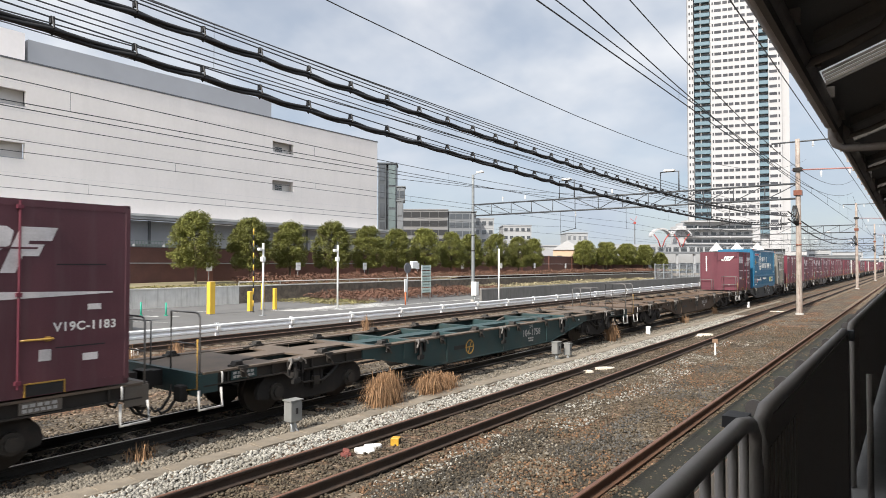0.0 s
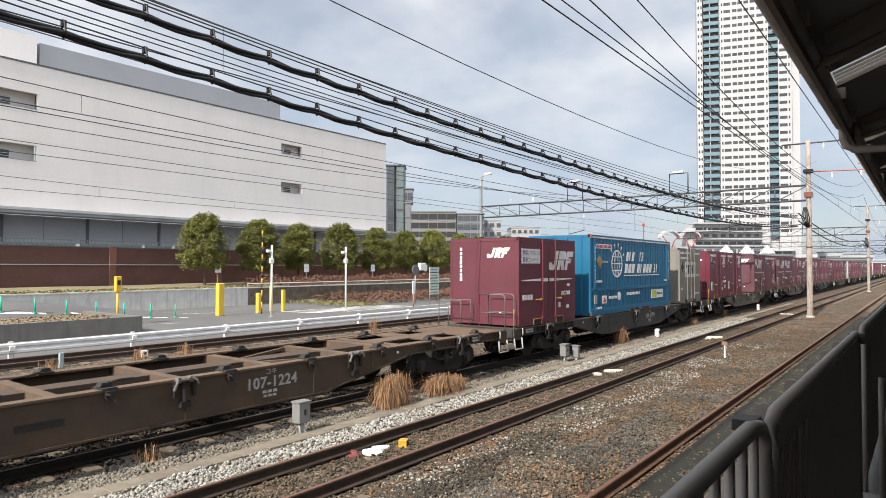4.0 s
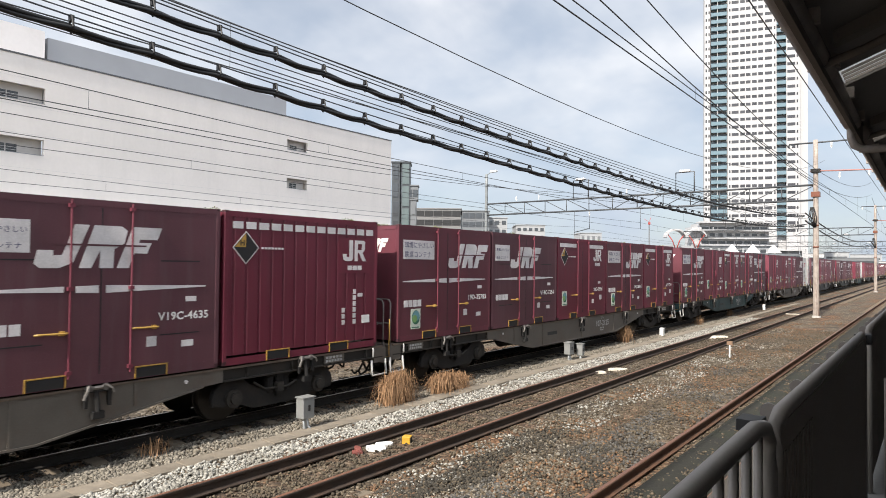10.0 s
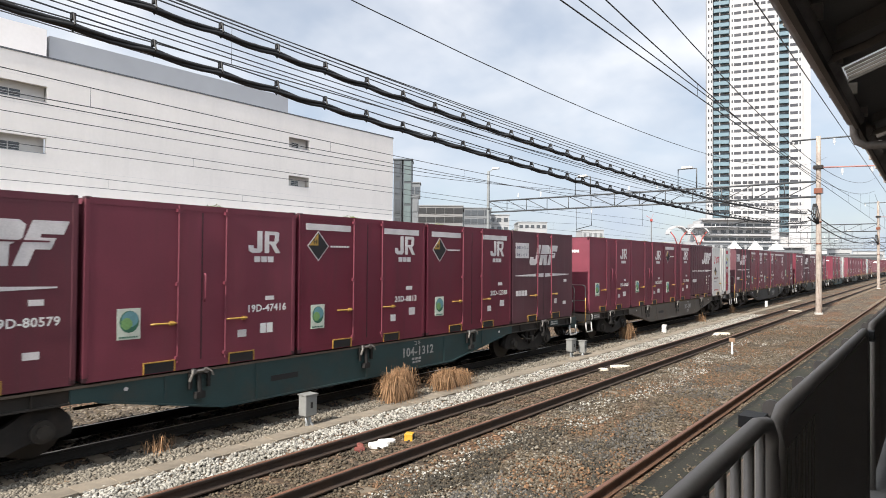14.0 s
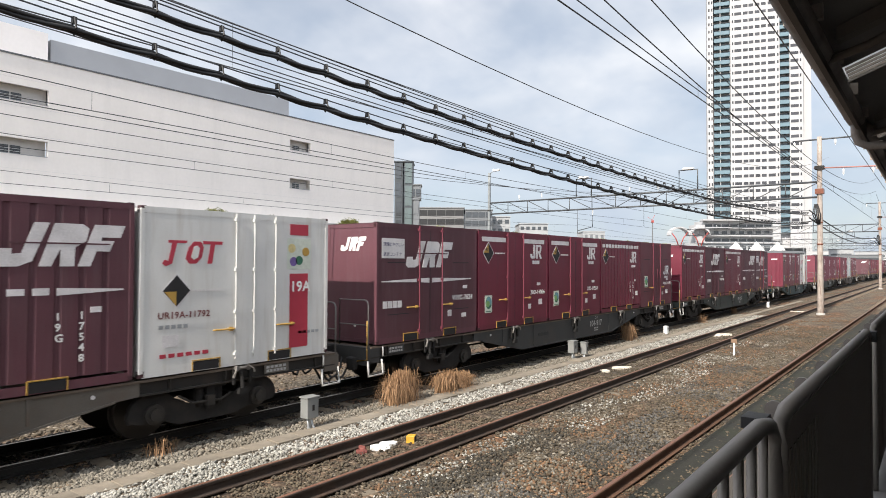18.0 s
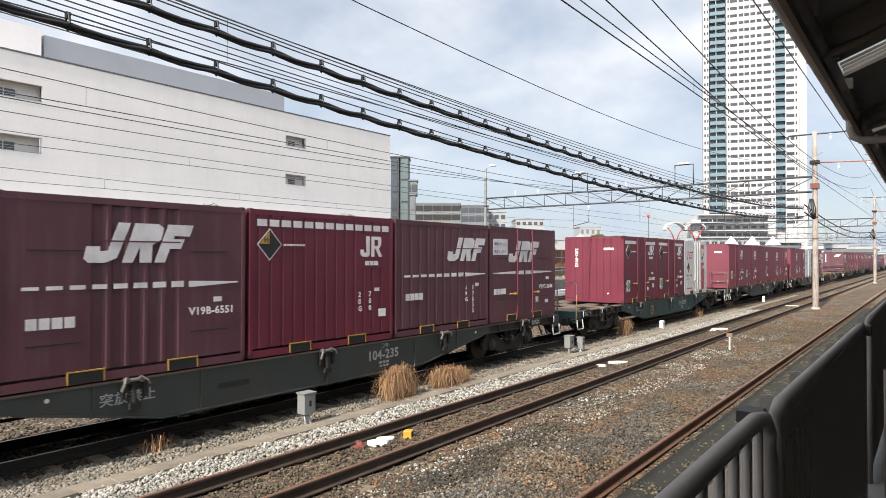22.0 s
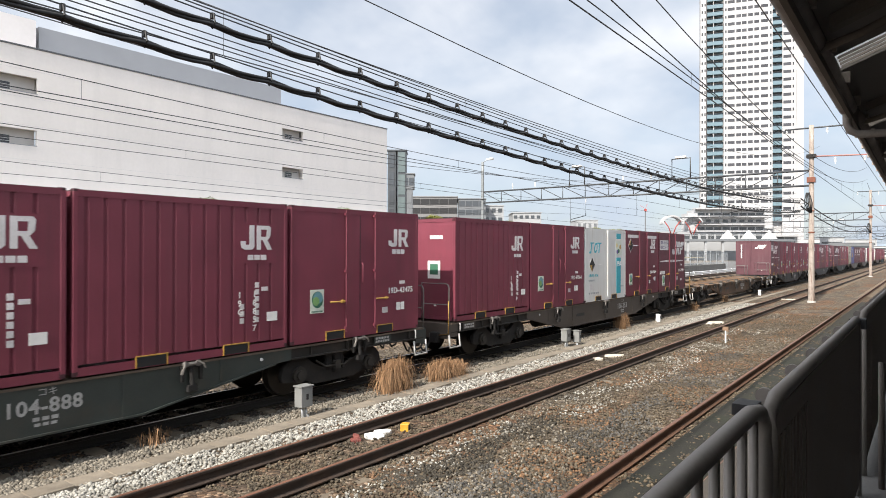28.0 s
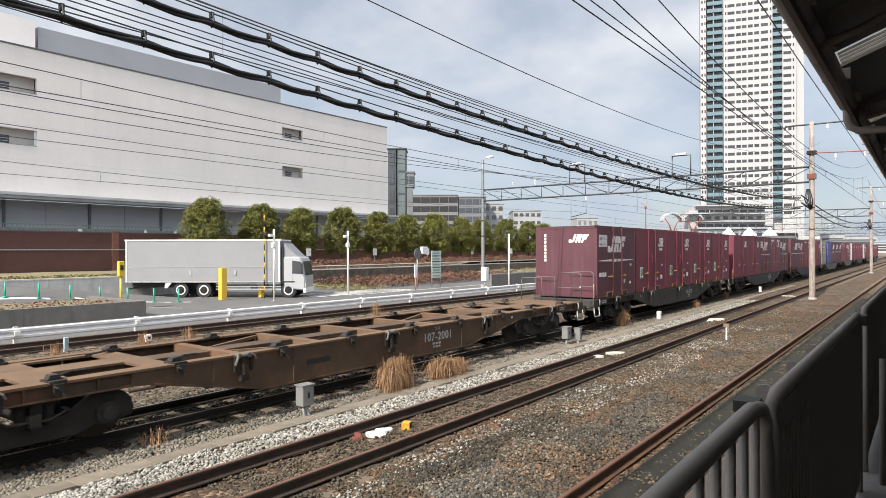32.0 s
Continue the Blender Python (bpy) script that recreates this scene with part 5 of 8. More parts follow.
        part_tube("handrail", [(1.16, r, 0.95), (1.16, r, 1.88), (1.12, r, 1.95), (1.05, r, 1.97), (0.30, r, 1.97), (0.30, r, 0.95)], 0.017, RAILGREY, ob, "", 6)
        part_tube("handrail", [(1.16, r, 1.45), (0.30, r, 1.45)], 0.013, RAILGREY, ob, "", 6)
        part_tube("handrail", [(-0.35, r, 0.95), (-0.35, r, 1.76), (-1.1, r, 1.76), (-1.16, r, 1.70), (-1.16, r, 0.95)], 0.015, RAILGREY, ob, "", 6)
    bm = bmesh.new()
    tube(bm, [(0.55, 5.2, 0.55), (0.55, 8.2, 0.55)], 0.19, 12)
    part("air_reservoir", bm, UNDER, ob, smooth=True)
    part_box("brake_gear", (-0.9, -0.2, 9.6, 11.2, 0.42, 0.8), UNDER, ob)
    part_tube("brake_rod", [(0.3, 4.0, 0.5), (0.3, 14.6, 0.5)], 0.025, UNDER, ob, sides=6)
    t = lettering(number, 0.27, NUMBERGREY, ob, 10.38, 0.62)
    t.location.x = 1.186
    t = lettering("コキ", 0.12, NUMBERGREY, ob, 10.78, 0.85)
    t.location.x = 1.186
    if number in ("104-235", "104-2239"):
        t = lettering("突放禁止", 0.20, NUMBERGREY, ob, 5.02, 0.66)
        t.location.x = 1.186
    d = decal("unladen_weight", bars(10.72, 0.52, 0.34, 0.05, 3) + bars(10.74, 0.45, 0.3, 0.04, 3), NUMBERGREY, ob)
    d.location.x = 1.186 - HALF
    bm = bmesh.new()
    box(bm, 1.165, 1.186, 6.9, 7.5, 0.60, 0.70)
    part("lifting_hole", bm, BLACK, ob)
    if emblem:
        ring = [[(7.9 + 0.19 * math.cos(a), 0.62 + 0.19 * math.sin(a)), (7.9 + 0.19 * math.cos(b), 0.62 + 0.19 * math.sin(b)), (7.9 + 0.16 * math.cos(b), 0.62 + 0.16 * math.sin(b)), (7.9 + 0.16 * math.cos(a), 0.62 + 0.16 * math.sin(a))]
                for a, b in ((i * math.tau / 16, (i + 1) * math.tau / 16) for i in range(16))]
        e = decal("ring_emblem", ring + [rect(7.74, 8.06, 0.608, 0.632), [(7.89, 0.62), (7.91, 0.62), (7.99, 0.77), (7.96, 0.78)], [(7.89, 0.62), (7.91, 0.62), (7.84, 0.46), (7.81, 0.47)]], YELLOW, ob)
        e.location = (1.187 - HALF, -0.3 if number == "104-1758" else -1.0, 0)
    for y in (4.35, 14.3):
        bm = bmesh.new()
        disc(bm, (y, 0.86), 0.03, 1.17, 1.2, "x", 8)
        part("lamp_bracket", bm, SILVER, ob)
    part_tube("uncoupling_lever", [(0.9, NEAR_END - 0.02, 0.7), (1.20, NEAR_END - 0.02, 0.75), (1.20, NEAR_END - 0.02, 1.55)], 0.015, YELLOW, ob, "thin yellow lever", 6)
    return tagged(ob, words, "freight wagon", "wagons of the freight train")


W_RUSTDECK = surface("orange_brown_deck_rust", (0.135, 0.083, 0.047), 0.8, vary=0.3, grain=2.5, bump=0.12, stain=(0.15, 0.065, 0.03), stain_amount=0.6, stain_scale=1.6)
# every wagon: number, paint, deck, its shift along the train, and what stands on each of its five places
GREEN_W, GREY_W, RUST_W, DARK_W = (W_GREEN, DECKRUST), (W_GREY, DECKRUST), (W_RUST, W_RUSTDECK), (W_DARK, DECKRUST)
EARTH_W = (surface("grey_brown_wagon_paint", (0.072, 0.058, 0.047), 0.7, vary=0.25, grain=2, bump=0.08, stain=(0.06, 0.04, 0.028), stain_amount=0.5, stain_scale=1.5), DECKRUST)
BROWN_W = (surface("dark_brown_wagon_paint", (0.058, 0.038, 0.025), 0.75, vary=0.3, grain=2.5, bump=0.12, stain=(0.09, 0.05, 0.03), stain_amount=0.5, stain_scale=1.6),
           surface("dark_brown_deck", (0.112, 0.073, 0.047), 0.8, vary=0.3, grain=2.5, bump=0.12, stain=(0.05, 0.04, 0.03), stain_amount=0.6, stain_scale=1.6))


def load_train():
    D = lambda num="", **k: lambda: container("diamond", num, **k)
    P = lambda num="", **k: lambda: container("plain", num, **k)
    B = lambda num="", **k: lambda: container("big", num, endmark="big", code=8, **k)
    R = lambda num="", **k: lambda: container("ribbed", num, **k)
    RD = lambda num="", **k: lambda: container("ribbed", "dashes", plate=num, **k)
    G = lambda num="", **k: lambda: container("ribbed_big", num, endmark="big", **k)
    JR_ = lambda num: lambda: white_container("red", num, True)
    JT_ = lambda num: lambda: white_container("teal", num, False)
    plan = [
        ("106-421", GREY_W, 0.10, [B(), P(), D(), B(), B("V19C-1183")], "grey container flat wagon under maroon containers"),
        ("104-1758", GREEN_W, 0.22, [], "empty blue-green container flat wagon"),
        ("107-1224", BROWN_W, 0.22, [], "empty rust-brown container flat wagon"),
        ("104-1799", DARK_W, -0.1, [(0.0, B("20D-300")), (4.86, blue_container), (14.92, grey_container)], "dark grey container flat wagon under mixed containers"),
        ("107-1600", GREY_W, 0.30, [D("20D-12861"), D("20D-6266"), None, B("V19C-4635"), RD()], "grey container flat wagon with one empty place"),
        ("107-2125", GREY_W, -0.28, [B("19D-35783"), B("V19C-7254"), D("20D-3586"), B("19D-33511"), D("20D-5740")], "grey container flat wagon under maroon containers"),
        ("104-1312", GREEN_W, -0.25, [B("19D-80579"), P("19D-47416"), D("20D-8813"), D("20D-12388"), B()], "blue-green container flat wagon under maroon containers"),
        ("107-590", GREY_W, -0.20, [P("19D-30281"), P("19D-52087"), D("20D-10488"), G("19G-17548"), JR_("UR19A-11792")], "grey container flat wagon under mixed containers"),
        ("104-917", DARK_W, -0.10, [B("V19C-7624"), D("20D-11066"), D("20D-11550"), RD("20G-12279"), P("V19C-11681", low_mark=True)], "dark grey container flat wagon under maroon containers"),
        ("104-235", W9, 0.14, [RD("20G-10357", placard=True), G("V19B-6551"), RD("20G-700"), G("19G-17555"), B("V19C-3644")], "dark green-grey wagon under purple and maroon containers"),
        ("104-2239", GREEN_W, 0.70, [None, D("20D-8032"), D("20D-6440"), JR_("UR19A-11420"), None], "blue-green container flat wagon with empty end places"),
        ("104-888", W9, 0.39, [P("19D-36925", code=9), P("19D-42742"), R(), R("19G-18857"), P("19D-43475")], "dark green-grey wagon under maroon containers"),
        ("106-253", EARTH_W, 0.58, [R("19G-20948", placard=True), P("19D-47964"), JT_("UR19A-4396"), D("20D-9354"), B("19D-39562")], "dark grey container flat wagon under mixed containers"),
        ("107-2001", RUST_W, 0.52, [], "empty rust-brown container flat wagon"),
        ("106-518", DARK_W, 0.72, [B(), P(), P(), P(), P()], "dark grey container flat wagon under maroon containers"),
        ("104-640", DARK_W, 0.75, [P(placard=True), P(), B(), D(), B()], "dark grey container flat wagon under maroon containers"),
        ("104-77", DARK_W, 0.78, [G(), B(), D(), D(), P()], "dark grey container flat wagon under maroon containers"),
        ("106-81", GREY_W, 0.9, [(0.0, grey_container), (4.2, lambda: small_blue()), (8.0, G()), (11.7, G()), (15.4, G())], "grey container flat wagon under mixed containers"),
        ("107-330", GREY_W, 0.9, [D(), P(), B(), JR_("UR19A-10032"), P()], "grey container flat wagon under maroon containers"),
        ("104-903", DARK_W, 0.9, [P(), R(), P(), D(), JR_("UR19A-10417")], "dark grey container flat wagon under maroon containers"),
        ("106-190", GREY_W, 0.9, [B(), P(), D(), P(), R()], "grey container flat wagon under maroon containers"),
        ("104-511", GREEN_W, 0.9, [P(), P(), R(), D(), P()], "blue-green container flat wagon under maroon containers"),
    ]
    for k, (number, paint, shift, load, words) in enumerate(plan):
        y = -13.917 + k * PITCH + shift
        PLAIN[:] = [number] if k > 14 else []
        w = wagon(number, paint[0], paint[1], emblem=number in ("104-1758", "104-2239"), held=[1 if load and isinstance(load[0], tuple) else int(i < len(load) and load[i] is not None) for i in range(5)], words=words)
        MOVERS.append((w, TRAIN_X, y, 0.0))
        for i, item in enumerate(load):
            if item is None:
                continue
            at, make = item if isinstance(item, tuple) else (i * SLOT, item)
            MOVERS.append((make(), TRAIN_X, y + at, FLOOR))
    for ob, x, y, z in MOVERS:
        ob.matrix_basis = pose(x, y, z)


def small_blue():
    ob = base("freight_container")
    container_shell(ob, BOX_LEN, 2.6, surface("violet_blue_paint", (0.03, 0.04, 0.20), 0.5, vary=0.15, grain=1.5), None)
    decal("yellow_sign", [rect(0.1, 0.9, 1.0, 1.6)], YELLOW, ob)
    decal("white_strip", [rect(0.1, 0.6, 1.7, 2.3)], SILVER, ob)
    return tagged(ob, "dark blue freight container with yellow sign", "container", "containers on the freight train")


W9 = (surface("dark_green_grey_wagon_paint", (0.032, 0.04, 0.036), 0.65, vary=0.25, grain=2, bump=0.08, stain=(0.07, 0.05, 0.035), stain_amount=0.4, stain_scale=1.5), DECKRUST)
load_train()

# ---- behind the tracks: road edge, planting, trees ----
LEAF = surface("fresh_leaves", (0.155, 0.162, 0.036), 0.65, vary=0.3, grain=1.2, fine=8, bump=0.0, per_piece=0.45, per_object=0.12)
SHRUB = surface("reddish_shrub_leaves", (0.125, 0.062, 0.040), 0.85, vary=0.3, grain=1.0, fine=9, bump=0.0, per_piece=0.35)
GRASSY = surface("dry_grass_blades", (0.19, 0.17, 0.07), 0.85, vary=0.3, grain=0.8, fine=12, bump=0.0, per_piece=0.45)
STRAW = surface("dry_brown_straw", (0.27, 0.158, 0.083), 0.85, vary=0.2, grain=4, bump=0.0, per_piece=0.4)
BARK = surface("grey_brown_bark", (0.10, 0.075, 0.055), 0.9, vary=0.3, grain=8, bump=0.3)
SOIL = surface("brown_soil_bank", (0.19, 0.16, 0.095), 0.95, vary=0.3, grain=1.0, fine=12, bump=0.4, stain=(0.10, 0.11, 0.045), stain_amount=0.7, stain_scale=0.5)
GUARD = surface("white_guardrail_steel", (0.68, 0.70, 0.72), 0.4, vary=0.08, grain=3, bump=0.02, stain=(0.45, 0.45, 0.44), stain_amount=0.4)


def leaf_mesh(name, points, size, material, seed, droop=0.3):
    """Many small bent leaves, one mesh."""
    rng = random.Random(seed)
    verts, faces = [], []
    for p in points:
        a, b = rng.uniform(0, math.tau), rng.uniform(-0.9, 0.9)
        s = size * rng.uniform(0.6, 1.4)
        u = Vector((math.cos(a), math.sin(a), b * 0.8)).normalized()
        w = u.cross(Vector((rng.uniform(-1, 1), rng.uniform(-1, 1), 1))).normalized()
        i = len(verts)
        verts += [p - u * s, p + w * s * 0.55, p + u * s - Vector((0, 0, droop * s)), p - w * s * 0.55]
        faces += [(i, i + 1, i + 2), (i, i + 2, i + 3)]
    me = bpy.data.meshes.new(name)
    me.from_pydata(verts, [], faces)
    me.materials.append(material)
    return me


def make_tree(seed, width, height, trunk):
    rng = random.Random(seed)
    ob = base("street_tree")
    bm = bmesh.new()
    tube(bm, [(0, 0, -0.1), (0.05, 0.02, trunk * 0.5), (0.0, -0.03, trunk), (0.04, 0.02, trunk + height * 0.5)], 0.11, 8)
    for i in range(9):
        a, z = i * 2.4, trunk + height * (0.05 + 0.06 * i)
        tube(bm, [(0, 0, z), (math.cos(a) * width * 0.2, math.sin(a) * width * 0.2, z + 0.45), (math.cos(a) * width * 0.38, math.sin(a) * width * 0.38, z + 0.8)], 0.035, 5)
    part("trunk", bm, BARK, ob)
    clumps = []
    for i in range(230):
        t = rng.random()
        prof = math.sin(math.pi * (0.20 + 0.76 * t)) ** 0.65
        a = rng.uniform(0, math.tau)
        r = width * 0.5 * prof * math.sqrt(rng.uniform(0.15, 1.0))
        clumps.append((Vector((math.cos(a) * r, math.sin(a) * r, trunk - 0.25 + t * height)), rng.uniform(0.25, 0.5)))
    pts = []
    for c, r in clumps:
        for k in range(120):
            d = Vector((rng.gauss(0, 1), rng.gauss(0, 1), rng.gauss(0, 0.8)))
            pts.append(c + d.normalized() * r * rng.uniform(0.5, 1.05))
    crown = new("crown", leaf_mesh("crown", pts, 0.075, LEAF, seed))
    crown.parent = ob
    return tagged(ob, "rounded evergreen street tree with thin trunk", "tree", "trees along the brick wall")


def tree_row():
    kinds = [make_tree(s, w, h, 1.9) for s, w, h in ((1, 4.3, 4.5), (2, 3.8, 4.3), (3, 3.5, 4.3))]
    ys = [30.7, 36.0, 41.2, 46.5, 51.6, 57.3, 62.1, 67.4, 73.0, 79.2, 85.0, 91.0]
    for i, y in enumerate(ys):
        m = pose(-49 + 0.4 * math.sin(i * 2.1), y, 0.85, 0, 0, i * 77) @ Matrix.Scale(1.0, 4)
        if i < 3:
            kinds[i].matrix_basis = m
        else:
            copy_thing(kinds[i % 3], m)
    for i in range(1, 14):
        copy_thing(kinds[(i + 1) % 3], pose(-51 - (i % 3), 112 + i * 4.0, 1.2 if 112 + i * 4.0 < 160 else -0.36, 0, 0, i * 51))


tree_row()

sheet("planting_bank", [-53.8, -50, -46, -43, -42.0], [-40 + 4 * i for i in range(52)],
      lambda x, y: (0.95 if x > -45 else 1.1) + 0.12 * noise.noise(Vector((x * 0.6, y * 0.3, 0))) + (0.0 if y < 60 else 0.4), SOIL, "raised bank of brown soil and thin grass", "bank")


PALECONC = surface("pale_stained_concrete", (0.56, 0.55, 0.52), 0.85, vary=0.15, grain=2, bump=0.1, stain=(0.30, 0.29, 0.26), stain_amount=0.6, stain_scale=0.9, streak=True)


RUBBLE = surface("dark_rubble_stone", (0.13, 0.105, 0.082), 0.9, vary=0.5, grain=2.5, fine=10, bump=0.5, stain=(0.05, 0.042, 0.034), stain_amount=0.8, stain_scale=1.6)


def retaining_wall():
    ob = tagged(base("retaining_wall", -42, 0, 0), "low pale concrete retaining wall below the planting bank", "wall", kind="structure")
    for i in range(18):
        y = -40 + i * 10
        part_box("wall_panel", (-0.12, 0.12, y + 0.01, y + 9.99, -0.4, 1.0), PALECONC if y < 25 else RUBBLE, ob)
    part_box("coping", (-0.16, 0.16, -40, 140, 1.0, 1.08), PALECONC, ob)


retaining_wall()


def ramp_height(x, y):
    """The road climbs beside the bank towards -y."""
    w = min(1.0, max(0.0, (-x - 33.0) / 3.5))
    return ROAD_Z + 0.006 + min(1.25, max(0.0, 0.125 * (22.0 - y))) * w * w * (3 - 2 * w)


sheet("road_ramp", [-41.88 + 0.74 * i for i in range(13)], [-40 + i for i in range(65)], ramp_height, ASPHALT, "grey asphalt ramp beside the retaining wall", "road")


def shrubs(name, x0, x1, y0, y1, z0, z1, count, size, material, label, seed):
    rng = random.Random(seed)
    pts = []
    for i in range(count):
        x, y = rng.uniform(x0, x1), rng.uniform(y0, y1)
        top = z0 + (z1 - z0) * (0.65 + 0.5 * noise.noise(Vector((x * 0.7, y * 0.5, seed))))
        pts.append(Vector((x, y, z0 + (top - z0) * math.sqrt(rng.random()))))
    ob = new(name, leaf_mesh(name, pts, size, material, seed))
    return tagged(ob, label, "shrubs", kind="stuff")


shrubs("low_hedge", -47.3, -42.6, 33, 140, 0.9, 2.15, 56000, 0.09, SHRUB, "low hedge of reddish brown winter shrubs", 5)
shrubs("shrub_bed", -41.5, -34.5, 36, 58, -0.32, 0.75, 16000, 0.08, SHRUB, "bed of dark red ground-cover shrubs", 6)
shrubs("slope_grass", -41.8, -38.5, 58, 120, -0.34, 0.62, 9000, 0.10, surface("pale_straw_grass", (0.27, 0.235, 0.14), 0.9, vary=0.3, grain=0.8, fine=12, bump=0.0, per_piece=0.4), "pale straw-coloured grass below the bank", 12)
shrubs("bank_grass", -45.0, -42.2, 14, 34, 0.92, 1.25, 7000, 0.08, GRASSY, "thin dry grass on the bank", 7)
shrubs("planter_shrubs", -34.0, -29.4, 4, 14.6, 0.2, 0.44, 1500, 0.06, SHRUB, "brown low shrubs in the planter", 8)
shrubs("verge_grass", -41.8, -33.5, 33, 37, -0.3, 0.05, 2500, 0.07, GRASSY, "green and straw verge grass", 9)


def planter():
    ob = tagged(base("concrete_planter", -29, 0, 0), "long grey concrete planter wall beside the road", "planter", kind="structure")
    part_box("front_wall", (-0.12, 0.12, 0, 14.95, -0.36, 0.42), DARKCONC, ob)
    part_box("end_wall", (-5.4, -0.12, 14.7, 14.95, -0.36, 0.42), DARKCONC, ob)
    part_box("soil", (-5.4, -0.12, 0, 14.7, -0.36, 0.25), SOIL, ob)


planter()


def guardrail():
    ob = tagged(base("guardrail", -23.75, 0, 0), "white steel guardrail along the siding", "guardrail")
    for i in range(30):
        y = -6 + i * 4.0
        w = i * 0.0
        bm = bmesh.new()
        prism(bm, [(0.0, -0.14), (0.045, -0.10), (0.045, -0.03), (0.0, 0.02), (0.0, 0.06), (0.045, 0.11), (0.045, 0.18), (0.0, 0.22), (-0.012, 0.22), (-0.012, -0.14)], y, y + 4.0, "y")
        part("beam", bm, GUARD, ob)
        part_box("post", (-0.14, -0.02, y + 1.9, y + 2.03, -0.36, 0.26), GUARD, ob)
        part_box("bracket", (0.0, 0.10, y + 1.88, y + 2.05, -0.02, 0.12), WHITE, ob)


guardrail()

# markings on the road
MARK = surface("road_marking_paint", (0.62, 0.62, 0.60), 0.8, vary=0.2, grain=6, bump=0.05, stain=(0.25, 0.25, 0.24), stain_amount=0.6, stain_scale=4)


def road_marks():
    ob = tagged(base("road_markings", 0, 0, ROAD_Z), "worn white painted road lines and chevrons", "road marking", kind="structure")
    for x0, x1, y0, y1 in ( (-25.2, -25.05, 20, 120), (-31.0, -30.85, 30, 60)):
        part_box("line", (x0, x1, y0, y1, 0.004, 0.008), MARK, ob)
    for ax, ay, bx, by in ((-35.15, 8.0, -34.95, 13.2), (-35.05, 14.4, -34.0, 20.3), (-33.4, 17.1, -31.2, 18.05), (-38.6, 17.5, -36.5, 24.0)):
        n = 12
        bm = bmesh.new()
        row = []
        for k in range(n + 1):
            x, y = ax + (bx - ax) * k / n, ay + (by - ay) * k / n
            row.append([bm.verts.new((x + d, y, ramp_height(x + d, y) - ROAD_Z + 0.006)) for d in (-0.08, 0.08)])
        for p, q in zip(row, row[1:]):
            bm.faces.new((p[0], p[1], q[1], q[0]))
        part("line", bm, MARK, ob)
    for i in range(9):
        bm = bmesh.new()
        y = 27 + i * 1.1
        prism(bm, [(-34.2, y), (-31.2, y + 1.0), (-31.2, y + 1.35), (-34.2, y + 0.35)], 0.004, 0.008, "z")
        part("chevron", bm, MARK, ob)


road_marks()


def pillar(x, y, w, h, z0=ROAD_Z, name="bollard", label="yellow painted steel guard pillar"):
    ob = base(name, x, y, z0)
    part_box("pillar", (-w / 2, w / 2, -w / 2, w / 2, 0, h), YELLOWFLAT, ob, bevel=0.02)
    part_box("foot", (-w / 2 - 0.04, w / 2 + 0.04, -w / 2 - 0.04, w / 2 + 0.04, -0.04, 0.03), DARKCONC, ob)
    return tagged(ob, label, "bollard", "yellow pillars at the barrier")


YELLOWFLAT = surface("signal_yellow_paint", (0.66, 0.42, 0.05), 0.5, vary=0.08, grain=3, bump=0.02)
pillar(-34.3, 22.55, 0.37, 1.98)
pillar(-34.3, 25.4, 0.3, 1.3)
pillar(-35.0, 26.9, 0.18, 1.75)
pillar(-34.3, 27.35, 0.22, 1.45)


def barrier_gate(x, y):
    ob = base("ticket_machine", x, y, ROAD_Z)
    part_tube("post", [(0, 0, 0), (0, 0, 1.75)], 0.06, YELLOWFLAT, ob)
    part_box("cabinet", (-0.12, 0.12, -0.15, 0.15, 1.7, 2.5), YELLOWFLAT, ob, bevel=0.03)
    part_box("slot", (0.12, 0.135, -0.08, 0.08, 2.05, 2.3), BLACK, ob)
    return tagged(ob, "yellow barrier ticket machine on a thin post", "machine")


barrier_gate(-33.0, 15.77)


def striped_pole(x, y, h):
    ob = base("striped_pole", x, y, ROAD_Z)
    n = 14
    for i in range(n):
        part_tube("band", [(0, 0, h * i / n), (0, 0, h * (i + 1) / n)], 0.035, YELLOWFLAT if i % 2 else BLACK, ob)
    return tagged(ob, "raised black and yellow barrier arm", "barrier")


striped_pole(-33.6, 25.1, 5.3)


def lamp_pole(x, y, h, z0=ROAD_Z, camera_head=True):
    ob = base("camera_pole", x, y, z0)
    part_tube("pole", [(0, 0, 0), (0, 0, h)], 0.06, WHITE, ob)
    if camera_head:
        part_box("camera_housing", (-0.08, 0.12, -0.38, -0.1, h - 0.45, h - 0.28), WHITE, ob, bevel=0.02)
        part_box("sensor_box", (-0.1, 0.1, -0.14, 0.1, h - 1.1, h - 0.8), WHITE, ob, bevel=0.02)
    part_box("base_plate", (-0.14, 0.14, -0.14, 0.14, 0, 0.03), STEEL, ob)
    return tagged(ob, "thin white pole with a small camera housing", "pole", "white poles along the road")


lamp_pole(-31.0, 23.85, 4.3)
lamp_pole(-31.6, 30.5, 4.35)
lamp_pole(-24.6, 40.1, 4.2, camera_head=False)


def delineators():
    first = None
    for i in range(8):
        x, y = -35.25 + i * 0.13, 9.9 + i * 1.40
        m = pose(x, y, ramp_height(x, y))
        if first is None:
            first = base("lane_marker")
            part_tube("stick", [(0, 0, 0), (0, 0, 0.75)], 0.045, surface("green_plastic", (0.02, 0.36, 0.24), 0.5), first)
            part_tube("foot", [(0, 0, 0), (0, 0, 0.05)], 0.12, surface("green_plastic", (0.02, 0.36, 0.24), 0.5), first)
            tagged(first, "thin green plastic lane marker post", "marker post", "green marker posts")
            first.matrix_basis = m
        else:
            copy_thing(first, m)


delineators()


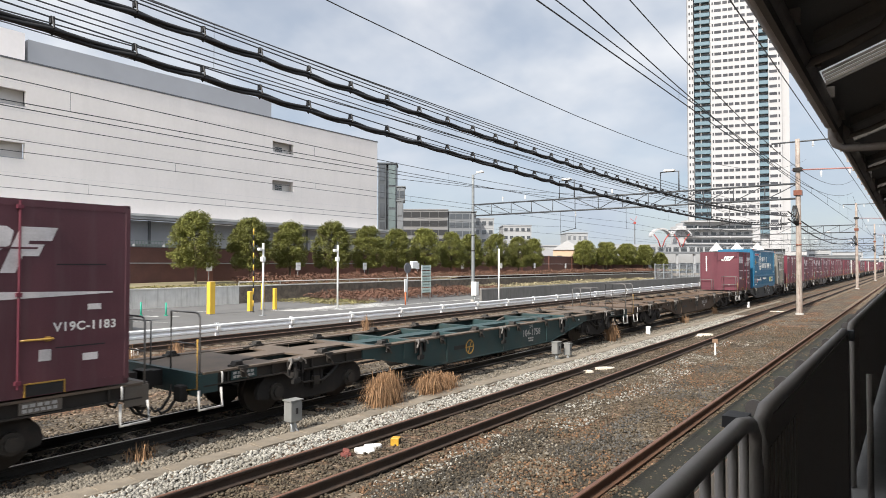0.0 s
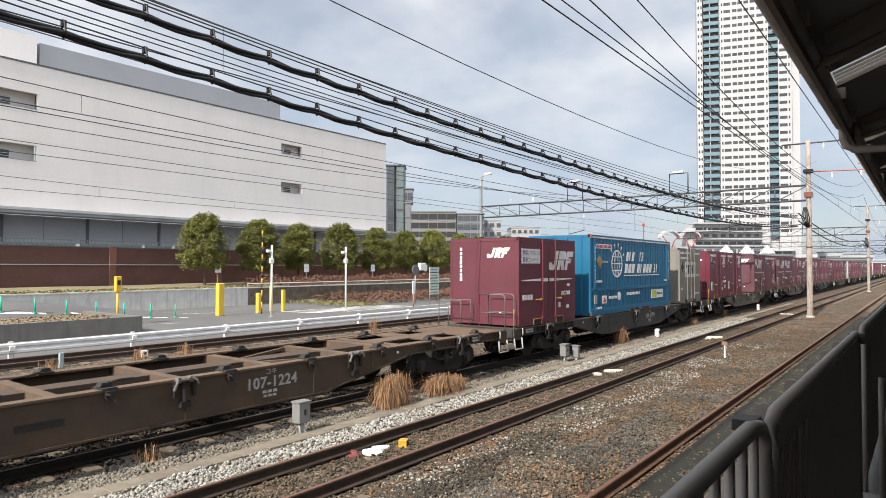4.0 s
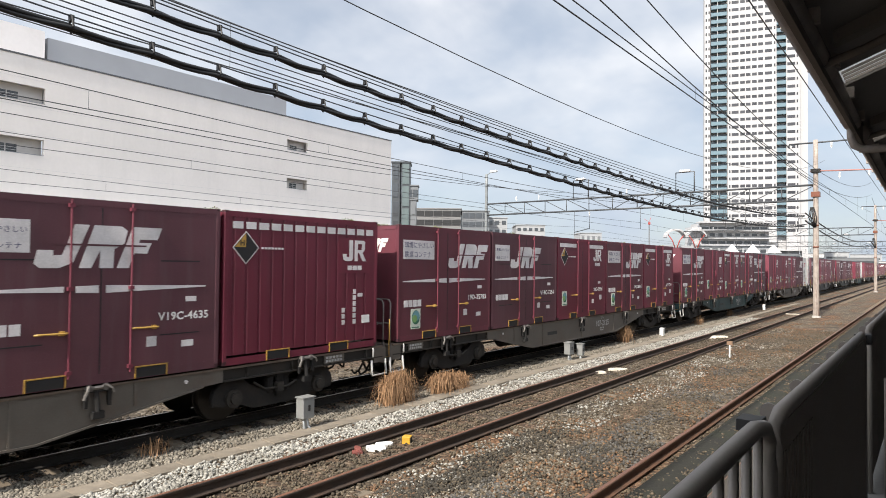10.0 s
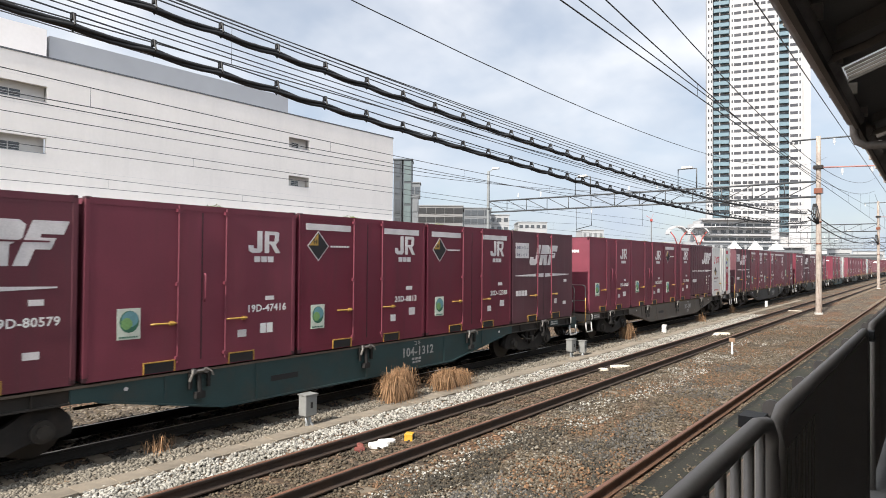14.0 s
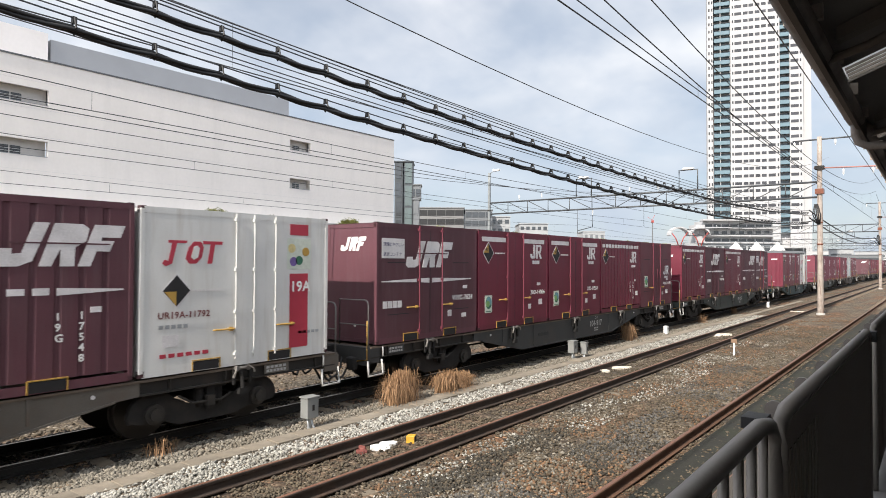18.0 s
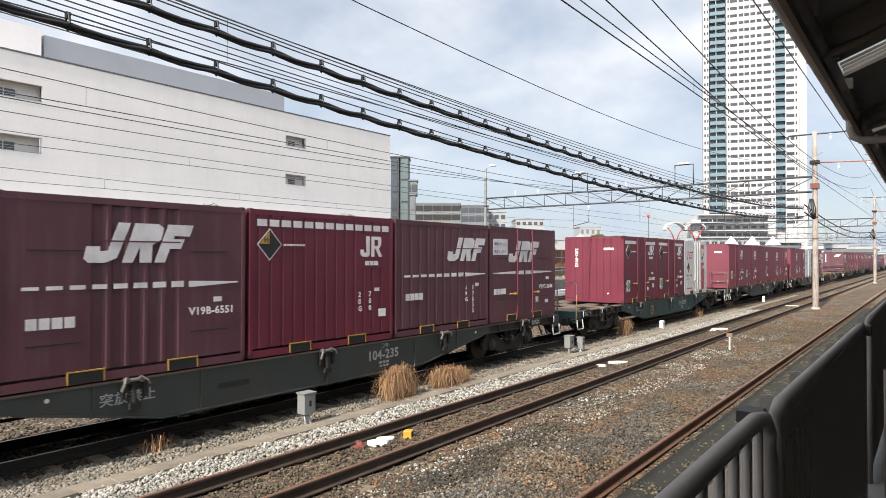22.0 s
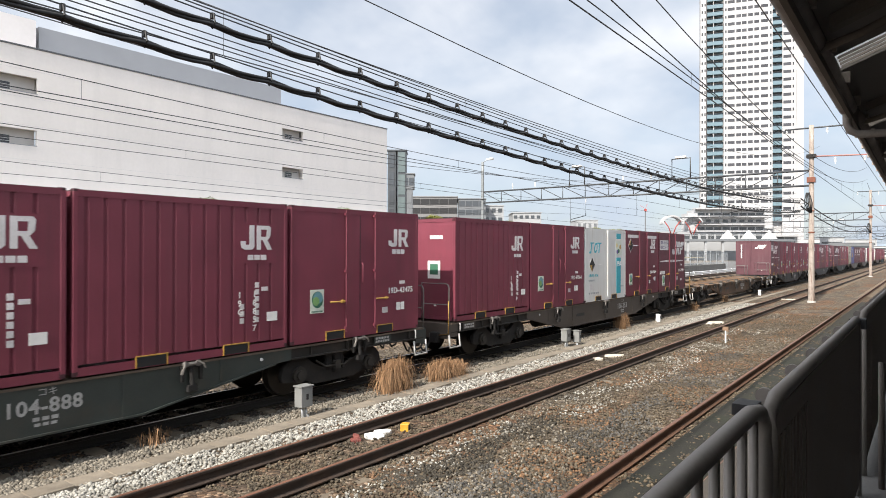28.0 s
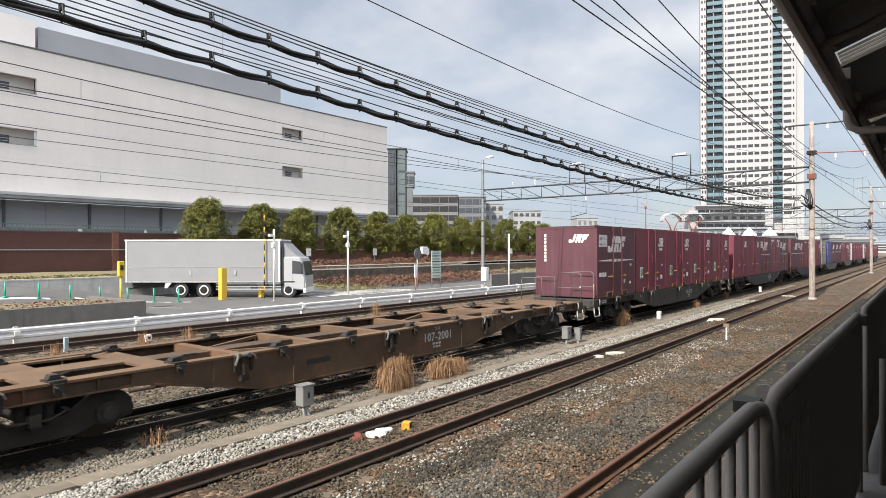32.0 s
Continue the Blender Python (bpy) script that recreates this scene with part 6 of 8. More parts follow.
def road_signs():
    ob = base("exit_sign", -30.0, 9.1, ROAD_Z)
    part_tube("post", [(0, -0.5, 0), (0, -0.5, 3.0)], 0.04, STEEL, ob)
    part_box("board", (0.03, 0.07, -1.6, 0.1, 1.05, 3.0), surface("green_sign_face", (0.01, 0.32, 0.22), 0.5), ob)
    part_box("arrow", (0.07, 0.076, -0.10, -0.02, 1.4, 2.6), WHITE, ob)
    part_box("arrow_bar", (0.07, 0.076, -1.2, -0.02, 1.95, 2.05), WHITE, ob)
    tagged(ob, "green road sign board with white arrow", "sign")
    ob = base("lane_sign", -32, 40.8, ROAD_Z)
    for y in (-0.55, 0.55):
        part_tube("post", [(0, y, 0), (0, y, 3.0)], 0.035, STEEL, ob)
    for i in range(5):
        part_box("board", (0.03, 0.06, -0.6, 0.6, 0.75 + i * 0.46, 1.12 + i * 0.46), surface("pale_green_sign", (0.42, 0.52, 0.48), 0.5), ob)
        part_box("line", (0.06, 0.064, -0.5, 0.4, 0.88 + i * 0.46, 0.98 + i * 0.46), surface("grey_print", (0.2, 0.27, 0.25), 0.6), ob)
    tagged(ob, "stacked pale green information boards on two posts", "sign")
    ob = base("marker_sign", -30.5, 36.4, ROAD_Z)
    part_tube("post", [(0, 0, 0), (0, 0, 1.0)], 0.05, surface("orange_post", (0.55, 0.14, 0.05), 0.6), ob)
    part_box("plate", (-0.03, 0.03, -0.13, 0.13, 0.95, 1.95), WHITE, ob, bevel=0.02)
    tagged(ob, "white plate on a short orange post", "sign")
    ob = base("convex_mirror", -33.0, 39.6, ROAD_Z)
    part_tube("post", [(0, 0, 0), (0, 0, 3.1)], 0.05, STEEL, ob)
    bm = bmesh.new()
    disc(bm, (0, 2.75), 0.42, 0.0, 0.08, "x", 20)
    part("mirror_disc", bm, surface("grey_mirror_back", (0.12, 0.12, 0.13), 0.4), ob)
    part_box("box", (-0.15, 0.15, 0.5, 1.2, 2.7, 3.3), WHITE, ob, bevel=0.03)
    tagged(ob, "round road mirror with white control box", "mirror")
    first = None
    for i, y in enumerate((31.0, 40.6, 49.8, 58.9, 68.2, 78.0, 88.0, 99.0)):
        m = pose(-47.5, y, 0.95)
        if first is None:
            first = base("white_signboard")
            part_tube("post", [(0, 0, 0), (0, 0, 1.3)], 0.025, STEEL, first)
            part_box("board", (0.03, 0.06, -0.28, 0.28, 1.22, 1.95), WHITE, first)
            part_box("caption", (0.06, 0.064, -0.18, 0.18, 1.65, 1.72), SILVER, first)
            tagged(first, "small white notice board on a post", "sign", "white notice boards along the wall")
            first.matrix_basis = m
        else:
            copy_thing(first, m)


road_signs()


def low_wall_right():
    ob = tagged(base("low_concrete_wall", -27, 0, 0), "low grey concrete wall between road and siding", "wall", kind="structure")
    for i in range(12):
        part_box("wall_panel", (-0.1, 0.1, 41.3 + i * 6, 47.28 + i * 6, -0.36, 0.78), DARKCONC, ob)
    part_box("rail", (-0.06, 0.06, 41.3, 113, 0.80, 0.87), CONCRETE, ob)
    fen = tagged(base("mesh_fence", -30, 0, 0), "grey steel mesh fence panels near the bridge", "fence")
    for i in range(9):
        y = 92 + i * 4
        part_box("post", (-0.05, 0.05, y - 0.05, y + 0.05, -0.36, 2.9), STEEL, fen)
        for k in range(9):
            part_box("bar", (-0.012, 0.012, y + 0.3 + k * 0.42, y + 0.35 + k * 0.42, 0.0, 2.8), STEEL, fen)
        for z in (0.1, 2.7):
            part_box("rail", (-0.02, 0.02, y + 0.05, y + 3.95, z, z + 0.08), STEEL, fen)
    pipe = tagged(base("bank_rail", -42.0, 0, 0), "thin pale rail along the retaining wall", "rail")
    part_tube("rail", [(0, 30, 1.35), (0, 140, 1.35)], 0.04, CONCRETE, pipe)
    for i in range(28):
        part_box("post", (-0.03, 0.03, 30 + i * 4, 30.07 + i * 4, 1.07, 1.36), CONCRETE, pipe)


low_wall_right()


def pallets():
    for i, (y, n) in enumerate(((15.5, 3), (24.0, 2), (29.6, 1), (32.5, 1), (35.5, 1))):
        ob = base("cage_pallet", -57.0, y, -0.10)
        bm = bmesh.new()
        for k in range(n * 9):
            box(bm, 0.0, 0.04, k * 0.3, k * 0.3 + 0.06, 3.6, 5.0)
        for z in (3.6, 4.1, 4.6, 4.95):
            box(bm, 0.0, 0.04, 0, n * 2.7, z, z + 0.06)
        part("cage", bm, surface("pale_green_cage", (0.22, 0.27, 0.25), 0.5), ob)
        part_box("load", (-1.0, -0.1, 0.1, n * 2.7, -0.5, 4.7), surface("grey_load", (0.22, 0.23, 0.24), 0.7, vary=0.3, grain=2), ob)
        tagged(ob, "stacked pale steel cage pallets behind the wall", "pallet", "cage pallets in the yard")


pallets()


# ---- the lorry ----
def lorry():
    ob = base("box_lorry")
    L = 10.1
    silver = surface("aluminium_body_panel", (0.245, 0.25, 0.26), 0.5, metal=0.0, vary=0.06, grain=1.2, bump=0.02)
    part_box("cargo_body", (-1.22, 1.22, 0, L, 1.0, 3.65), silver, ob, bevel=0.03)
    part_box("roof_rail", (-1.25, 1.25, -0.02, L + 0.02, 3.65, 3.74), WHITE, ob)
    part_box("wing_joint", (1.22, 1.235, 0.05, L - 0.05, 1.95, 1.99), STEEL, ob)
    part_box("lower_rail", (1.22, 1.24, 0, L, 0.98, 1.06), STEEL, ob)
    for y in (0.05, L - 0.12):
        part_box("body_post", (1.22, 1.25, y, y + 0.08, 1.0, 3.65), WHITE, ob)
    for i in range(2):
        part_box("latch", (1.23, 1.26, 4.2 + i * 2.9, 4.35 + i * 2.9, 1.45, 1.75), STEEL, ob)
    for i in range(15):
        part_box("marker_lamp", (1.24, 1.27, 0.4 + i * 0.66, 0.46 + i * 0.66, 0.98, 1.04), surface("amber_lens", (0.5, 0.2, 0.02), 0.3), ob)
    bm = bmesh.new()
    prism(bm, [(L + 0.15, 0.55), (L + 1.56, 0.45), (L + 1.58, 1.25), (L + 1.36, 2.35), (L + 1.21, 2.62), (L + 0.15, 2.62)], -1.15, 1.15, "x")
    cab = part("cab", bm, surface("lorry_cab_paint", (0.38, 0.39, 0.40), 0.35, vary=0.05, bump=0.01), ob, bevel=0.09)
    bm = bmesh.new()
    prism(bm, [(L + 0.15, 2.62), (L + 1.05, 2.62), (L + 0.16, 3.5), (L + 0.15, 3.5)], -1.0, 1.0, "x")
    part("wind_deflector", bm, silver, ob)
    bm = bmesh.new()
    prism(bm, [(L + 0.74, 1.55), (L + 1.42, 1.5), (L + 1.29, 2.3), (L + 0.74, 2.38)], 1.15, 1.162, "x")
    part("side_window", bm, WINDARK, cab)
    bm = bmesh.new()
    prism(bm, [(L + 1.55, 1.42), (L + 1.40, 2.30), (L + 1.42, 2.32), (L + 1.57, 1.42)], -1.0, 1.0, "x")
    part("windscreen", bm, WINDARK, cab)
    part_box("mirror", (1.2, 1.32, L + 1.33, L + 1.42, 1.6, 2.2), BLACK, cab)
    part_box("headlamp", (0.7, 1.1, L + 1.55, L + 1.59, 0.7, 0.9), surface("clear_lens", (0.6, 0.6, 0.58), 0.2), cab)
    part_box("bumper", (-1.15, 1.15, L + 1.44, L + 1.61, 0.3, 0.62), WHITE, cab, bevel=0.03)
    part_box("cab_gap", (-1.1, 1.1, L, L + 0.15, 0.9, 3.3), BLACK, ob)
    part_box("door_seam", (1.15, 1.156, L + 0.73, L + 0.74, 0.95, 2.4), BLACK, cab)
    part_box("wheel_arch", (1.0, 1.17, L + 0.1, L + 0.90, 0.98, 1.06), BLACK, cab, bevel=0.01)
    part_box("chassis", (-0.5, 0.5, 0.1, L + 1.25, 0.62, 1.0), BLACK, ob)
    part_box("rear_bumper", (-1.1, 1.1, 0.0, 0.12, 0.5, 0.62), STEEL, ob)
    for z in (0.5, 0.68, 0.86):
        part_box("side_guard", (1.12, 1.16, 5.9, 10.1, z, z + 0.08), STEEL, ob)
    bm = bmesh.new()
    prism(bm, [(2.6, 0.95), (2.85, 1.0), (3.05, 1.0), (2.7, 0.62), (2.55, 0.62)], 1.1, 1.18, "x")
    part("mud_flap", bm, WHITE, ob)
    for y in (3.6, 5.1, L + 0.48):
        for s in (-1, 1):
            bm = bmesh.new()
            x0, x1 = sorted((s * 0.82, s * 1.14))
            disc(bm, (y, 0.49), 0.49, x0, x1, "x", 26)
            tyre = part("wheel", bm, RUBBER, ob, bevel=0.0)
            bm = bmesh.new()
            x0, x1 = sorted((s * 1.11, s * 1.15))
            disc(bm, (y, 0.49), 0.31, x0, x1, "x", 20)
            part("rim", bm, GUARD, tyre)
            bm = bmesh.new()
            x0, x1 = sorted((s * 1.14, s * 1.158))
            disc(bm, (y, 0.49), 0.24, x0, x1, "x", 18)
            part("wheel_disc", bm, UNDER, tyre)
            bm = bmesh.new()
            x0, x1 = sorted((s * 1.14, s * 1.19))
            disc(bm, (y, 0.49), 0.12, x0, x1, "x", 12)
            part("hub", bm, UNDER, tyre)
    return tagged(ob, "silver and white wing-body box lorry driving on the road", "lorry")


LORRY = lorry()

# ---- masts, gantries and wires ----
def mast(x, y, h, z0=-0.36, r=0.17, material=None, name="catenary_mast", label="pale reddish round concrete catenary mast"):
    ob = base(name, x, y, z0)
    bm = bmesh.new()
    n = 14
    for i in range(10):
        a, b = h * i / 10, h * (i + 1) / 10
        ra, rb = r * (1 - 0.28 * i / 10), r * (1 - 0.28 * (i + 1) / 10)
        lo = [bm.verts.new((ra * math.cos(k * math.tau / n), ra * math.sin(k * math.tau / n), a)) for k in range(n)]
        hi = [bm.verts.new((rb * math.cos(k * math.tau / n), rb * math.sin(k * math.tau / n), b)) for k in range(n)]
        for k in range(n):
            bm.faces.new((lo[k], lo[(k + 1) % n], hi[(k + 1) % n], hi[k]))
        if i == 9:
            bm.faces.new(hi)
    bmesh.ops.remove_doubles(bm, verts=bm.verts, dist=0.001)
    part("shaft", bm, material or GREYPOST, ob, smooth=True)
    part_tube("footing", [(0, 0, -0.05), (0, 0, 0.25)], r * 1.35, CONCRETE, ob, sides=14)
    for z in (h * 0.40, h * 0.52, h * 0.7):
        part_tube("band", [(0, 0, z), (0, 0, z + 0.08)], r * 0.98, INSUL if r > 0.16 else UNDER, ob, sides=14)
    return tagged(ob, label, "mast", "catenary masts")


def insulator(parent, p, d=(0, 0, -1), n=4):
    bm = bmesh.new()
    p, d = Vector(p), Vector(d)
    for i in range(n):
        c = p + d * (0.07 * i)
        tube(bm, [c, c + d * 0.03], 0.065, 8)
    tube(bm, [p - d * 0.05, p + d * (0.07 * n + 0.05)], 0.02, 6)
    return part("insulator", bm, WHITE, parent)


def gantry(y, x0, x1, detail=True):
    right = mast(x1, y, 10.65)
    ob = base("gantry_beam", 0, y, 0)
    lo, hi = 6.72, 7.62
    part_tube("upper_chord", [(x0, 0, hi), (x1, 0, hi)], 0.065, STEEL_DARK, ob, sides=6)
    part_tube("lower_chord", [(x0, 0, lo), (x1, 0, lo)], 0.065, STEEL_DARK, ob, sides=6)
    n = 13
    step = (x1 - x0) / n
    for i in range(n + 1):
        part_tube("strut", [(x0 + i * step, 0, lo), (x0 + i * step, 0, hi)], 0.03, STEEL_DARK, ob, sides=5)
    for i in range(n):
        a, b = (hi, lo) if i < n // 2 else (lo, hi)
        part_tube("diagonal", [(x0 + i * step, 0, a), (x0 + (i + 1) * step, 0, b)], 0.028, STEEL_DARK, ob, sides=5)
    # frames for the hangers above the beam
    for x in (-13.0, -20.5):
        part_tube("portal", [(x - 0.6, 0, hi), (x - 0.6, 0, hi + 1.35), (x + 0.6, 0, hi + 1.35), (x + 0.6, 0, hi)], 0.045, STEEL_DARK, ob, sides=6)
        part_box("lamp_head", (x - 0.35, x + 0.35, -0.2, 0.2, hi + 1.36, hi + 1.5), WHITE, ob, bevel=0.03)
    for x in (TRAIN_X, MAIN_X, BACK_X):
        part_tube("drop_arm", [(x + 1.2, 0, lo), (x + 1.2, 0, 5.4), (x, 0, 5.15)], 0.03, STEEL_DARK, ob, sides=6)
        insulator(ob, (x + 1.2, 0, lo - 0.1))
    for x, z in ((-10.6, 5.5), (-13.0, 6.6), (TRAIN_X, 5.13), (BACK_X, 4.97), (-16.0, 5.27), (-8.2, 6.3)):
        part_tube("hanger", [(x, 0, lo), (x, 0, z)], 0.015, STEEL_DARK, ob, sides=5)
    for x in (-26, -24, -17, -15):
        insulator(ob, (x, 0, hi + 0.45))
    tagged(ob, "grey steel lattice beam spanning the tracks", "gantry", "gantry beams")
    # cross arms on the near mast
    arm = base("cross_arms", x1, y, 0)
    part_tube("cross_arm", [(-1.4, 0, 10.15), (2.6, 0, 10.1)], 0.05, STEEL_DARK, arm, sides=6)
    part_tube("cross_arm", [(-0.3, 0, 8.45), (3.75, 0, 8.27)], 0.045, REDBEAM, arm, sides=6)
    part_box("clamp", (-0.24, 0.24, -0.24, 0.24, 8.35, 8.55), UNDER, arm)
    part_box("clamp", (-0.22, 0.22, -0.22, 0.22, 6.9, 7.2), INSUL, arm)
    for x in (-1.3, 0.8, 2.4):
        insulator(arm, (x, 0, 10.05))
    for x in (1.2, 2.62, 3.6):
        insulator(arm, (x, 0, 8.25))
    for k in range(5):
        part_tube("cable_loop", [(-0.25 + 0.04 * k, -0.1, 6.3), (-0.35 + 0.1 * k, -0.2, 5.7), (-0.1 + 0.03 * k, -0.15, 5.1)], 0.03, RUBBER, arm, sides=5)
    tagged(arm, "steel cross arms with white insulators and cable loops", "bracket", "mast cross arms")
    return ob


STEEL_DARK = surface("dull_grey_steel", (0.07, 0.075, 0.08), 0.55, metal=0.3, vary=0.2, grain=4, bump=0.04)
mast(-28.85, 43, 10.45, r=0.15, material=surface("dull_galvanised_mast", (0.20, 0.215, 0.22), 0.6, metal=0.2, vary=0.2, grain=3, bump=0.04), name="steel_mast", label="grey steel tube mast with a lamp")
gantry(43.0, -28.85, -5.45)
gantry(92.0, -28.0, -5.45)
gantry(142.0, -28.0, -5.6)
gantry(195.0, -26.0, -5.7)
lamp = base("mast_lamp", -28.85, 43, 10.0)
part_tube("arm", [(0, 0, 0), (0.5, 0, 0.25)], 0.03, STEEL, lamp)
part_box("lamp_head", (0.4, 1.0, -0.14, 0.14, 0.18, 0.34), WHITE, lamp, bevel=0.03)
tagged(lamp, "small white lamp head on the mast", "lamp")
box1 = base("mast_switch_box", -28.4, 42.6, -0.36)
part_box("cabinet", (-0.25, 0.25, -0.2, 0.2, 0.6, 1.7), WHITE, box1, bevel=0.02)
part_tube("leg", [(0, 0, 0), (0, 0, 0.6)], 0.05, STEEL, box1)
tagged(box1, "white switch cabinet at the steel mast", "cabinet")


def sag(y, low, centre, c):
    return low + c * (y - centre) ** 2


def wire(name, x, zf, y0, y1, r, label, material=None, step=2.0, parent=None, dx=0.0):
    n = max(2, int((y1 - y0) / step))
    pts = [(x + dx * i / n, y0 + (y1 - y0) * i / n, zf(y0 + (y1 - y0) * i / n)) for i in range(n + 1)]
    ob = part_tube(name, pts, r, material or WIRE, parent, "", 5)
    if parent is None:
        tagged(ob, label, "wire", "overhead wires")
    return ob


SPANS = [(-9.0, 43.0), (43.0, 92.0), (92.0, 142.0), (142.0, 195.0)]


def bundled_cable(title, x, low, centre, c):
    """A thick twisted cable tied to a carrier wire by clips."""
    ob = base("feeder_cable", x, 0, 0)
    for k in range(3):
        pts = []
        y = -9.0
        while y <= 43.0:
            a = y * 2.6 + k * math.tau / 3
            droop = 0.022 * abs(math.sin(math.pi * (y - 0.9) / 0.73))
            pts.append((0.020 * math.cos(a), y, sag(y, low, centre, c) + 0.020 * math.sin(a) - droop))
            y += 0.1825 if y < 20 else 0.8
        bm = bmesh.new()
        tube(bm, pts, 0.021, 6)
        part("cable_strand", bm, RUBBER, ob, smooth=True)
    wire("carrier_wire", 0.0, lambda y: sag(y, low, centre, c) + 0.10, -9, 43, 0.008, "", parent=ob)

    def clip_mesh():
        bm = bmesh.new()
        tube(bm, [(-0.02, 0, 0.10), (-0.048, 0, 0.0), (0.0, 0, -0.05), (0.048, 0, 0.0), (0.02, 0, 0.10)], 0.010, 6)
        box(bm, -0.02, 0.02, -0.018, 0.018, 0.05, 0.11)
        return mesh_of(bm, "clip", RUBBER)
    me = once("cable_clip", clip_mesh)
    y = 0.9
    while y < 43:
        shared("clip", me, ob, Matrix.Translation((0, y, sag(y, low, centre, c))))
        y += 0.73
    for a, b in SPANS[1:]:
        m = (a + b) / 2
        wire("far_cable", 0.0, lambda y, m=m: sag(y, low + 0.35, m, c * 0.9), a, b, 0.04, "", material=RUBBER, parent=ob, step=4)
    return tagged(ob, "thick black twisted feeder cable clipped to a carrier wire", "cable", "feeder cables")


bundled_cable("lower", -6.0, 4.417, 19.25, 0.00139)
bundled_cable("upper", -6.0, 4.927, 17.61, 0.00128)


def catenary(x, contact, low, centre, c, extra=()):
    ob = base("catenary", x, 0, 0)
    for a, b in SPANS:
        m = centre if a < 0 else (a + b) / 2
        f = (lambda y, m=m: sag(y, low, m, c))
        wire("carrier_wire", 0.0, f, a, b, 0.008, "", parent=ob)
        wire("contact_wire", 0.0, lambda y: contact, a, b, 0.008, "", parent=ob, step=10)
        y = a + 3.4
        while y < b and b < 100:
            part_tube("dropper", [(0, y, contact), (0, y, f(y))], 0.003, WIRE, ob, sides=4)
            y += 5.0
    return tagged(ob, "overhead contact wire hung from a carrier wire", "wire", "overhead wires")


catenary(PLAT_X, 5.16, 5.20, 17, 0.0025)
catenary(MAIN_X, 5.10, 5.45, 17, 0.0012)
catenary(TRAIN_X, 5.13, 5.318, 13.9, 0.00128)
catenary(BACK_X, 4.97, 5.178, 20.7, 0.00075)
catenary(-16.0, 5.27, 5.461, 18.3, 0.00041)
wire("signal_wire", -5.0, lambda y: sag(y, 5.527, 9.25, 0.00307), -9, 43, 0.007, "thin dark overhead wire")
wire("signal_wire", PLAT_X, lambda y: sag(y, 5.60, 18, 0.0032), -9, 43, 0.008, "thin dark overhead wire")
wire("signal_wire", PLAT_X - 0.05, lambda y: sag(y, 5.31, 12, 0.0006), -9, 43, 0.007, "thin dark overhead wire")
wire("signal_wire", -6.0, lambda y: sag(y, 5.111, 16.71, 0.00121), -9, 43, 0.008, "thin dark overhead wire")
wire("signal_wire", -6.3, lambda y: sag(y, 5.365, 13.92, 0.00111), -9, 43, 0.008, "thin dark overhead wire")
wire("signal_wire", -8.2, lambda y: sag(y, 5.3, 15, 0.0013), -9, 43, 0.008, "thin dark overhead wire")
wire("signal_wire", -10.6, lambda y: sag(y, 5.05, 8.1, 0.00124), -9, 43, 0.008, "thin dark overhead wire")
wire("signal_wire", -13.0, lambda y: sag(y, 5.337, 7.06, 0.00182), -9, 43, 0.008, "thin dark overhead wire")
wire("signal_wire", -6.68, lambda y: sag(y, 5.052, 16.64, 0.00115), -9, 43, 0.008, "thin dark overhead wire")
wire("signal_wire", -6.9, lambda y: sag(y, 5.25, 15.74, 0.00108), -9, 43, 0.008, "thin dark overhead wire")
wire("signal_wire", -7.2, lambda y: sag(y, 5.167, 18.67, 0.00098), -9, 43, 0.008, "thin dark overhead wire")
wire("signal_wire", -2.83, lambda y: 8.0 - 0.0005 * y, -9, 195, 0.014, "dark overhead feeder wire", step=20)
wire("signal_wire", -1.85, lambda y: 8.0 - 0.0005 * y, -9, 195, 0.014, "dark overhead feeder wire", step=20)


# ---- platform, fence and canopy ----
DARKEDGE = surface("dark_brown_edge_stone", (0.055, 0.048, 0.040), 0.9, vary=0.3, grain=4, bump=0.15)
PAVING = surface("dark_platform_asphalt", (0.13, 0.127, 0.122), 0.85, vary=0.2, grain=2, fine=40, bump=0.15)
FENCE = surface("grey_painted_tube", (0.185, 0.165, 0.148), 0.5, vary=0.12, grain=4, bump=0.03)
PANEL = surface("dark_brown_grey_panel", (0.17, 0.142, 0.12), 0.6, vary=0.15, grain=2, bump=0.03)
SOFFIT = surface("dark_brown_steel", (0.13, 0.112, 0.098), 0.7, vary=0.2, grain=1.5, bump=0.05)
GUTTER = surface("weathered_gutter", (0.30, 0.26, 0.23), 0.65, vary=0.2, grain=3, bump=0.05, stain=(0.07, 0.06, 0.05), stain_amount=0.6, stain_scale=2)
CORRUGATED = surface("grey_corrugated_roof", (0.17, 0.155, 0.142), 0.7, vary=0.15, grain=1.5, bump=0.05)


def clear_sheet():
    m = bpy.data.materials.new("translucent_corrugated_sheet")
    m.use_nodes = True
    n, l = m.node_tree.nodes, m.node_tree.links
    out = n["Material Output"]
    t = n.new("ShaderNodeBsdfTranslucent"); t.inputs[0].default_value = (0.60, 0.62, 0.62, 1)
    d = n.new("ShaderNodeBsdfDiffuse"); d.inputs[0].default_value = (0.6, 0.6, 0.6, 1)
    mix = n.new("ShaderNodeMixShader"); mix.inputs[0].default_value = 0.25
    l.new(t.outputs[0], mix.inputs[1]); l.new(d.outputs[0], mix.inputs[2]); l.new(mix.outputs[0], out.inputs[0])
    return m


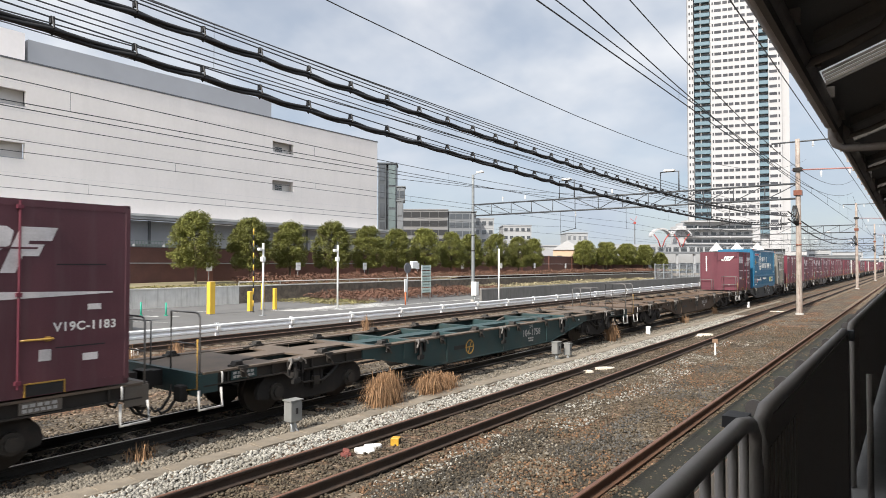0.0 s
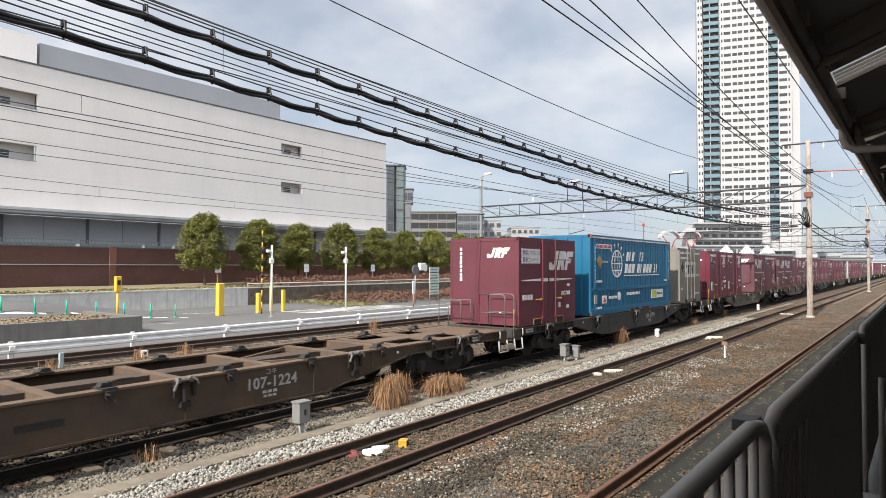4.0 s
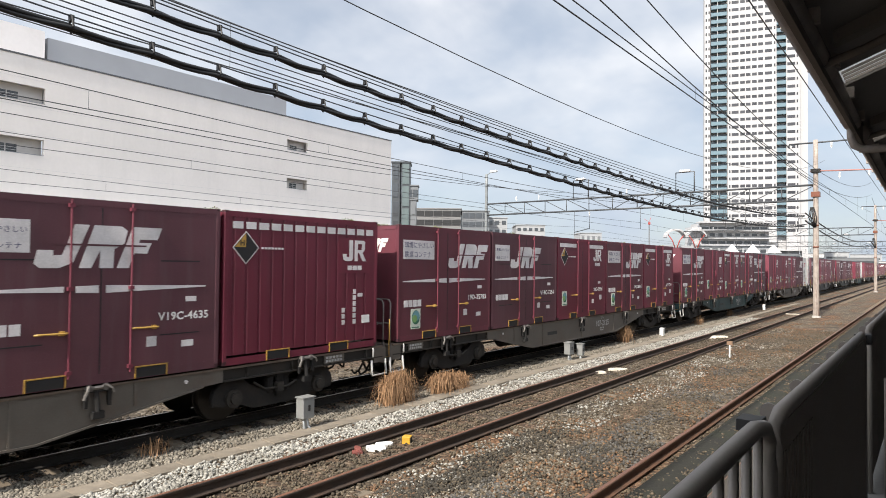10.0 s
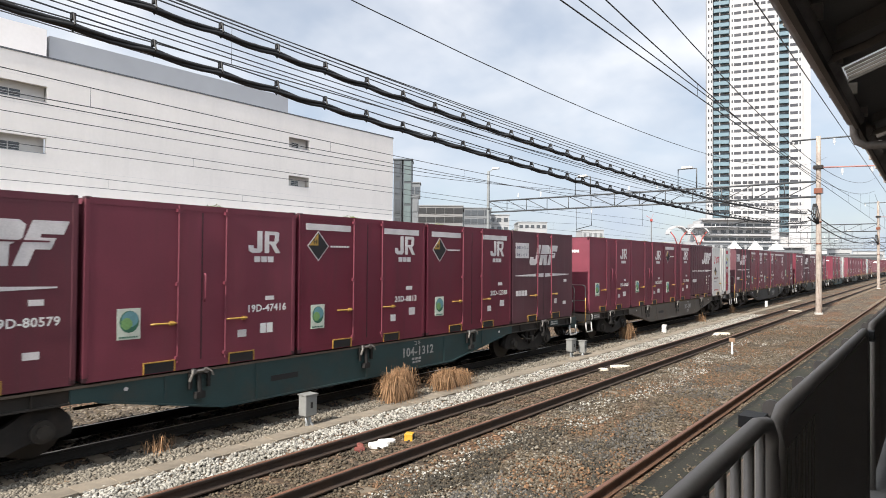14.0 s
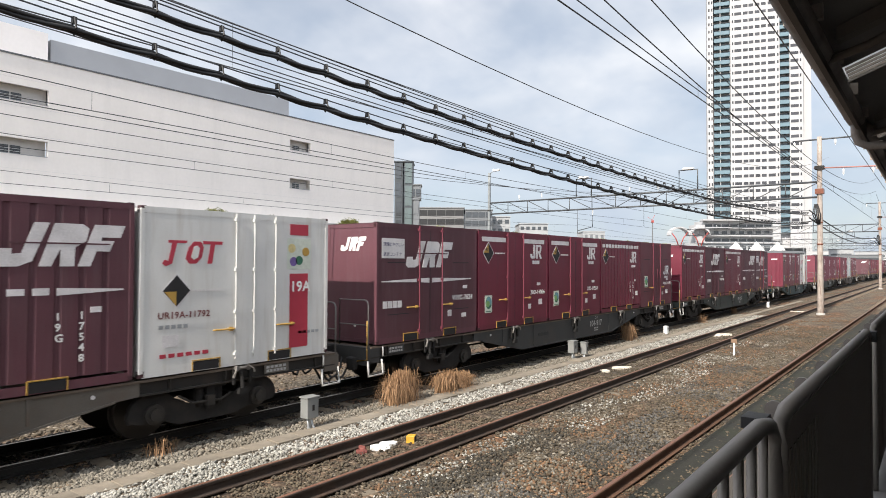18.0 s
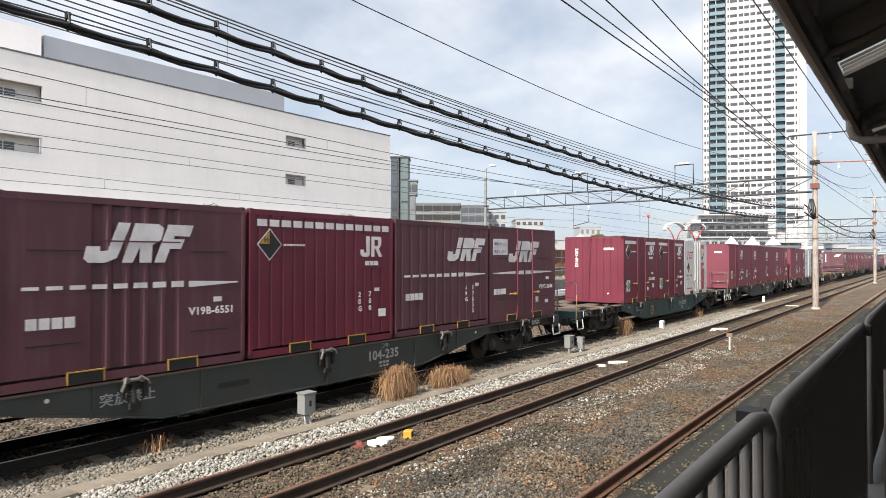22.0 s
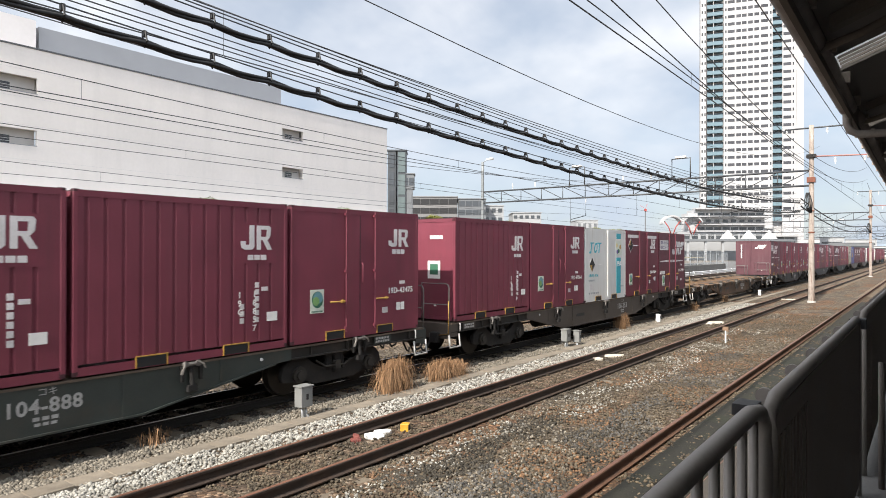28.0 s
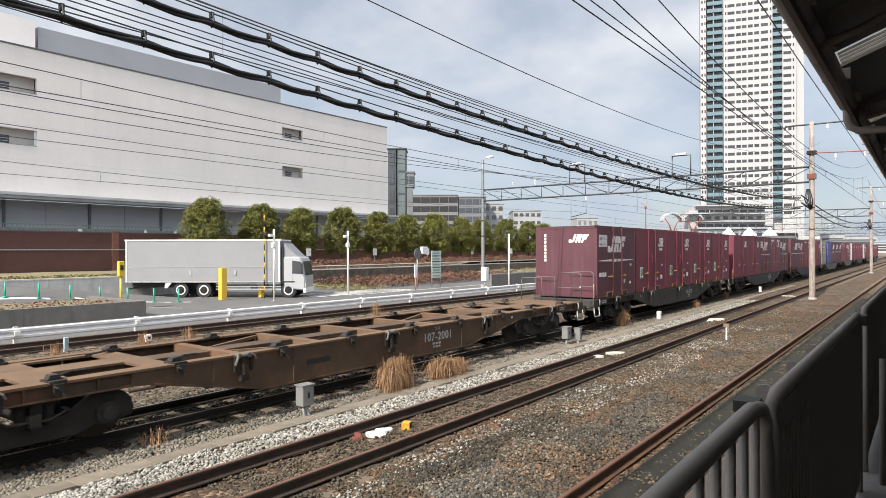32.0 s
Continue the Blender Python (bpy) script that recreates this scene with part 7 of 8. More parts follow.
def platform():
    deck = tagged(part_box("platform", (-1.2, 7.0, -20, 120, -0.36, 1.08), PAVING), "dark asphalt station platform", "platform", kind="structure")
    for i in range(70):
        part_box("edge_stone", (-1.28, -0.82, -20 + i * 2 + 0.01, -18 + i * 2 - 0.01, 1.08, 1.12), DARKEDGE, deck)
    # unseen wall, added to cut the skylight on platform and train sides
    tagged(part_box("wall_platform_back", (6.8, 7.0, -20, 70, 1.08, 5.2), CONCRETE), "unseen concrete wall added to block skylight behind the platform", "wall", kind="structure")
    fence = base("tube_railing", -0.387, 0, 1.085)
    part_tube("frame", [(0, -1.5, 0.0), (0, -1.5, 1.1), (0, -1.38, 1.19), (0, -1.0, 1.215), (0, 1.90, 1.238), (0, 2.01, 1.22), (0, 2.07, 1.17), (0, 2.09, 1.08), (0, 2.09, 0.0)], 0.024, FENCE, fence, sides=12)
    part_tube("lower_rail", [(0, -1.5, 0.12), (0, 2.05, 0.12)], 0.022, FENCE, fence)
    for i in range(25):
        part_tube("baluster", [(0, -1.35 + i * 0.137, 0.12), (0, -1.35 + i * 0.137, 1.21)], 0.013, FENCE, fence)
    part_box("clamp", (-0.085, -0.02, 2.06, 2.15, 1.19, 1.225), BLACK, fence)
    tagged(fence, "grey painted tubular railing with vertical bars", "railing")
    for i, (y0, y1) in enumerate(((2.16, 5.25), (5.75, 13.0), (13.2, 20), (20.2, 27), (27.2, 34))):
        f = base("panel_fence", -0.387, 0, 1.085)
        part_tube("frame", [(0, y0, 0.0), (0, y0, 1.13), (0, y0 + 0.03, 1.19), (0, y0 + 0.11, 1.22), (0, y1 - 0.11, 1.225), (0, y1 - 0.03, 1.19), (0, y1, 1.13), (0, y1, 0.0)], 0.025, FENCE, f, sides=12)
        part_box("panel", (-0.012, 0.012, y0 + 0.03, y1 - 0.03, 0.08, 1.19), PANEL, f)
        for k in range(9 if i < 2 else 0):
            part_box("panel_rib", (0.012, 0.016, y0 + 0.1 + k * 0.07, y0 + 0.13 + k * 0.07, 0.1, 1.1), PANEL, f)
        part_box("clamp", (-0.05, 0.05, y1, y1 + 0.1, 1.15, 1.22), BLACK, f)
        for k in range(int((y1 - y0) / 0.56)):
            bm = bmesh.new()
            disc(bm, (-0.05, 1.195), 0.030, y0 + 0.2 + k * 0.56, y0 + 0.215 + k * 0.56, "y", 18)
            part("round_reflector", bm, FENCE, f)
            part_box("reflector_stem", (-0.08, -0.03, y0 + 0.2 + k * 0.56, y0 + 0.215 + k * 0.56, 1.14, 1.17), FENCE, f)
        tagged(f, "dark panel fence in a grey tube frame", "fence", "platform fences")
    pole = base("rope_post", -0.26, 5.5, 1.08)
    part_tube("post", [(0, 0, 0), (0, 0, 0.9)], 0.02, SOFFIT, pole)
    tagged(pole, "thin steel post on the platform", "post")


platform()


def canopy():
    ob = tagged(base("canopy", 0, 0, 0), "dark platform canopy of corrugated sheets on steel beams", "canopy", kind="structure")
    def roof_z(x):
        return 4.13 + 0.38 * (x + 0.49)
    strips = [(5.11 + 2.70 * i, 5.54 + 2.70 * i) for i in range(-3, 14)]
    edges = [-20.0] + [v for s in strips for v in s] + [70.0]
    clear = clear_sheet()
    for i in range(0, len(edges), 2):
        a, b = edges[i], edges[i + 1]
        bm = bmesh.new()
        prism(bm, [(-0.56, roof_z(-0.56)), (3.0, roof_z(3.0)), (3.0, roof_z(3.0) + 0.06), (-0.56, roof_z(-0.56) + 0.06)], a, b, "y")
        part("roof_sheet", bm, CORRUGATED, ob)
    for a, b in strips:
        bm = bmesh.new()
        n = 12
        pts = [(a + (b - a) * k / n, 0.05 * (k % 2)) for k in range(n + 1)]
        for (y0, d0), (y1, d1) in zip(pts, pts[1:]):
            v = [bm.verts.new((x, y, roof_z(x) + 0.02 + d)) for x, y, d in ((-0.56, y0, d0), (3.0, y0, d0), (3.0, y1, d1), (-0.56, y1, d1))]
            bm.faces.new(v)
        sheet_ob = part("clear_sheet", bm, clear, ob, "translucent white corrugated roof sheet")
        # thin bars added to draw the shaded lines of the sheet's ridges
        if 0 < a < 14:
            for k in range(1, 5):
                y = a + (b - a) * k / 5
                bm = bmesh.new()
                prism(bm, [(-0.5, roof_z(-0.5) - 0.005), (2.9, roof_z(2.9) - 0.005), (2.9, roof_z(2.9) + 0.012), (-0.5, roof_z(-0.5) + 0.012)], y - 0.006, y + 0.006, "y")
                part("rib", bm, GUTTER, sheet_ob)
    bm = bmesh.new()
    prism(bm, [(3.0, roof_z(3.0)), (7.0, 4.6), (7.0, 4.66), (3.0, roof_z(3.0) + 0.06)], -20, 70, "y")
    part("back_slope", bm, CORRUGATED, ob)
    part_box("eaves_beam", (-0.53, -0.50, -20, 70, 3.90, 4.10), SOFFIT, ob)
    part_box("inner_beam", (1.2, 1.4, -20, 70, 4.35, 4.72), SOFFIT, ob)
    for i in range(-5, 16):
        y = 4.25 + i * 2.70
        bm = bmesh.new()
        prism(bm, [(-0.45, 4.06), (2.9, 5.33), (2.9, 5.40), (-0.45, 4.14)], y, y + 0.10, "y")
        part("rafter", bm, SOFFIT, ob)
        part_tube("brace", [(-0.52, y + 0.06, 3.96), (-0.30, y + 0.06, 4.02), (-0.12, y + 0.06, 4.10), (0.0, y + 0.06, 4.30)], 0.025, SOFFIT, ob, sides=6)
    gut = tagged(base("gutter", -0.54, 0, 4.0), "weathered grey-brown roof gutter with a bent outlet", "gutter")
    bm = bmesh.new()
    tube(bm, [(0, -20, 0.04), (0, 6.40, 0.0)], 0.068, 12)
    part("channel", bm, GUTTER, gut, smooth=True)
    bm = bmesh.new()
    tube(bm, [(0.02, 6.9, 0.0), (0.02, 70, -0.1)], 0.068, 12)
    part("channel", bm, GUTTER, gut, smooth=True)
    part_tube("outlet", [(0, 6.30, 0.0), (0, 6.33, -0.14), (0.02, 6.35, -0.20), (0.08, 6.37, -0.235), (0.5, 6.42, -0.245), (0.9, 6.42, -0.25)], 0.033, GUTTER, gut, sides=12)
    for i in range(30):
        part_box("strap", (-0.09, 0.09, -8 + i * 0.9, -7.96 + i * 0.9, 0.02, 0.10), GUTTER, gut)
    for i in range(6):
        y = -14 + i * 12
        c = base("canopy_column", 3.4, y, 1.08)
        part_box("shaft", (-0.1, 0.1, -0.1, 0.1, 0, 4.3), SOFFIT, c)
        part_box("foot", (-0.2, 0.2, -0.2, 0.2, 0, 0.04), SOFFIT, c)
        tagged(c, "dark steel canopy column", "column", "canopy columns")


canopy()

# ---- far buildings ----
TOWERWHITE = surface("white_tower_cladding", (0.38, 0.38, 0.385), 0.6, vary=0.04, grain=0.2, fine=2, bump=0.02)
BALCONY = surface("blue_green_balcony_glass", (0.115, 0.175, 0.205), 0.2, vary=0.15, grain=0.5, bump=0.0, spec=0.7)
TOWERWIN = surface("tower_window_glass", (0.045, 0.045, 0.05), 0.25, vary=0.25, grain=0.4, bump=0.0, spec=0.6, per_object=0.3)
PALEBLD = surface("pale_far_building", (0.30, 0.31, 0.32), 0.7, vary=0.08, grain=0.2, bump=0.02)
GREYBLD = surface("grey_far_building", (0.14, 0.15, 0.16), 0.6, vary=0.1, grain=0.2, bump=0.02)
DARKBLD = surface("dark_far_building", (0.055, 0.062, 0.068), 0.45, vary=0.15, grain=0.3, bump=0.02)


def tower():
    big = 1.58
    ob = tagged(base("tower_block"), "tall white residential tower with dark window rows and blue balconies", "building")
    ob.matrix_basis = pose(-46.8 * big, 171.1 * big, -1.60, 0, 0, 18.7) @ Matrix.Scale(big, 4)
    W, floors, fh, z0 = 22.0, 52, 1.90, 10.6
    top = z0 + floors * fh
    part_box("wall", (1.6, W - 2.4, 1.4, 20, 0, top), TOWERWHITE, ob)
    # flat pieces of facade between the balcony columns
    part_box("facade_strip", (0.0, 1.4, 0.3, 5, z0 - 2, top), TOWERWHITE, ob)
    part_box("facade_strip", (5.5, 16.8, 0.0, 1.4, z0 - 2, top), TOWERWHITE, ob)
    part_box("facade_strip", (19.0, 22.0, 0.0, 1.4, z0 - 12, top), TOWERWHITE, ob)
    part_box("facade_strip", (22.0, 23.9, 0.9, 16, 0, top), TOWERWHITE, ob)
    part_box("podium", (-1, 22, -2, 24, -0.4, 6.6), surface("grey_podium", (0.21, 0.215, 0.22), 0.7, vary=0.12, grain=0.3), ob)
    for z in (3.6, 6.6):
        part_box("podium_slab", (-2, 23, -3.4, -2, z, z + 0.25), TOWERWHITE, ob)
    for i in range(9):
        part_box("podium_window", (-0.4 + i * 2.5, 1.5 + i * 2.5, -2.1, -1.95, 4.3, 6.0), WINDARK, ob)

    def window_mesh(w, h):
        bm = bmesh.new()
        box(bm, 0, w, -0.06, 0.05, 0, h)
        return mesh_of(bm, "window", TOWERWIN)
    panes = [(6.45, 1.62), (8.46, 1.08), (9.78, 1.06), (11.20, 1.08), (12.63, 1.08), (14.16, 1.60), (19.22, 1.75)]
    meshes = [window_mesh(w, 0.72) for x, w in panes]

    def balcony_mesh(w):
        bm = bmesh.new()
        box(bm, 0, w, -0.9, 0.6, 0, 0.14)
        box(bm, 0, w, -0.9, -0.85, 0.13, 0.95)
        return mesh_of(bm, "balcony", BALCONY)
    bal_l, bal_r = balcony_mesh(3.75), balcony_mesh(2.15)
    rest = bmesh.new()
    recess = bmesh.new()
    for i in range(floors):
        z = z0 + i * fh + 0.85
        for (x, w), me in zip(panes, meshes):
            if i < 31:
                shared("window", me, ob, Matrix.Translation((x, 0, z)))
            else:
                box(rest, x, x + w, -0.06, 0.05, z, z + 0.72)
        for x in (5.85, 16.22, 21.28):
            box(rest, x, x + 0.32, -0.06, 0.05, z, z + 0.72)
        box(rest, 0.25, 0.6, 0.24, 0.3, z, z + 0.72)
        box(rest, 0.95, 1.25, 0.24, 0.3, z, z + 0.72)
        shared("balcony", bal_l, ob, Matrix.Translation((1.6, 0.9, z - 0.85)))
        shared("balcony", bal_r, ob, Matrix.Translation((16.82, 0.9, z - 0.85)))
        box(recess, 1.6, 5.4, 1.3, 1.38, z - 0.6, z + 0.75)
        box(recess, 16.9, 18.95, 1.3, 1.38, z - 0.6, z + 0.75)
    tagged(part("glazing", rest, TOWERWIN, ob), kind="stuff")
    tagged(part("balcony_glazing", recess, surface("balcony_door_glass", (0.085, 0.12, 0.145), 0.25, vary=0.3, grain=0.4, bump=0.0, spec=0.6), ob), kind="stuff")
    for x in (3.1,):
        part_box("divider", (x - 0.08, x + 0.08, 0.1, 1.4, z0 - 1, top), TOWERWHITE, ob)


tower()


def gridded(name, x, y, rz, w, d, h, z0, cols, rows, wall, pane, label, win=(0.7, 0.5)):
    ob = tagged(base(name, x, y, z0, rz), label, "building", "far buildings")
    part_box("wall", (0, w, 0, d, 0, h), wall, ob)
    part_box("roof", (-0.2, w + 0.2, -0.2, d + 0.2, h, h + 0.3), wall, ob)
    bm = bmesh.new()
    cw, rh = w / cols, h / rows
    box(bm, 0, cw * win[0], -0.1, 0.05, 0, rh * win[1])
    me = mesh_of(bm, "window", pane)
    for i in range(cols):
        for j in range(rows):
            shared("window", me, ob, Matrix.Translation((cw * (i + (1 - win[0]) / 2), 0, rh * (j + (1 - win[1]) / 2))))
    return ob


gridded("slim_tower", -101.4, 110.9, 38, 1.9, 6, 26.5, 0, 1, 6, DARKBLD, WINDARK, "slim dark grey stair tower beside the factory", (0.6, 0.75))
gridded("slim_tower", -99.6, 112.3, 38, 2.0, 6, 26.5, 0, 1, 5, DARKBLD, surface("greenish_dark_glazing", (0.10, 0.13, 0.13), 0.3, vary=0.2, grain=0.6, bump=0.0, spec=0.7), "slim grey panelled stair tower beside the factory", (0.8, 0.9))
gridded("control_tower", -98.7, 113.3, 38, 2.6, 4, 3.4, 17.6, 2, 1, GREYBLD, WINDARK, "small glazed watch room on a grey stem", (0.8, 0.5))
gridded("control_tower", -98.0, 113.8, 38, 1.4, 2, 17.6, 0, 1, 4, GREYBLD, GREYBLD, "grey concrete stem of the watch room")
# near-black panels stand for the shade inside the open parking decks
gridded("parking_house", -131.5, 150.6, 37, 17.4, 20, 19.8, 0, 6, 7, surface("grey_parking_concrete", (0.17, 0.17, 0.17), 0.7, vary=0.1, grain=0.3), surface("open_deck_shade", (0.022, 0.023, 0.025), 0.8, vary=0.3, grain=0.5), "grey multi-storey parking building with open decks", (0.95, 0.62))
gridded("apartment_block", -117.5, 161.5, 37, 8.6, 16, 19.2, 0, 4, 7, GREYBLD, WINDARK, "grey apartment block with balconies", (0.9, 0.6))
gridded("apartment_block", -115.0, 172.0, 37, 6.5, 14, 17.6, 0, 3, 6, PALEBLD, WINDARK, "white rendered apartment block with small windows", (0.6, 0.45))
gridded("apartment_block", -110.0, 182.0, 37, 9.5, 14, 15.6, 0, 5, 6, PALEBLD, WINDARK, "low white apartment block", (0.6, 0.4))
gridded("white_hall", -70.5, 133.8, 37, 7.2, 16, 7.0, 0, 3, 1, PALEBLD, GREYBLD, "white low hall with a striped side wall", (0.5, 0.3))
gridded("white_hall", -105.0, 220.0, 37, 8.0, 12, 14.5, 0, 4, 4, PALEBLD, GREYBLD, "pale house block in the distance", (0.5, 0.4))


def station():
    ob = tagged(base("station_building"), "pale elevated station building with arched roofs", "building", "far buildings")
    ob.matrix_basis = pose(-83.3, 232.3, -1.60, 0, 0, 37.5) @ Matrix.Scale(1.235, 4)
    red = surface("dull_red_frame", (0.35, 0.06, 0.05), 0.6)
    part_box("hall", (-6, 38, 0, 8, 0, 9.6), PALEBLD, ob)
    for i in range(18):
        part_box("hall_window", (-5 + i * 2.4, -3.3 + i * 2.4, -0.1, 0.05, 7.4, 8.8), WINDARK, ob)
    part_box("upper_hall", (16, 37, 2, 9, 9.6, 16.4), TOWERWHITE, ob)
    for k, (z, h) in enumerate(((10.3, 0.8), (12.5, 0.9), (14.7, 0.7))):
        for i in range(8):
            part_box("window_band", (16.6 + i * 2.55, 18.7 + i * 2.55 - 0.6 * (k == 1), 1.9, 2.02, z, z + h), WINDARK, ob)
    for z, x in ((9.6, 14), (11.7, 15), (14.0, 16), (16.4, 15)):
        part_box("slab", (x, 38, -0.6, 2, z, z + 0.4), TOWERWHITE, ob)
    part_box("stair_block", (13.2, 16.0, 0.5, 6, 9.6, 15.2), TOWERWHITE, ob)
    for x in (4.4, 10.5):
        bm = bmesh.new()
        out = [(x + 3.4 - 3.0 * math.cos(math.pi * k / 12), 12.0 + 2.5 * math.sin(math.pi * k / 12)) for k in range(13)]
        prism(bm, out + [(x + 3.4 + (px - x - 3.4) * 0.93, 11.75 + (pz - 12.0) * 0.9) for px, pz in reversed(out)], -1.5, 1.5, "y")
        part("arched_roof", bm, TOWERWHITE, ob)
        for lean in (-1, 1):
            c = x + 3.4
            part_tube("red_strut", [(c + lean * 0.3, -1.0, 8.8), (c + lean * 1.1, -1.0, 11.0), (c + lean * 2.5, -1.0, 12.9)], 0.16, red, ob, "dull red forked strut", 6)
    for i in range(3):
        bm = bmesh.new()
        x = 20.4 + i * 6.0
        v = [bm.verts.new(p) for p in ((x, -8, 7.4), (x + 3.2, -8, 7.4), (x + 3.2, -5, 7.4), (x, -5, 7.4), (x + 1.6, -6.5, 10.0))]
        for q in ((0, 1, 4), (1, 2, 4), (2, 3, 4), (3, 0, 4), (3, 2, 1, 0)):
            bm.faces.new([v[k] for k in q])
        part("tent_roof", bm, WHITE, ob)
    part_box("approach_deck", (-12, 40, -10, -3, 6.6, 7.2), GREYBLD, ob)
    for i in range(18):
        part_box("deck_rail", (-11.5 + i * 3, -11.4 + i * 3, -10.1, -10.0, 7.2, 8.2), PALEBLD, ob)
    part_box("deck_handrail", (-12, 40, -10.1, -10.0, 8.2, 8.3), PALEBLD, ob)
    for i in range(11):
        part_box("column", (-11 + i * 5, -10.4 + i * 5, -9.5, -9, 0.9, 6.6), PALEBLD, ob)
    crane = tagged(base("red_crane_head", -135, 377, 28.0, 37), "small red crane on a far roof", "crane")
    part_tube("jib", [(-3, 0, 2.6), (0, 0, 0.8), (1.2, 0, 3.8)], 0.12, surface("dull_red_frame", (0.35, 0.06, 0.05), 0.6), crane)
    part_box("cab", (-0.6, 0.6, -0.6, 0.6, -0.8, 0.6), surface("dull_red_frame", (0.35, 0.06, 0.05), 0.6), crane)
    part_box("mount", (-0.25, 0.25, -0.25, 0.25, -28.6, -0.8), GREYBLD, crane)
    return ob


station()


def cream_house():
    ob = tagged(base("gabled_house", -61.0, 121.3, -0.4, 25), "cream house with a white gabled roof behind the wall", "house", "far buildings")
    part_box("wall", (0, 5.8, 0, 5, 0, 6.3), surface("cream_render", (0.50, 0.36, 0.25), 0.8, vary=0.1, grain=1), ob)
    bm = bmesh.new()
    prism(bm, [(-0.3, 6.2), (6.1, 6.2), (2.9, 8.2)], -0.3, 5.3, "y")
    part("roof", bm, TOWERWHITE, ob)
    for x in (0.8, 3.8):
        part_box("window", (x, x + 1.1, -0.06, 0.05, 3.9, 5.0), WINDARK, ob)
    part_box("door", (4.3, 5.3, -0.06, 0.05, 1.0, 3.3), surface("faded_brick_door", (0.16, 0.07, 0.05), 0.7), ob)


cream_house()


def distance():
    rng = random.Random(11)
    for i in range(46):
        a = -0.02 + i * 0.021 + rng.uniform(-0.006, 0.006)
        d = rng.uniform(380, 620)
        x, y = -math.sin(a) * d, math.cos(a) * d
        w, h = rng.uniform(12, 26), rng.uniform(7, 17) + (6 if i % 9 == 0 else 0)
        ob = tagged(base("distant_house", x, y, -0.4, math.degrees(a)), "pale block of houses far off", "building", "distant houses")
        part_box("wall", (-w / 2, w / 2, 0, 14, 0, h), (PALEBLD, GREYBLD, PALEBLD, TOWERWHITE)[i % 4], ob)
        part_box("roof", (-w / 2 - 0.3, w / 2 + 0.3, -0.3, 14.3, h, h + 0.5), GREYBLD, ob)
        for k in range(3):
            part_box("window_band", (-w / 2 + 1, w / 2 - 1, -0.08, 0.05, h * (0.2 + 0.25 * k), h * (0.2 + 0.25 * k) + 1.2), WINDARK, ob)
    verts, faces = [], []
    n = 120
    for i in range(n + 1):
        a = -0.35 + 1.6 * i / n
        h = 34 + 26 * noise.noise(Vector((i * 0.11, 0, 7))) + 8 * noise.noise(Vector((i * 0.5, 3, 1)))
        verts += [(-math.sin(a) * 2400, math.cos(a) * 2400, -1), (-math.sin(a) * 2600, math.cos(a) * 2600, max(8, h))]
        if i:
            faces.append((2 * i - 2, 2 * i, 2 * i + 1, 2 * i - 1))
    me = bpy.data.meshes.new("backdrop_hills")
    me.from_pydata(verts, [], faces)
    me.materials.append(surface("hazy_hills", (0.20, 0.25, 0.30), 0.9, vary=0.1, grain=0.01, fine=0.1, bump=0.0))
    tagged(new("backdrop_hills", me), "hazy blue-grey hills on the horizon", "backdrop", kind="structure")


distance()


# ---- small things between the tracks ----
def signal_box(x, y, w, h, posts=2):
    ob = base("junction_box", x, y, -0.24)
    part_box("cabinet", (-0.10, 0.10, -w / 2, w / 2, h - 0.36, h), surface("grey_cabinet", (0.21, 0.215, 0.21), 0.5, vary=0.12, grain=5), ob, bevel=0.012)
    part_box("lid", (-0.115, 0.115, -w / 2 - 0.015, w / 2 + 0.015, h, h + 0.02), surface("grey_cabinet", (0.21, 0.215, 0.21), 0.5), ob)
    part_box("latch", (0.10, 0.115, -0.02, 0.02, h - 0.22, h - 0.12), BLACK, ob)
    for k in range(posts):
        part_tube("conduit", [(0.02, -w / 4 + k * w / 3, h - 0.36), (0.03, -w / 4 + k * w / 3 + 0.02, h - 0.5), (0.06 + 0.06 * k, -w / 4 + k * w / 3 + 0.06, 0.0)], 0.022, STEEL, ob, sides=6)
    part_box("leg", (-0.03, 0.03, -0.03, 0.03, 0.0, h - 0.36), STEEL, ob)
    return tagged(ob, "small grey trackside junction box with conduits", "junction box", "junction boxes")


signal_box(-8.82, 7.45, 0.26, 0.60)
signal_box(-8.95, 18.0, 0.28, 0.58)
signal_box(-8.80, 18.5, 0.16, 0.50, 1)


def marker(x, y, h, label="short white marker stone beside the track"):
    ob = base("marker_stone", x, y, -0.24)
    part_box("stone", (-0.08, 0.08, -0.10, 0.10, 0, h), WHITE, ob, bevel=0.01)
    part_box("digit", (0.08, 0.083, -0.04, 0.04, h * 0.5, h * 0.8), BLACK, ob)
    return tagged(ob, label, "marker", "marker stones")


marker(-9.1, 27.0, 0.36)
marker(-9.2, 48.0, 0.4)
marker(-21.55 + 1.4, 10.5, 0.26)
peg = base("survey_peg", -20.05, 7.99, -0.24)
part_box("peg", (-0.05, 0.05, -0.06, 0.06, 0, 0.46), surface("pale_blue_grey_paint", (0.30, 0.40, 0.42), 0.6, grain=6), peg, bevel=0.01)
tagged(peg, "short pale blue-grey peg beside the siding", "peg")
stake = base("marker_stake", -5.25, 22.1, -0.24)
part_box("stake", (-0.02, 0.02, -0.02, 0.02, 0, 0.52), WHITE, stake)
part_box("cross_piece", (-0.09, 0.09, -0.03, 0.03, 0.44, 0.56), surface("weathered_wood", (0.22, 0.14, 0.09), 0.8, grain=8), stake)
tagged(stake, "thin white stake with a small wooden head", "stake")


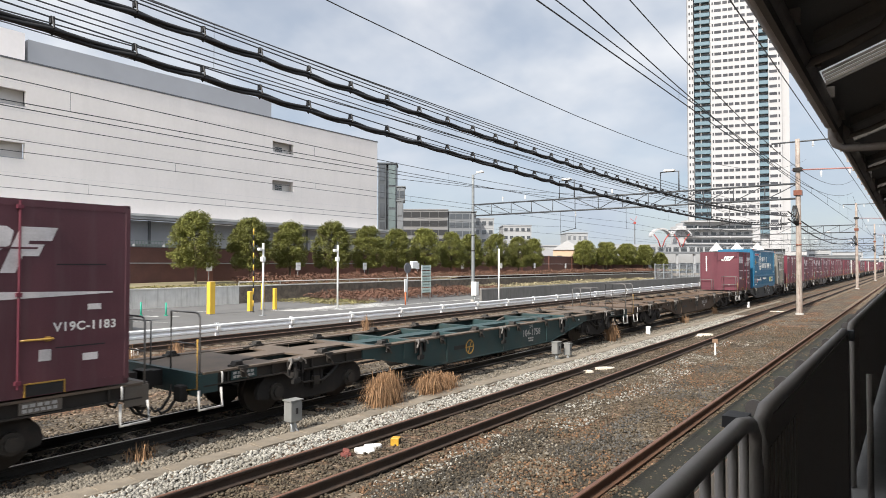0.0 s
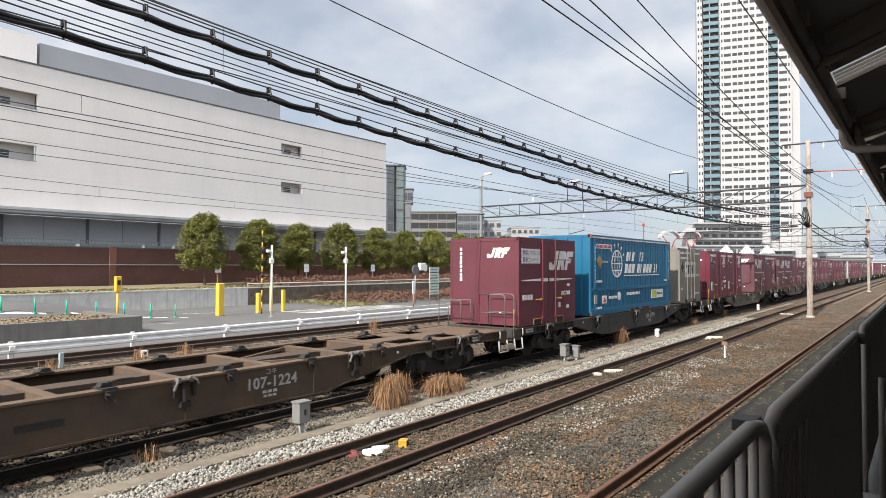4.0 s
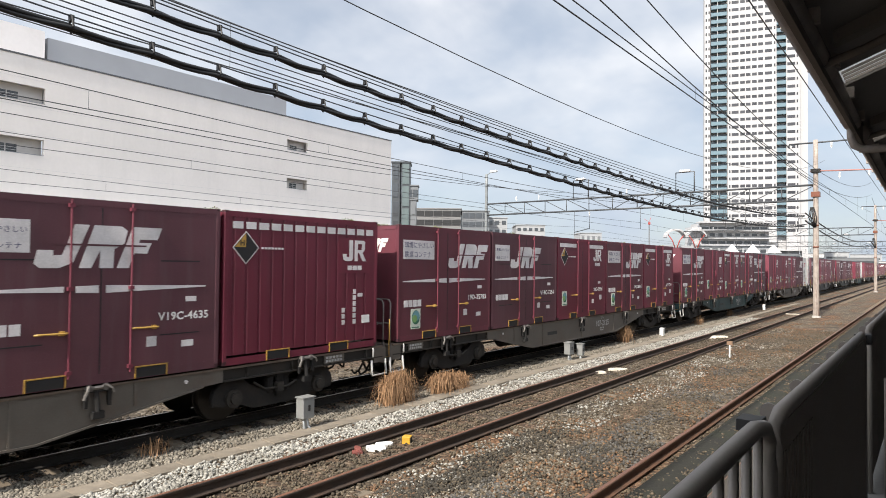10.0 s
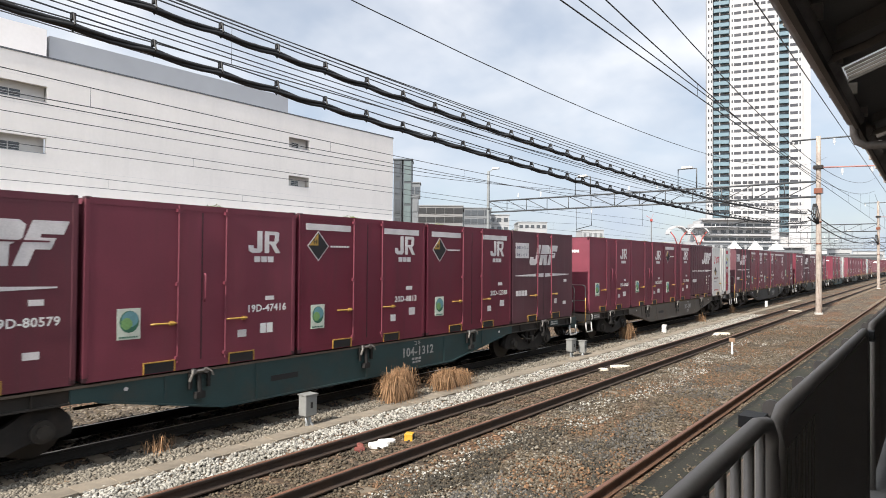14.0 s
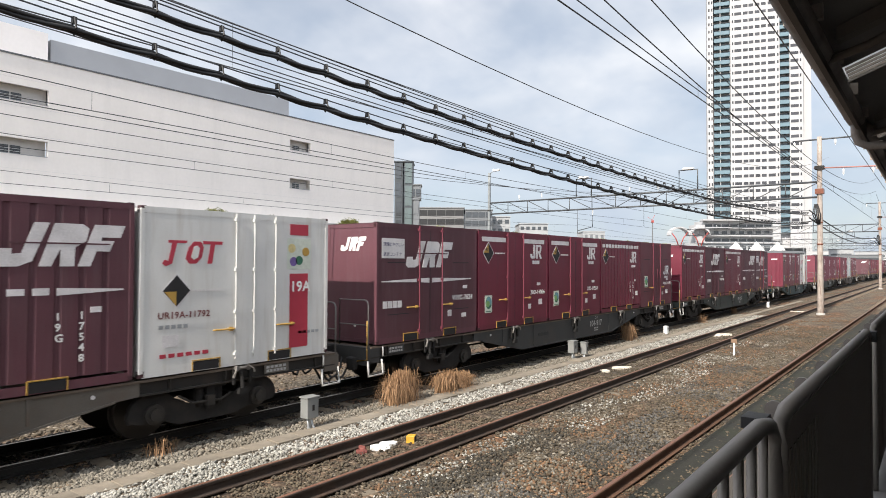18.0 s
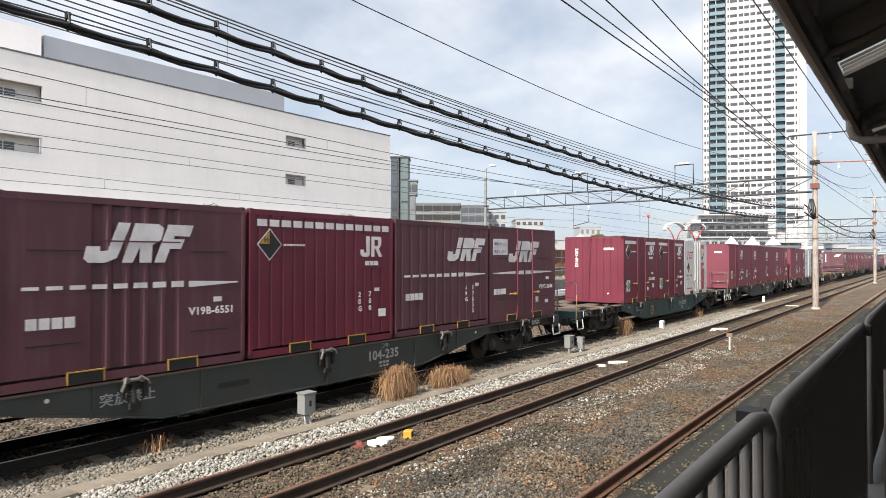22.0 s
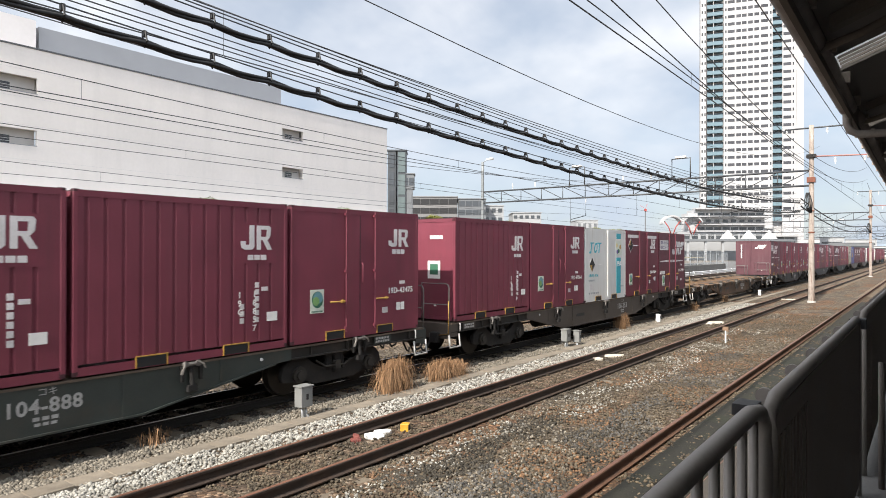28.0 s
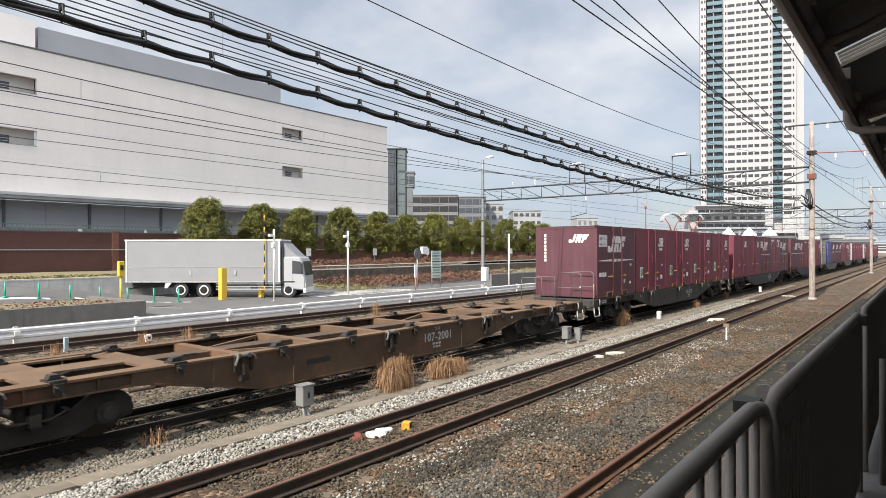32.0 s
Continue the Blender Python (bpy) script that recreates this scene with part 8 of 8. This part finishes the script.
def litter(x, y, s, material, label, seed, name="litter"):
    rng = random.Random(seed)
    bm = bmesh.new()
    for k in range(3):
        cx, cy = rng.uniform(-0.12, 0.12) * s, rng.uniform(-0.18, 0.18) * s
        out = [(cx + (0.07 + 0.05 * rng.random()) * s * math.cos(i * math.tau / 8), cy + (0.15 + 0.08 * rng.random()) * s * math.sin(i * math.tau / 8)) for i in range(8)]
        prism(bm, out, -0.04, 0.012 + 0.012 * k, "z")
    ob = part(name, bm, material, bevel=0.008)
    ob.matrix_basis = pose(x, y, -0.15, rng.uniform(-6, 6), rng.uniform(-6, 6), rng.uniform(0, 180))
    return tagged(ob, label, "litter", "litter on the track")


litter(-6.95, 7.35, 0.8, WHITE, "crumpled white plastic piece between the rails", 3)
litter(-7.1, 7.0, 0.5, surface("faded_red_plastic", (0.16, 0.045, 0.035), 0.7), "faded red plastic piece between the rails", 4)
cube = base("yellow_block", -6.82, 7.9, -0.2, 25)
part_box("block", (-0.07, 0.07, -0.07, 0.07, 0, 0.14), surface("orange_yellow_plastic", (0.50, 0.28, 0.03), 0.5), cube, bevel=0.01)
part_box("dark_side", (0.07, 0.074, -0.06, 0.06, 0.01, 0.13), BLACK, cube)
tagged(cube, "small yellow plastic block between the rails", "block")
litter(-6.9, 17.2, 1.4, surface("pale_plastic", (0.55, 0.5, 0.42), 0.7, grain=9), "broken pale plastic pieces between the rails", 5)
litter(-7.2, 16.2, 0.8, surface("pale_plastic", (0.55, 0.5, 0.42), 0.7), "broken pale plastic piece between the rails", 6)
litter(-6.3, 19.2, 0.7, surface("pale_plastic", (0.55, 0.5, 0.42), 0.7), "broken pale plastic piece beside the rail", 7)
litter(-6.95, 27.3, 1.6, surface("pale_plastic", (0.55, 0.5, 0.42), 0.7), "broken pale plastic sheet between the rails", 8)
litter(-6.9, 44.0, 1.6, surface("pale_plastic", (0.55, 0.5, 0.42), 0.7), "pale plastic sheet between the rails", 9)


LID = surface("dusty_tan_lid", (0.20, 0.172, 0.135), 0.9, vary=0.25, grain=6, bump=0.15, stain=(0.15, 0.12, 0.085), stain_amount=0.6, stain_scale=3, per_object=0.15)


def trough():
    ob = tagged(base("cable_trough", -8.62, 0, 0), "row of dusty concrete cable trough lids", "cable trough", kind="structure")
    bm = bmesh.new()
    box(bm, -0.17, 0.17, 0.004, 0.496, -0.26, -0.172)
    me = mesh_of(bm, "lid", LID, bevel=0.008)
    for i in range(120):
        shared("lid", me, ob, pose(random.uniform(-0.01, 0.01), -2 + i * 0.5, random.uniform(-0.012, 0.006), random.uniform(-1, 1), random.uniform(-1.5, 1.5), 0))


trough()


def grass_tuft(x, y, r, h, count, seed, z=-0.24):
    """Arching dry blades from one root."""
    rng = random.Random(seed)
    verts, faces = [], []
    for i in range(count):
        a = rng.uniform(0, math.tau)
        d = Vector((math.cos(a), math.sin(a), 0))
        s = Vector((-d.y, d.x, 0)) * rng.uniform(0.004, 0.008)
        root = Vector((rng.gauss(0, 0.08), rng.gauss(0, 0.12), 0))
        lean = rng.random()
        reach, top = r * (0.15 + 0.85 * lean) * rng.uniform(0.8, 1.1), h * (1.05 - 0.35 * lean) * rng.uniform(0.7, 1.05)
        n, bend = 7, 0.66 + 0.34 * lean * rng.uniform(0.7, 1.1)
        k0 = len(verts)
        for k in range(n + 1):
            t = k / n
            p = root + d * (reach * t ** 1.3) + Vector((0, 0, top * math.sin(t * math.pi * bend)))
            w = s * (1 - 0.7 * t)
            verts += [p - w, p + w]
            if k:
                faces.append((k0 + 2 * k - 2, k0 + 2 * k - 1, k0 + 2 * k + 1, k0 + 2 * k))
    me = bpy.data.meshes.new("tuft")
    me.from_pydata(verts, [], faces)
    me.materials.append(STRAW)
    ob = base("dry_grass_tuft", x, y, z)
    b = tagged(new("tuft", me), kind="stuff")
    b.parent = ob
    return tagged(ob, "tuft of dry arching brown grass in the ballast", "grass tuft", "dry grass tufts")


grass_tuft(-9.0, 9.95, 0.48, 0.70, 620, 1)
grass_tuft(-8.98, 10.2, 0.42, 0.74, 420, 14)
grass_tuft(-8.9, 11.45, 0.45, 0.52, 420, 2)
grass_tuft(-8.95, 11.85, 0.55, 0.50, 360, 12)
grass_tuft(-8.95, 12.25, 0.45, 0.44, 260, 13)
grass_tuft(-9.4, 23.6, 0.5, 0.75, 260, 3)
for i, (x, y, h) in enumerate(((-18.8, 7.2, 0.5), (-18.7, 9.6, 0.6), (-18.9, 11.2, 0.55), (-18.6, 5.5, 0.5), (-19.0, 20.0, 0.8), (-9.4, 5.0, 0.3), (-9.3, 33, 0.5), (-9.5, 40, 0.5))):
    grass_tuft(x, y, 0.25, h, 70, 20 + i)


# ---- loose stones, the nearest as real pieces ----
def stones(name, count, x0, x1, y0, y1, size, material, label, seed, keep=None, z=None):
    rng = np.random.default_rng(seed)
    shape = np.array([(1, 0, 0), (-1, 0, 0), (0, 1, 0), (0, -1, 0), (0, 0, 0.75), (0, 0, -0.75)], float)
    tri = np.array([(0, 2, 4), (2, 1, 4), (1, 3, 4), (3, 0, 4), (2, 0, 5), (1, 2, 5), (3, 1, 5), (0, 3, 5)])
    xs = rng.uniform(x0, x1, count)
    ys = y0 + (y1 - y0) * rng.uniform(0, 1, count) ** 1.6
    if keep is not None:
        ok = keep(xs, ys, rng)
        xs, ys = xs[ok], ys[ok]
    n = len(xs)
    zs = np.array([ballast_height(a, b) for a, b in zip(xs, ys)]) + rng.uniform(-0.004, 0.022, n)
    s = size * rng.uniform(0.55, 1.35, (n, 1, 1))
    jit = rng.uniform(0.65, 1.3, (n, 6, 3))
    ang = rng.uniform(0, math.tau, n)
    tilt = rng.uniform(-0.6, 0.6, n)
    v = shape[None] * jit * s
    ct, st = np.cos(tilt)[:, None], np.sin(tilt)[:, None]
    y1_, z1_ = v[..., 1] * ct - v[..., 2] * st, v[..., 1] * st + v[..., 2] * ct
    c, sn = np.cos(ang)[:, None], np.sin(ang)[:, None]
    out = np.stack([v[..., 0] * c - y1_ * sn + xs[:, None], v[..., 0] * sn + y1_ * c + ys[:, None], z1_ + zs[:, None]], -1).reshape(-1, 3)
    f = (tri[None] + (np.arange(n) * 6)[:, None, None]).reshape(-1, 3)
    me = bpy.data.meshes.new(name)
    me.vertices.add(len(out)); me.vertices.foreach_set("co", out.ravel())
    me.loops.add(f.size); me.loops.foreach_set("vertex_index", f.ravel().astype(np.int32))
    me.polygons.add(len(f)); me.polygons.foreach_set("loop_start", np.arange(0, f.size, 3, dtype=np.int32))
    me.update(calc_edges=True)
    me.materials.append(material)
    return tagged(new(name, me), label, "ballast", kind="stuff")


STONE_PALE = surface("pale_ballast_stone", (0.27, 0.262, 0.235), 0.9, vary=0.25, grain=14, fine=80, bump=0.1, per_piece=0.6, stain=(0.10, 0.09, 0.07), stain_amount=0.7, stain_scale=1.1)
STONE_RUST = surface("rusty_ballast_stone", (0.135, 0.076, 0.040), 0.92, vary=0.3, grain=12, fine=80, bump=0.1, per_piece=0.5, stain=(0.05, 0.032, 0.02), stain_amount=0.6, stain_scale=1.2)
STONE_BROWN = surface("brown_ballast_stone", (0.082, 0.064, 0.042), 0.92, vary=0.3, grain=12, fine=80, bump=0.1, per_piece=0.5, stain=(0.030, 0.025, 0.019), stain_amount=0.85, stain_scale=0.7)
STONE_GREY = surface("grey_ballast_stone", (0.070, 0.066, 0.060), 0.92, vary=0.3, grain=12, fine=80, bump=0.1, per_piece=0.55, stain=(0.045, 0.040, 0.034), stain_amount=0.7, stain_scale=0.8)
# the shade under the train is painted into this oily stone colour
STONE_OIL_SHADE = surface("oily_shaded_ballast_stone", (0.026, 0.022, 0.018), 0.9, vary=0.3, grain=12, fine=80, bump=0.1, per_piece=0.5, stain=(0.02, 0.017, 0.014), stain_amount=0.7, stain_scale=0.9)
STONE_TAN = surface("pale_tan_ballast_stone", (0.165, 0.148, 0.120), 0.92, vary=0.3, grain=12, fine=80, bump=0.1, per_piece=0.5, stain=(0.10, 0.08, 0.055), stain_amount=0.6, stain_scale=1.3)


def off_rails(xs, ys, rng):
    ok = np.ones(len(xs), bool)
    for c in (TRAIN_X, MAIN_X, PLAT_X):
        for s in (-1, 1):
            ok &= np.abs(xs - (c + s * 0.566)) > 0.085
        inside = np.abs(xs - c) < 1.0
        ph = np.abs(((ys - {TRAIN_X: 0, MAIN_X: 1, PLAT_X: 1}[c]) / 0.61 + 0.5) % 1.0 - 0.5) * 0.61
        ok &= ~(inside & (ph < 0.11) & (rng.random(len(xs)) < 0.85))
    ok &= ~((np.abs(xs + 8.62) < 0.17) & (rng.random(len(xs)) < 0.95))
    return ok


def patches(scale, seed, least):
    """Keeps what lies in broad patches off the rails."""
    return lambda xs, ys, rng: off_rails(xs, ys, rng) & (np.array([noise.noise(Vector((a * scale, b * scale * 0.5, seed))) for a, b in zip(xs, ys)]) > least)


stones("pale_ballast", 17000, -8.50, -7.60, 3.0, 40.0, 0.030, STONE_PALE, "clean pale grey ballast stones beside the trough", 21, off_rails)
stones("tan_ballast", 17000, -9.52, -8.80, 2.5, 40.0, 0.031, STONE_TAN, "pale tan ballast stones along the train's track", 22, off_rails)
stones("dark_ballast", 16000, -12.0, -9.48, 2.5, 26.0, 0.030, STONE_OIL_SHADE, "oily ballast stones with the train's shade in their colour", 28, off_rails)
stones("brown_ballast", 46000, -7.7, -2.0, 4.5, 34.0, 0.026, STONE_BROWN, "brown rusty ballast stones between the tracks", 23, off_rails)
stones("pale_ballast", 3600, -5.9, -4.9, 4.5, 26.0, 0.027, STONE_PALE, "line of clean pale ballast stones", 24, patches(1.3, 6.0, 0.0))
stones("tan_ballast", 9000, -5.9, -3.4, 6.0, 34.0, 0.026, STONE_TAN, "scattered pale tan ballast stones", 31, patches(0.8, 14.0, 0.10))
stones("grey_ballast", 7000, -4.9, -3.35, 6.0, 22.0, 0.029, STONE_GREY, "patches of dark grey ballast stones", 25, patches(1.1, 9.0, 0.0))
stones("rusty_ballast", 13000, -5.9, -3.35, 6.0, 40.0, 0.027, STONE_RUST, "patches of rust-stained ballast stones", 29, patches(0.9, 2.0, 0.02))
stones("mossy_ballast", 11000, -5.7, -3.45, 6.0, 10.5, 0.027, surface("dark_mossy_stone", (0.034, 0.029, 0.021), 0.95, vary=0.4, grain=9, bump=0.1, per_piece=0.5), "dark damp stones with moss", 27,
       lambda xs, ys, rng: off_rails(xs, ys, rng) & (np.array([noise.noise(Vector((a * 1.6, b * 0.9, 4.0))) for a, b in zip(xs, ys)]) > 0.02))
stones("far_ballast", 6000, -18.8, -12.0, 4.0, 40.0, 0.034, STONE_BROWN, "brown ballast stones between siding and train", 26)


# ---- what moves ----
def motions():
    times = [2.0 * i for i in range(17)]
    for ob, x, y, z in MOVERS:
        walk(ob, [(t, pose(x, y - train_y(t), z)) for t in times])
    # the lorry comes along the road and turns slowly towards the gate
    way = [(0, -40.4, -36, 0), (18, -40.4, -33, 0), (24, -40.4, -9, 0), (26, -40.4, 2.5, -1), (27, -40.4, 7.5, -4), (28, -41.0, 11.8, -13),
           (29, -41.8, 15.6, -31), (30, -42.6, 18.4, -47), (31, -42.94, 20.08, -54.2), (31.5, -42.37, 20.49, -54.2), (32, -41.8, 20.9, -54.2)]
    walk(LORRY, [(t, pose(x, y, ramp_height(x, y + 5.0) if t < 31 else ROAD_Z + 0.006, 0, 0, a)) for t, x, y, a in way])
    radius, spin, t = 0.43, [(0.0, 0.0)], 0.0
    while t < 31.9:
        t = min(32.0, t + 0.07)
        spin.append((t, math.degrees(train_y(t) / radius)))
    if spin[-1][0] < 32.0:
        spin.append((32.0, math.degrees(train_y(32.0) / radius)))
    for w in WHEELSETS[:4 * 16]:
        at = w.matrix_basis.translation.copy()
        walk(w, [(t, pose(at.x, at.y, at.z, a, 0, 0)) for t, a in spin])


motions()
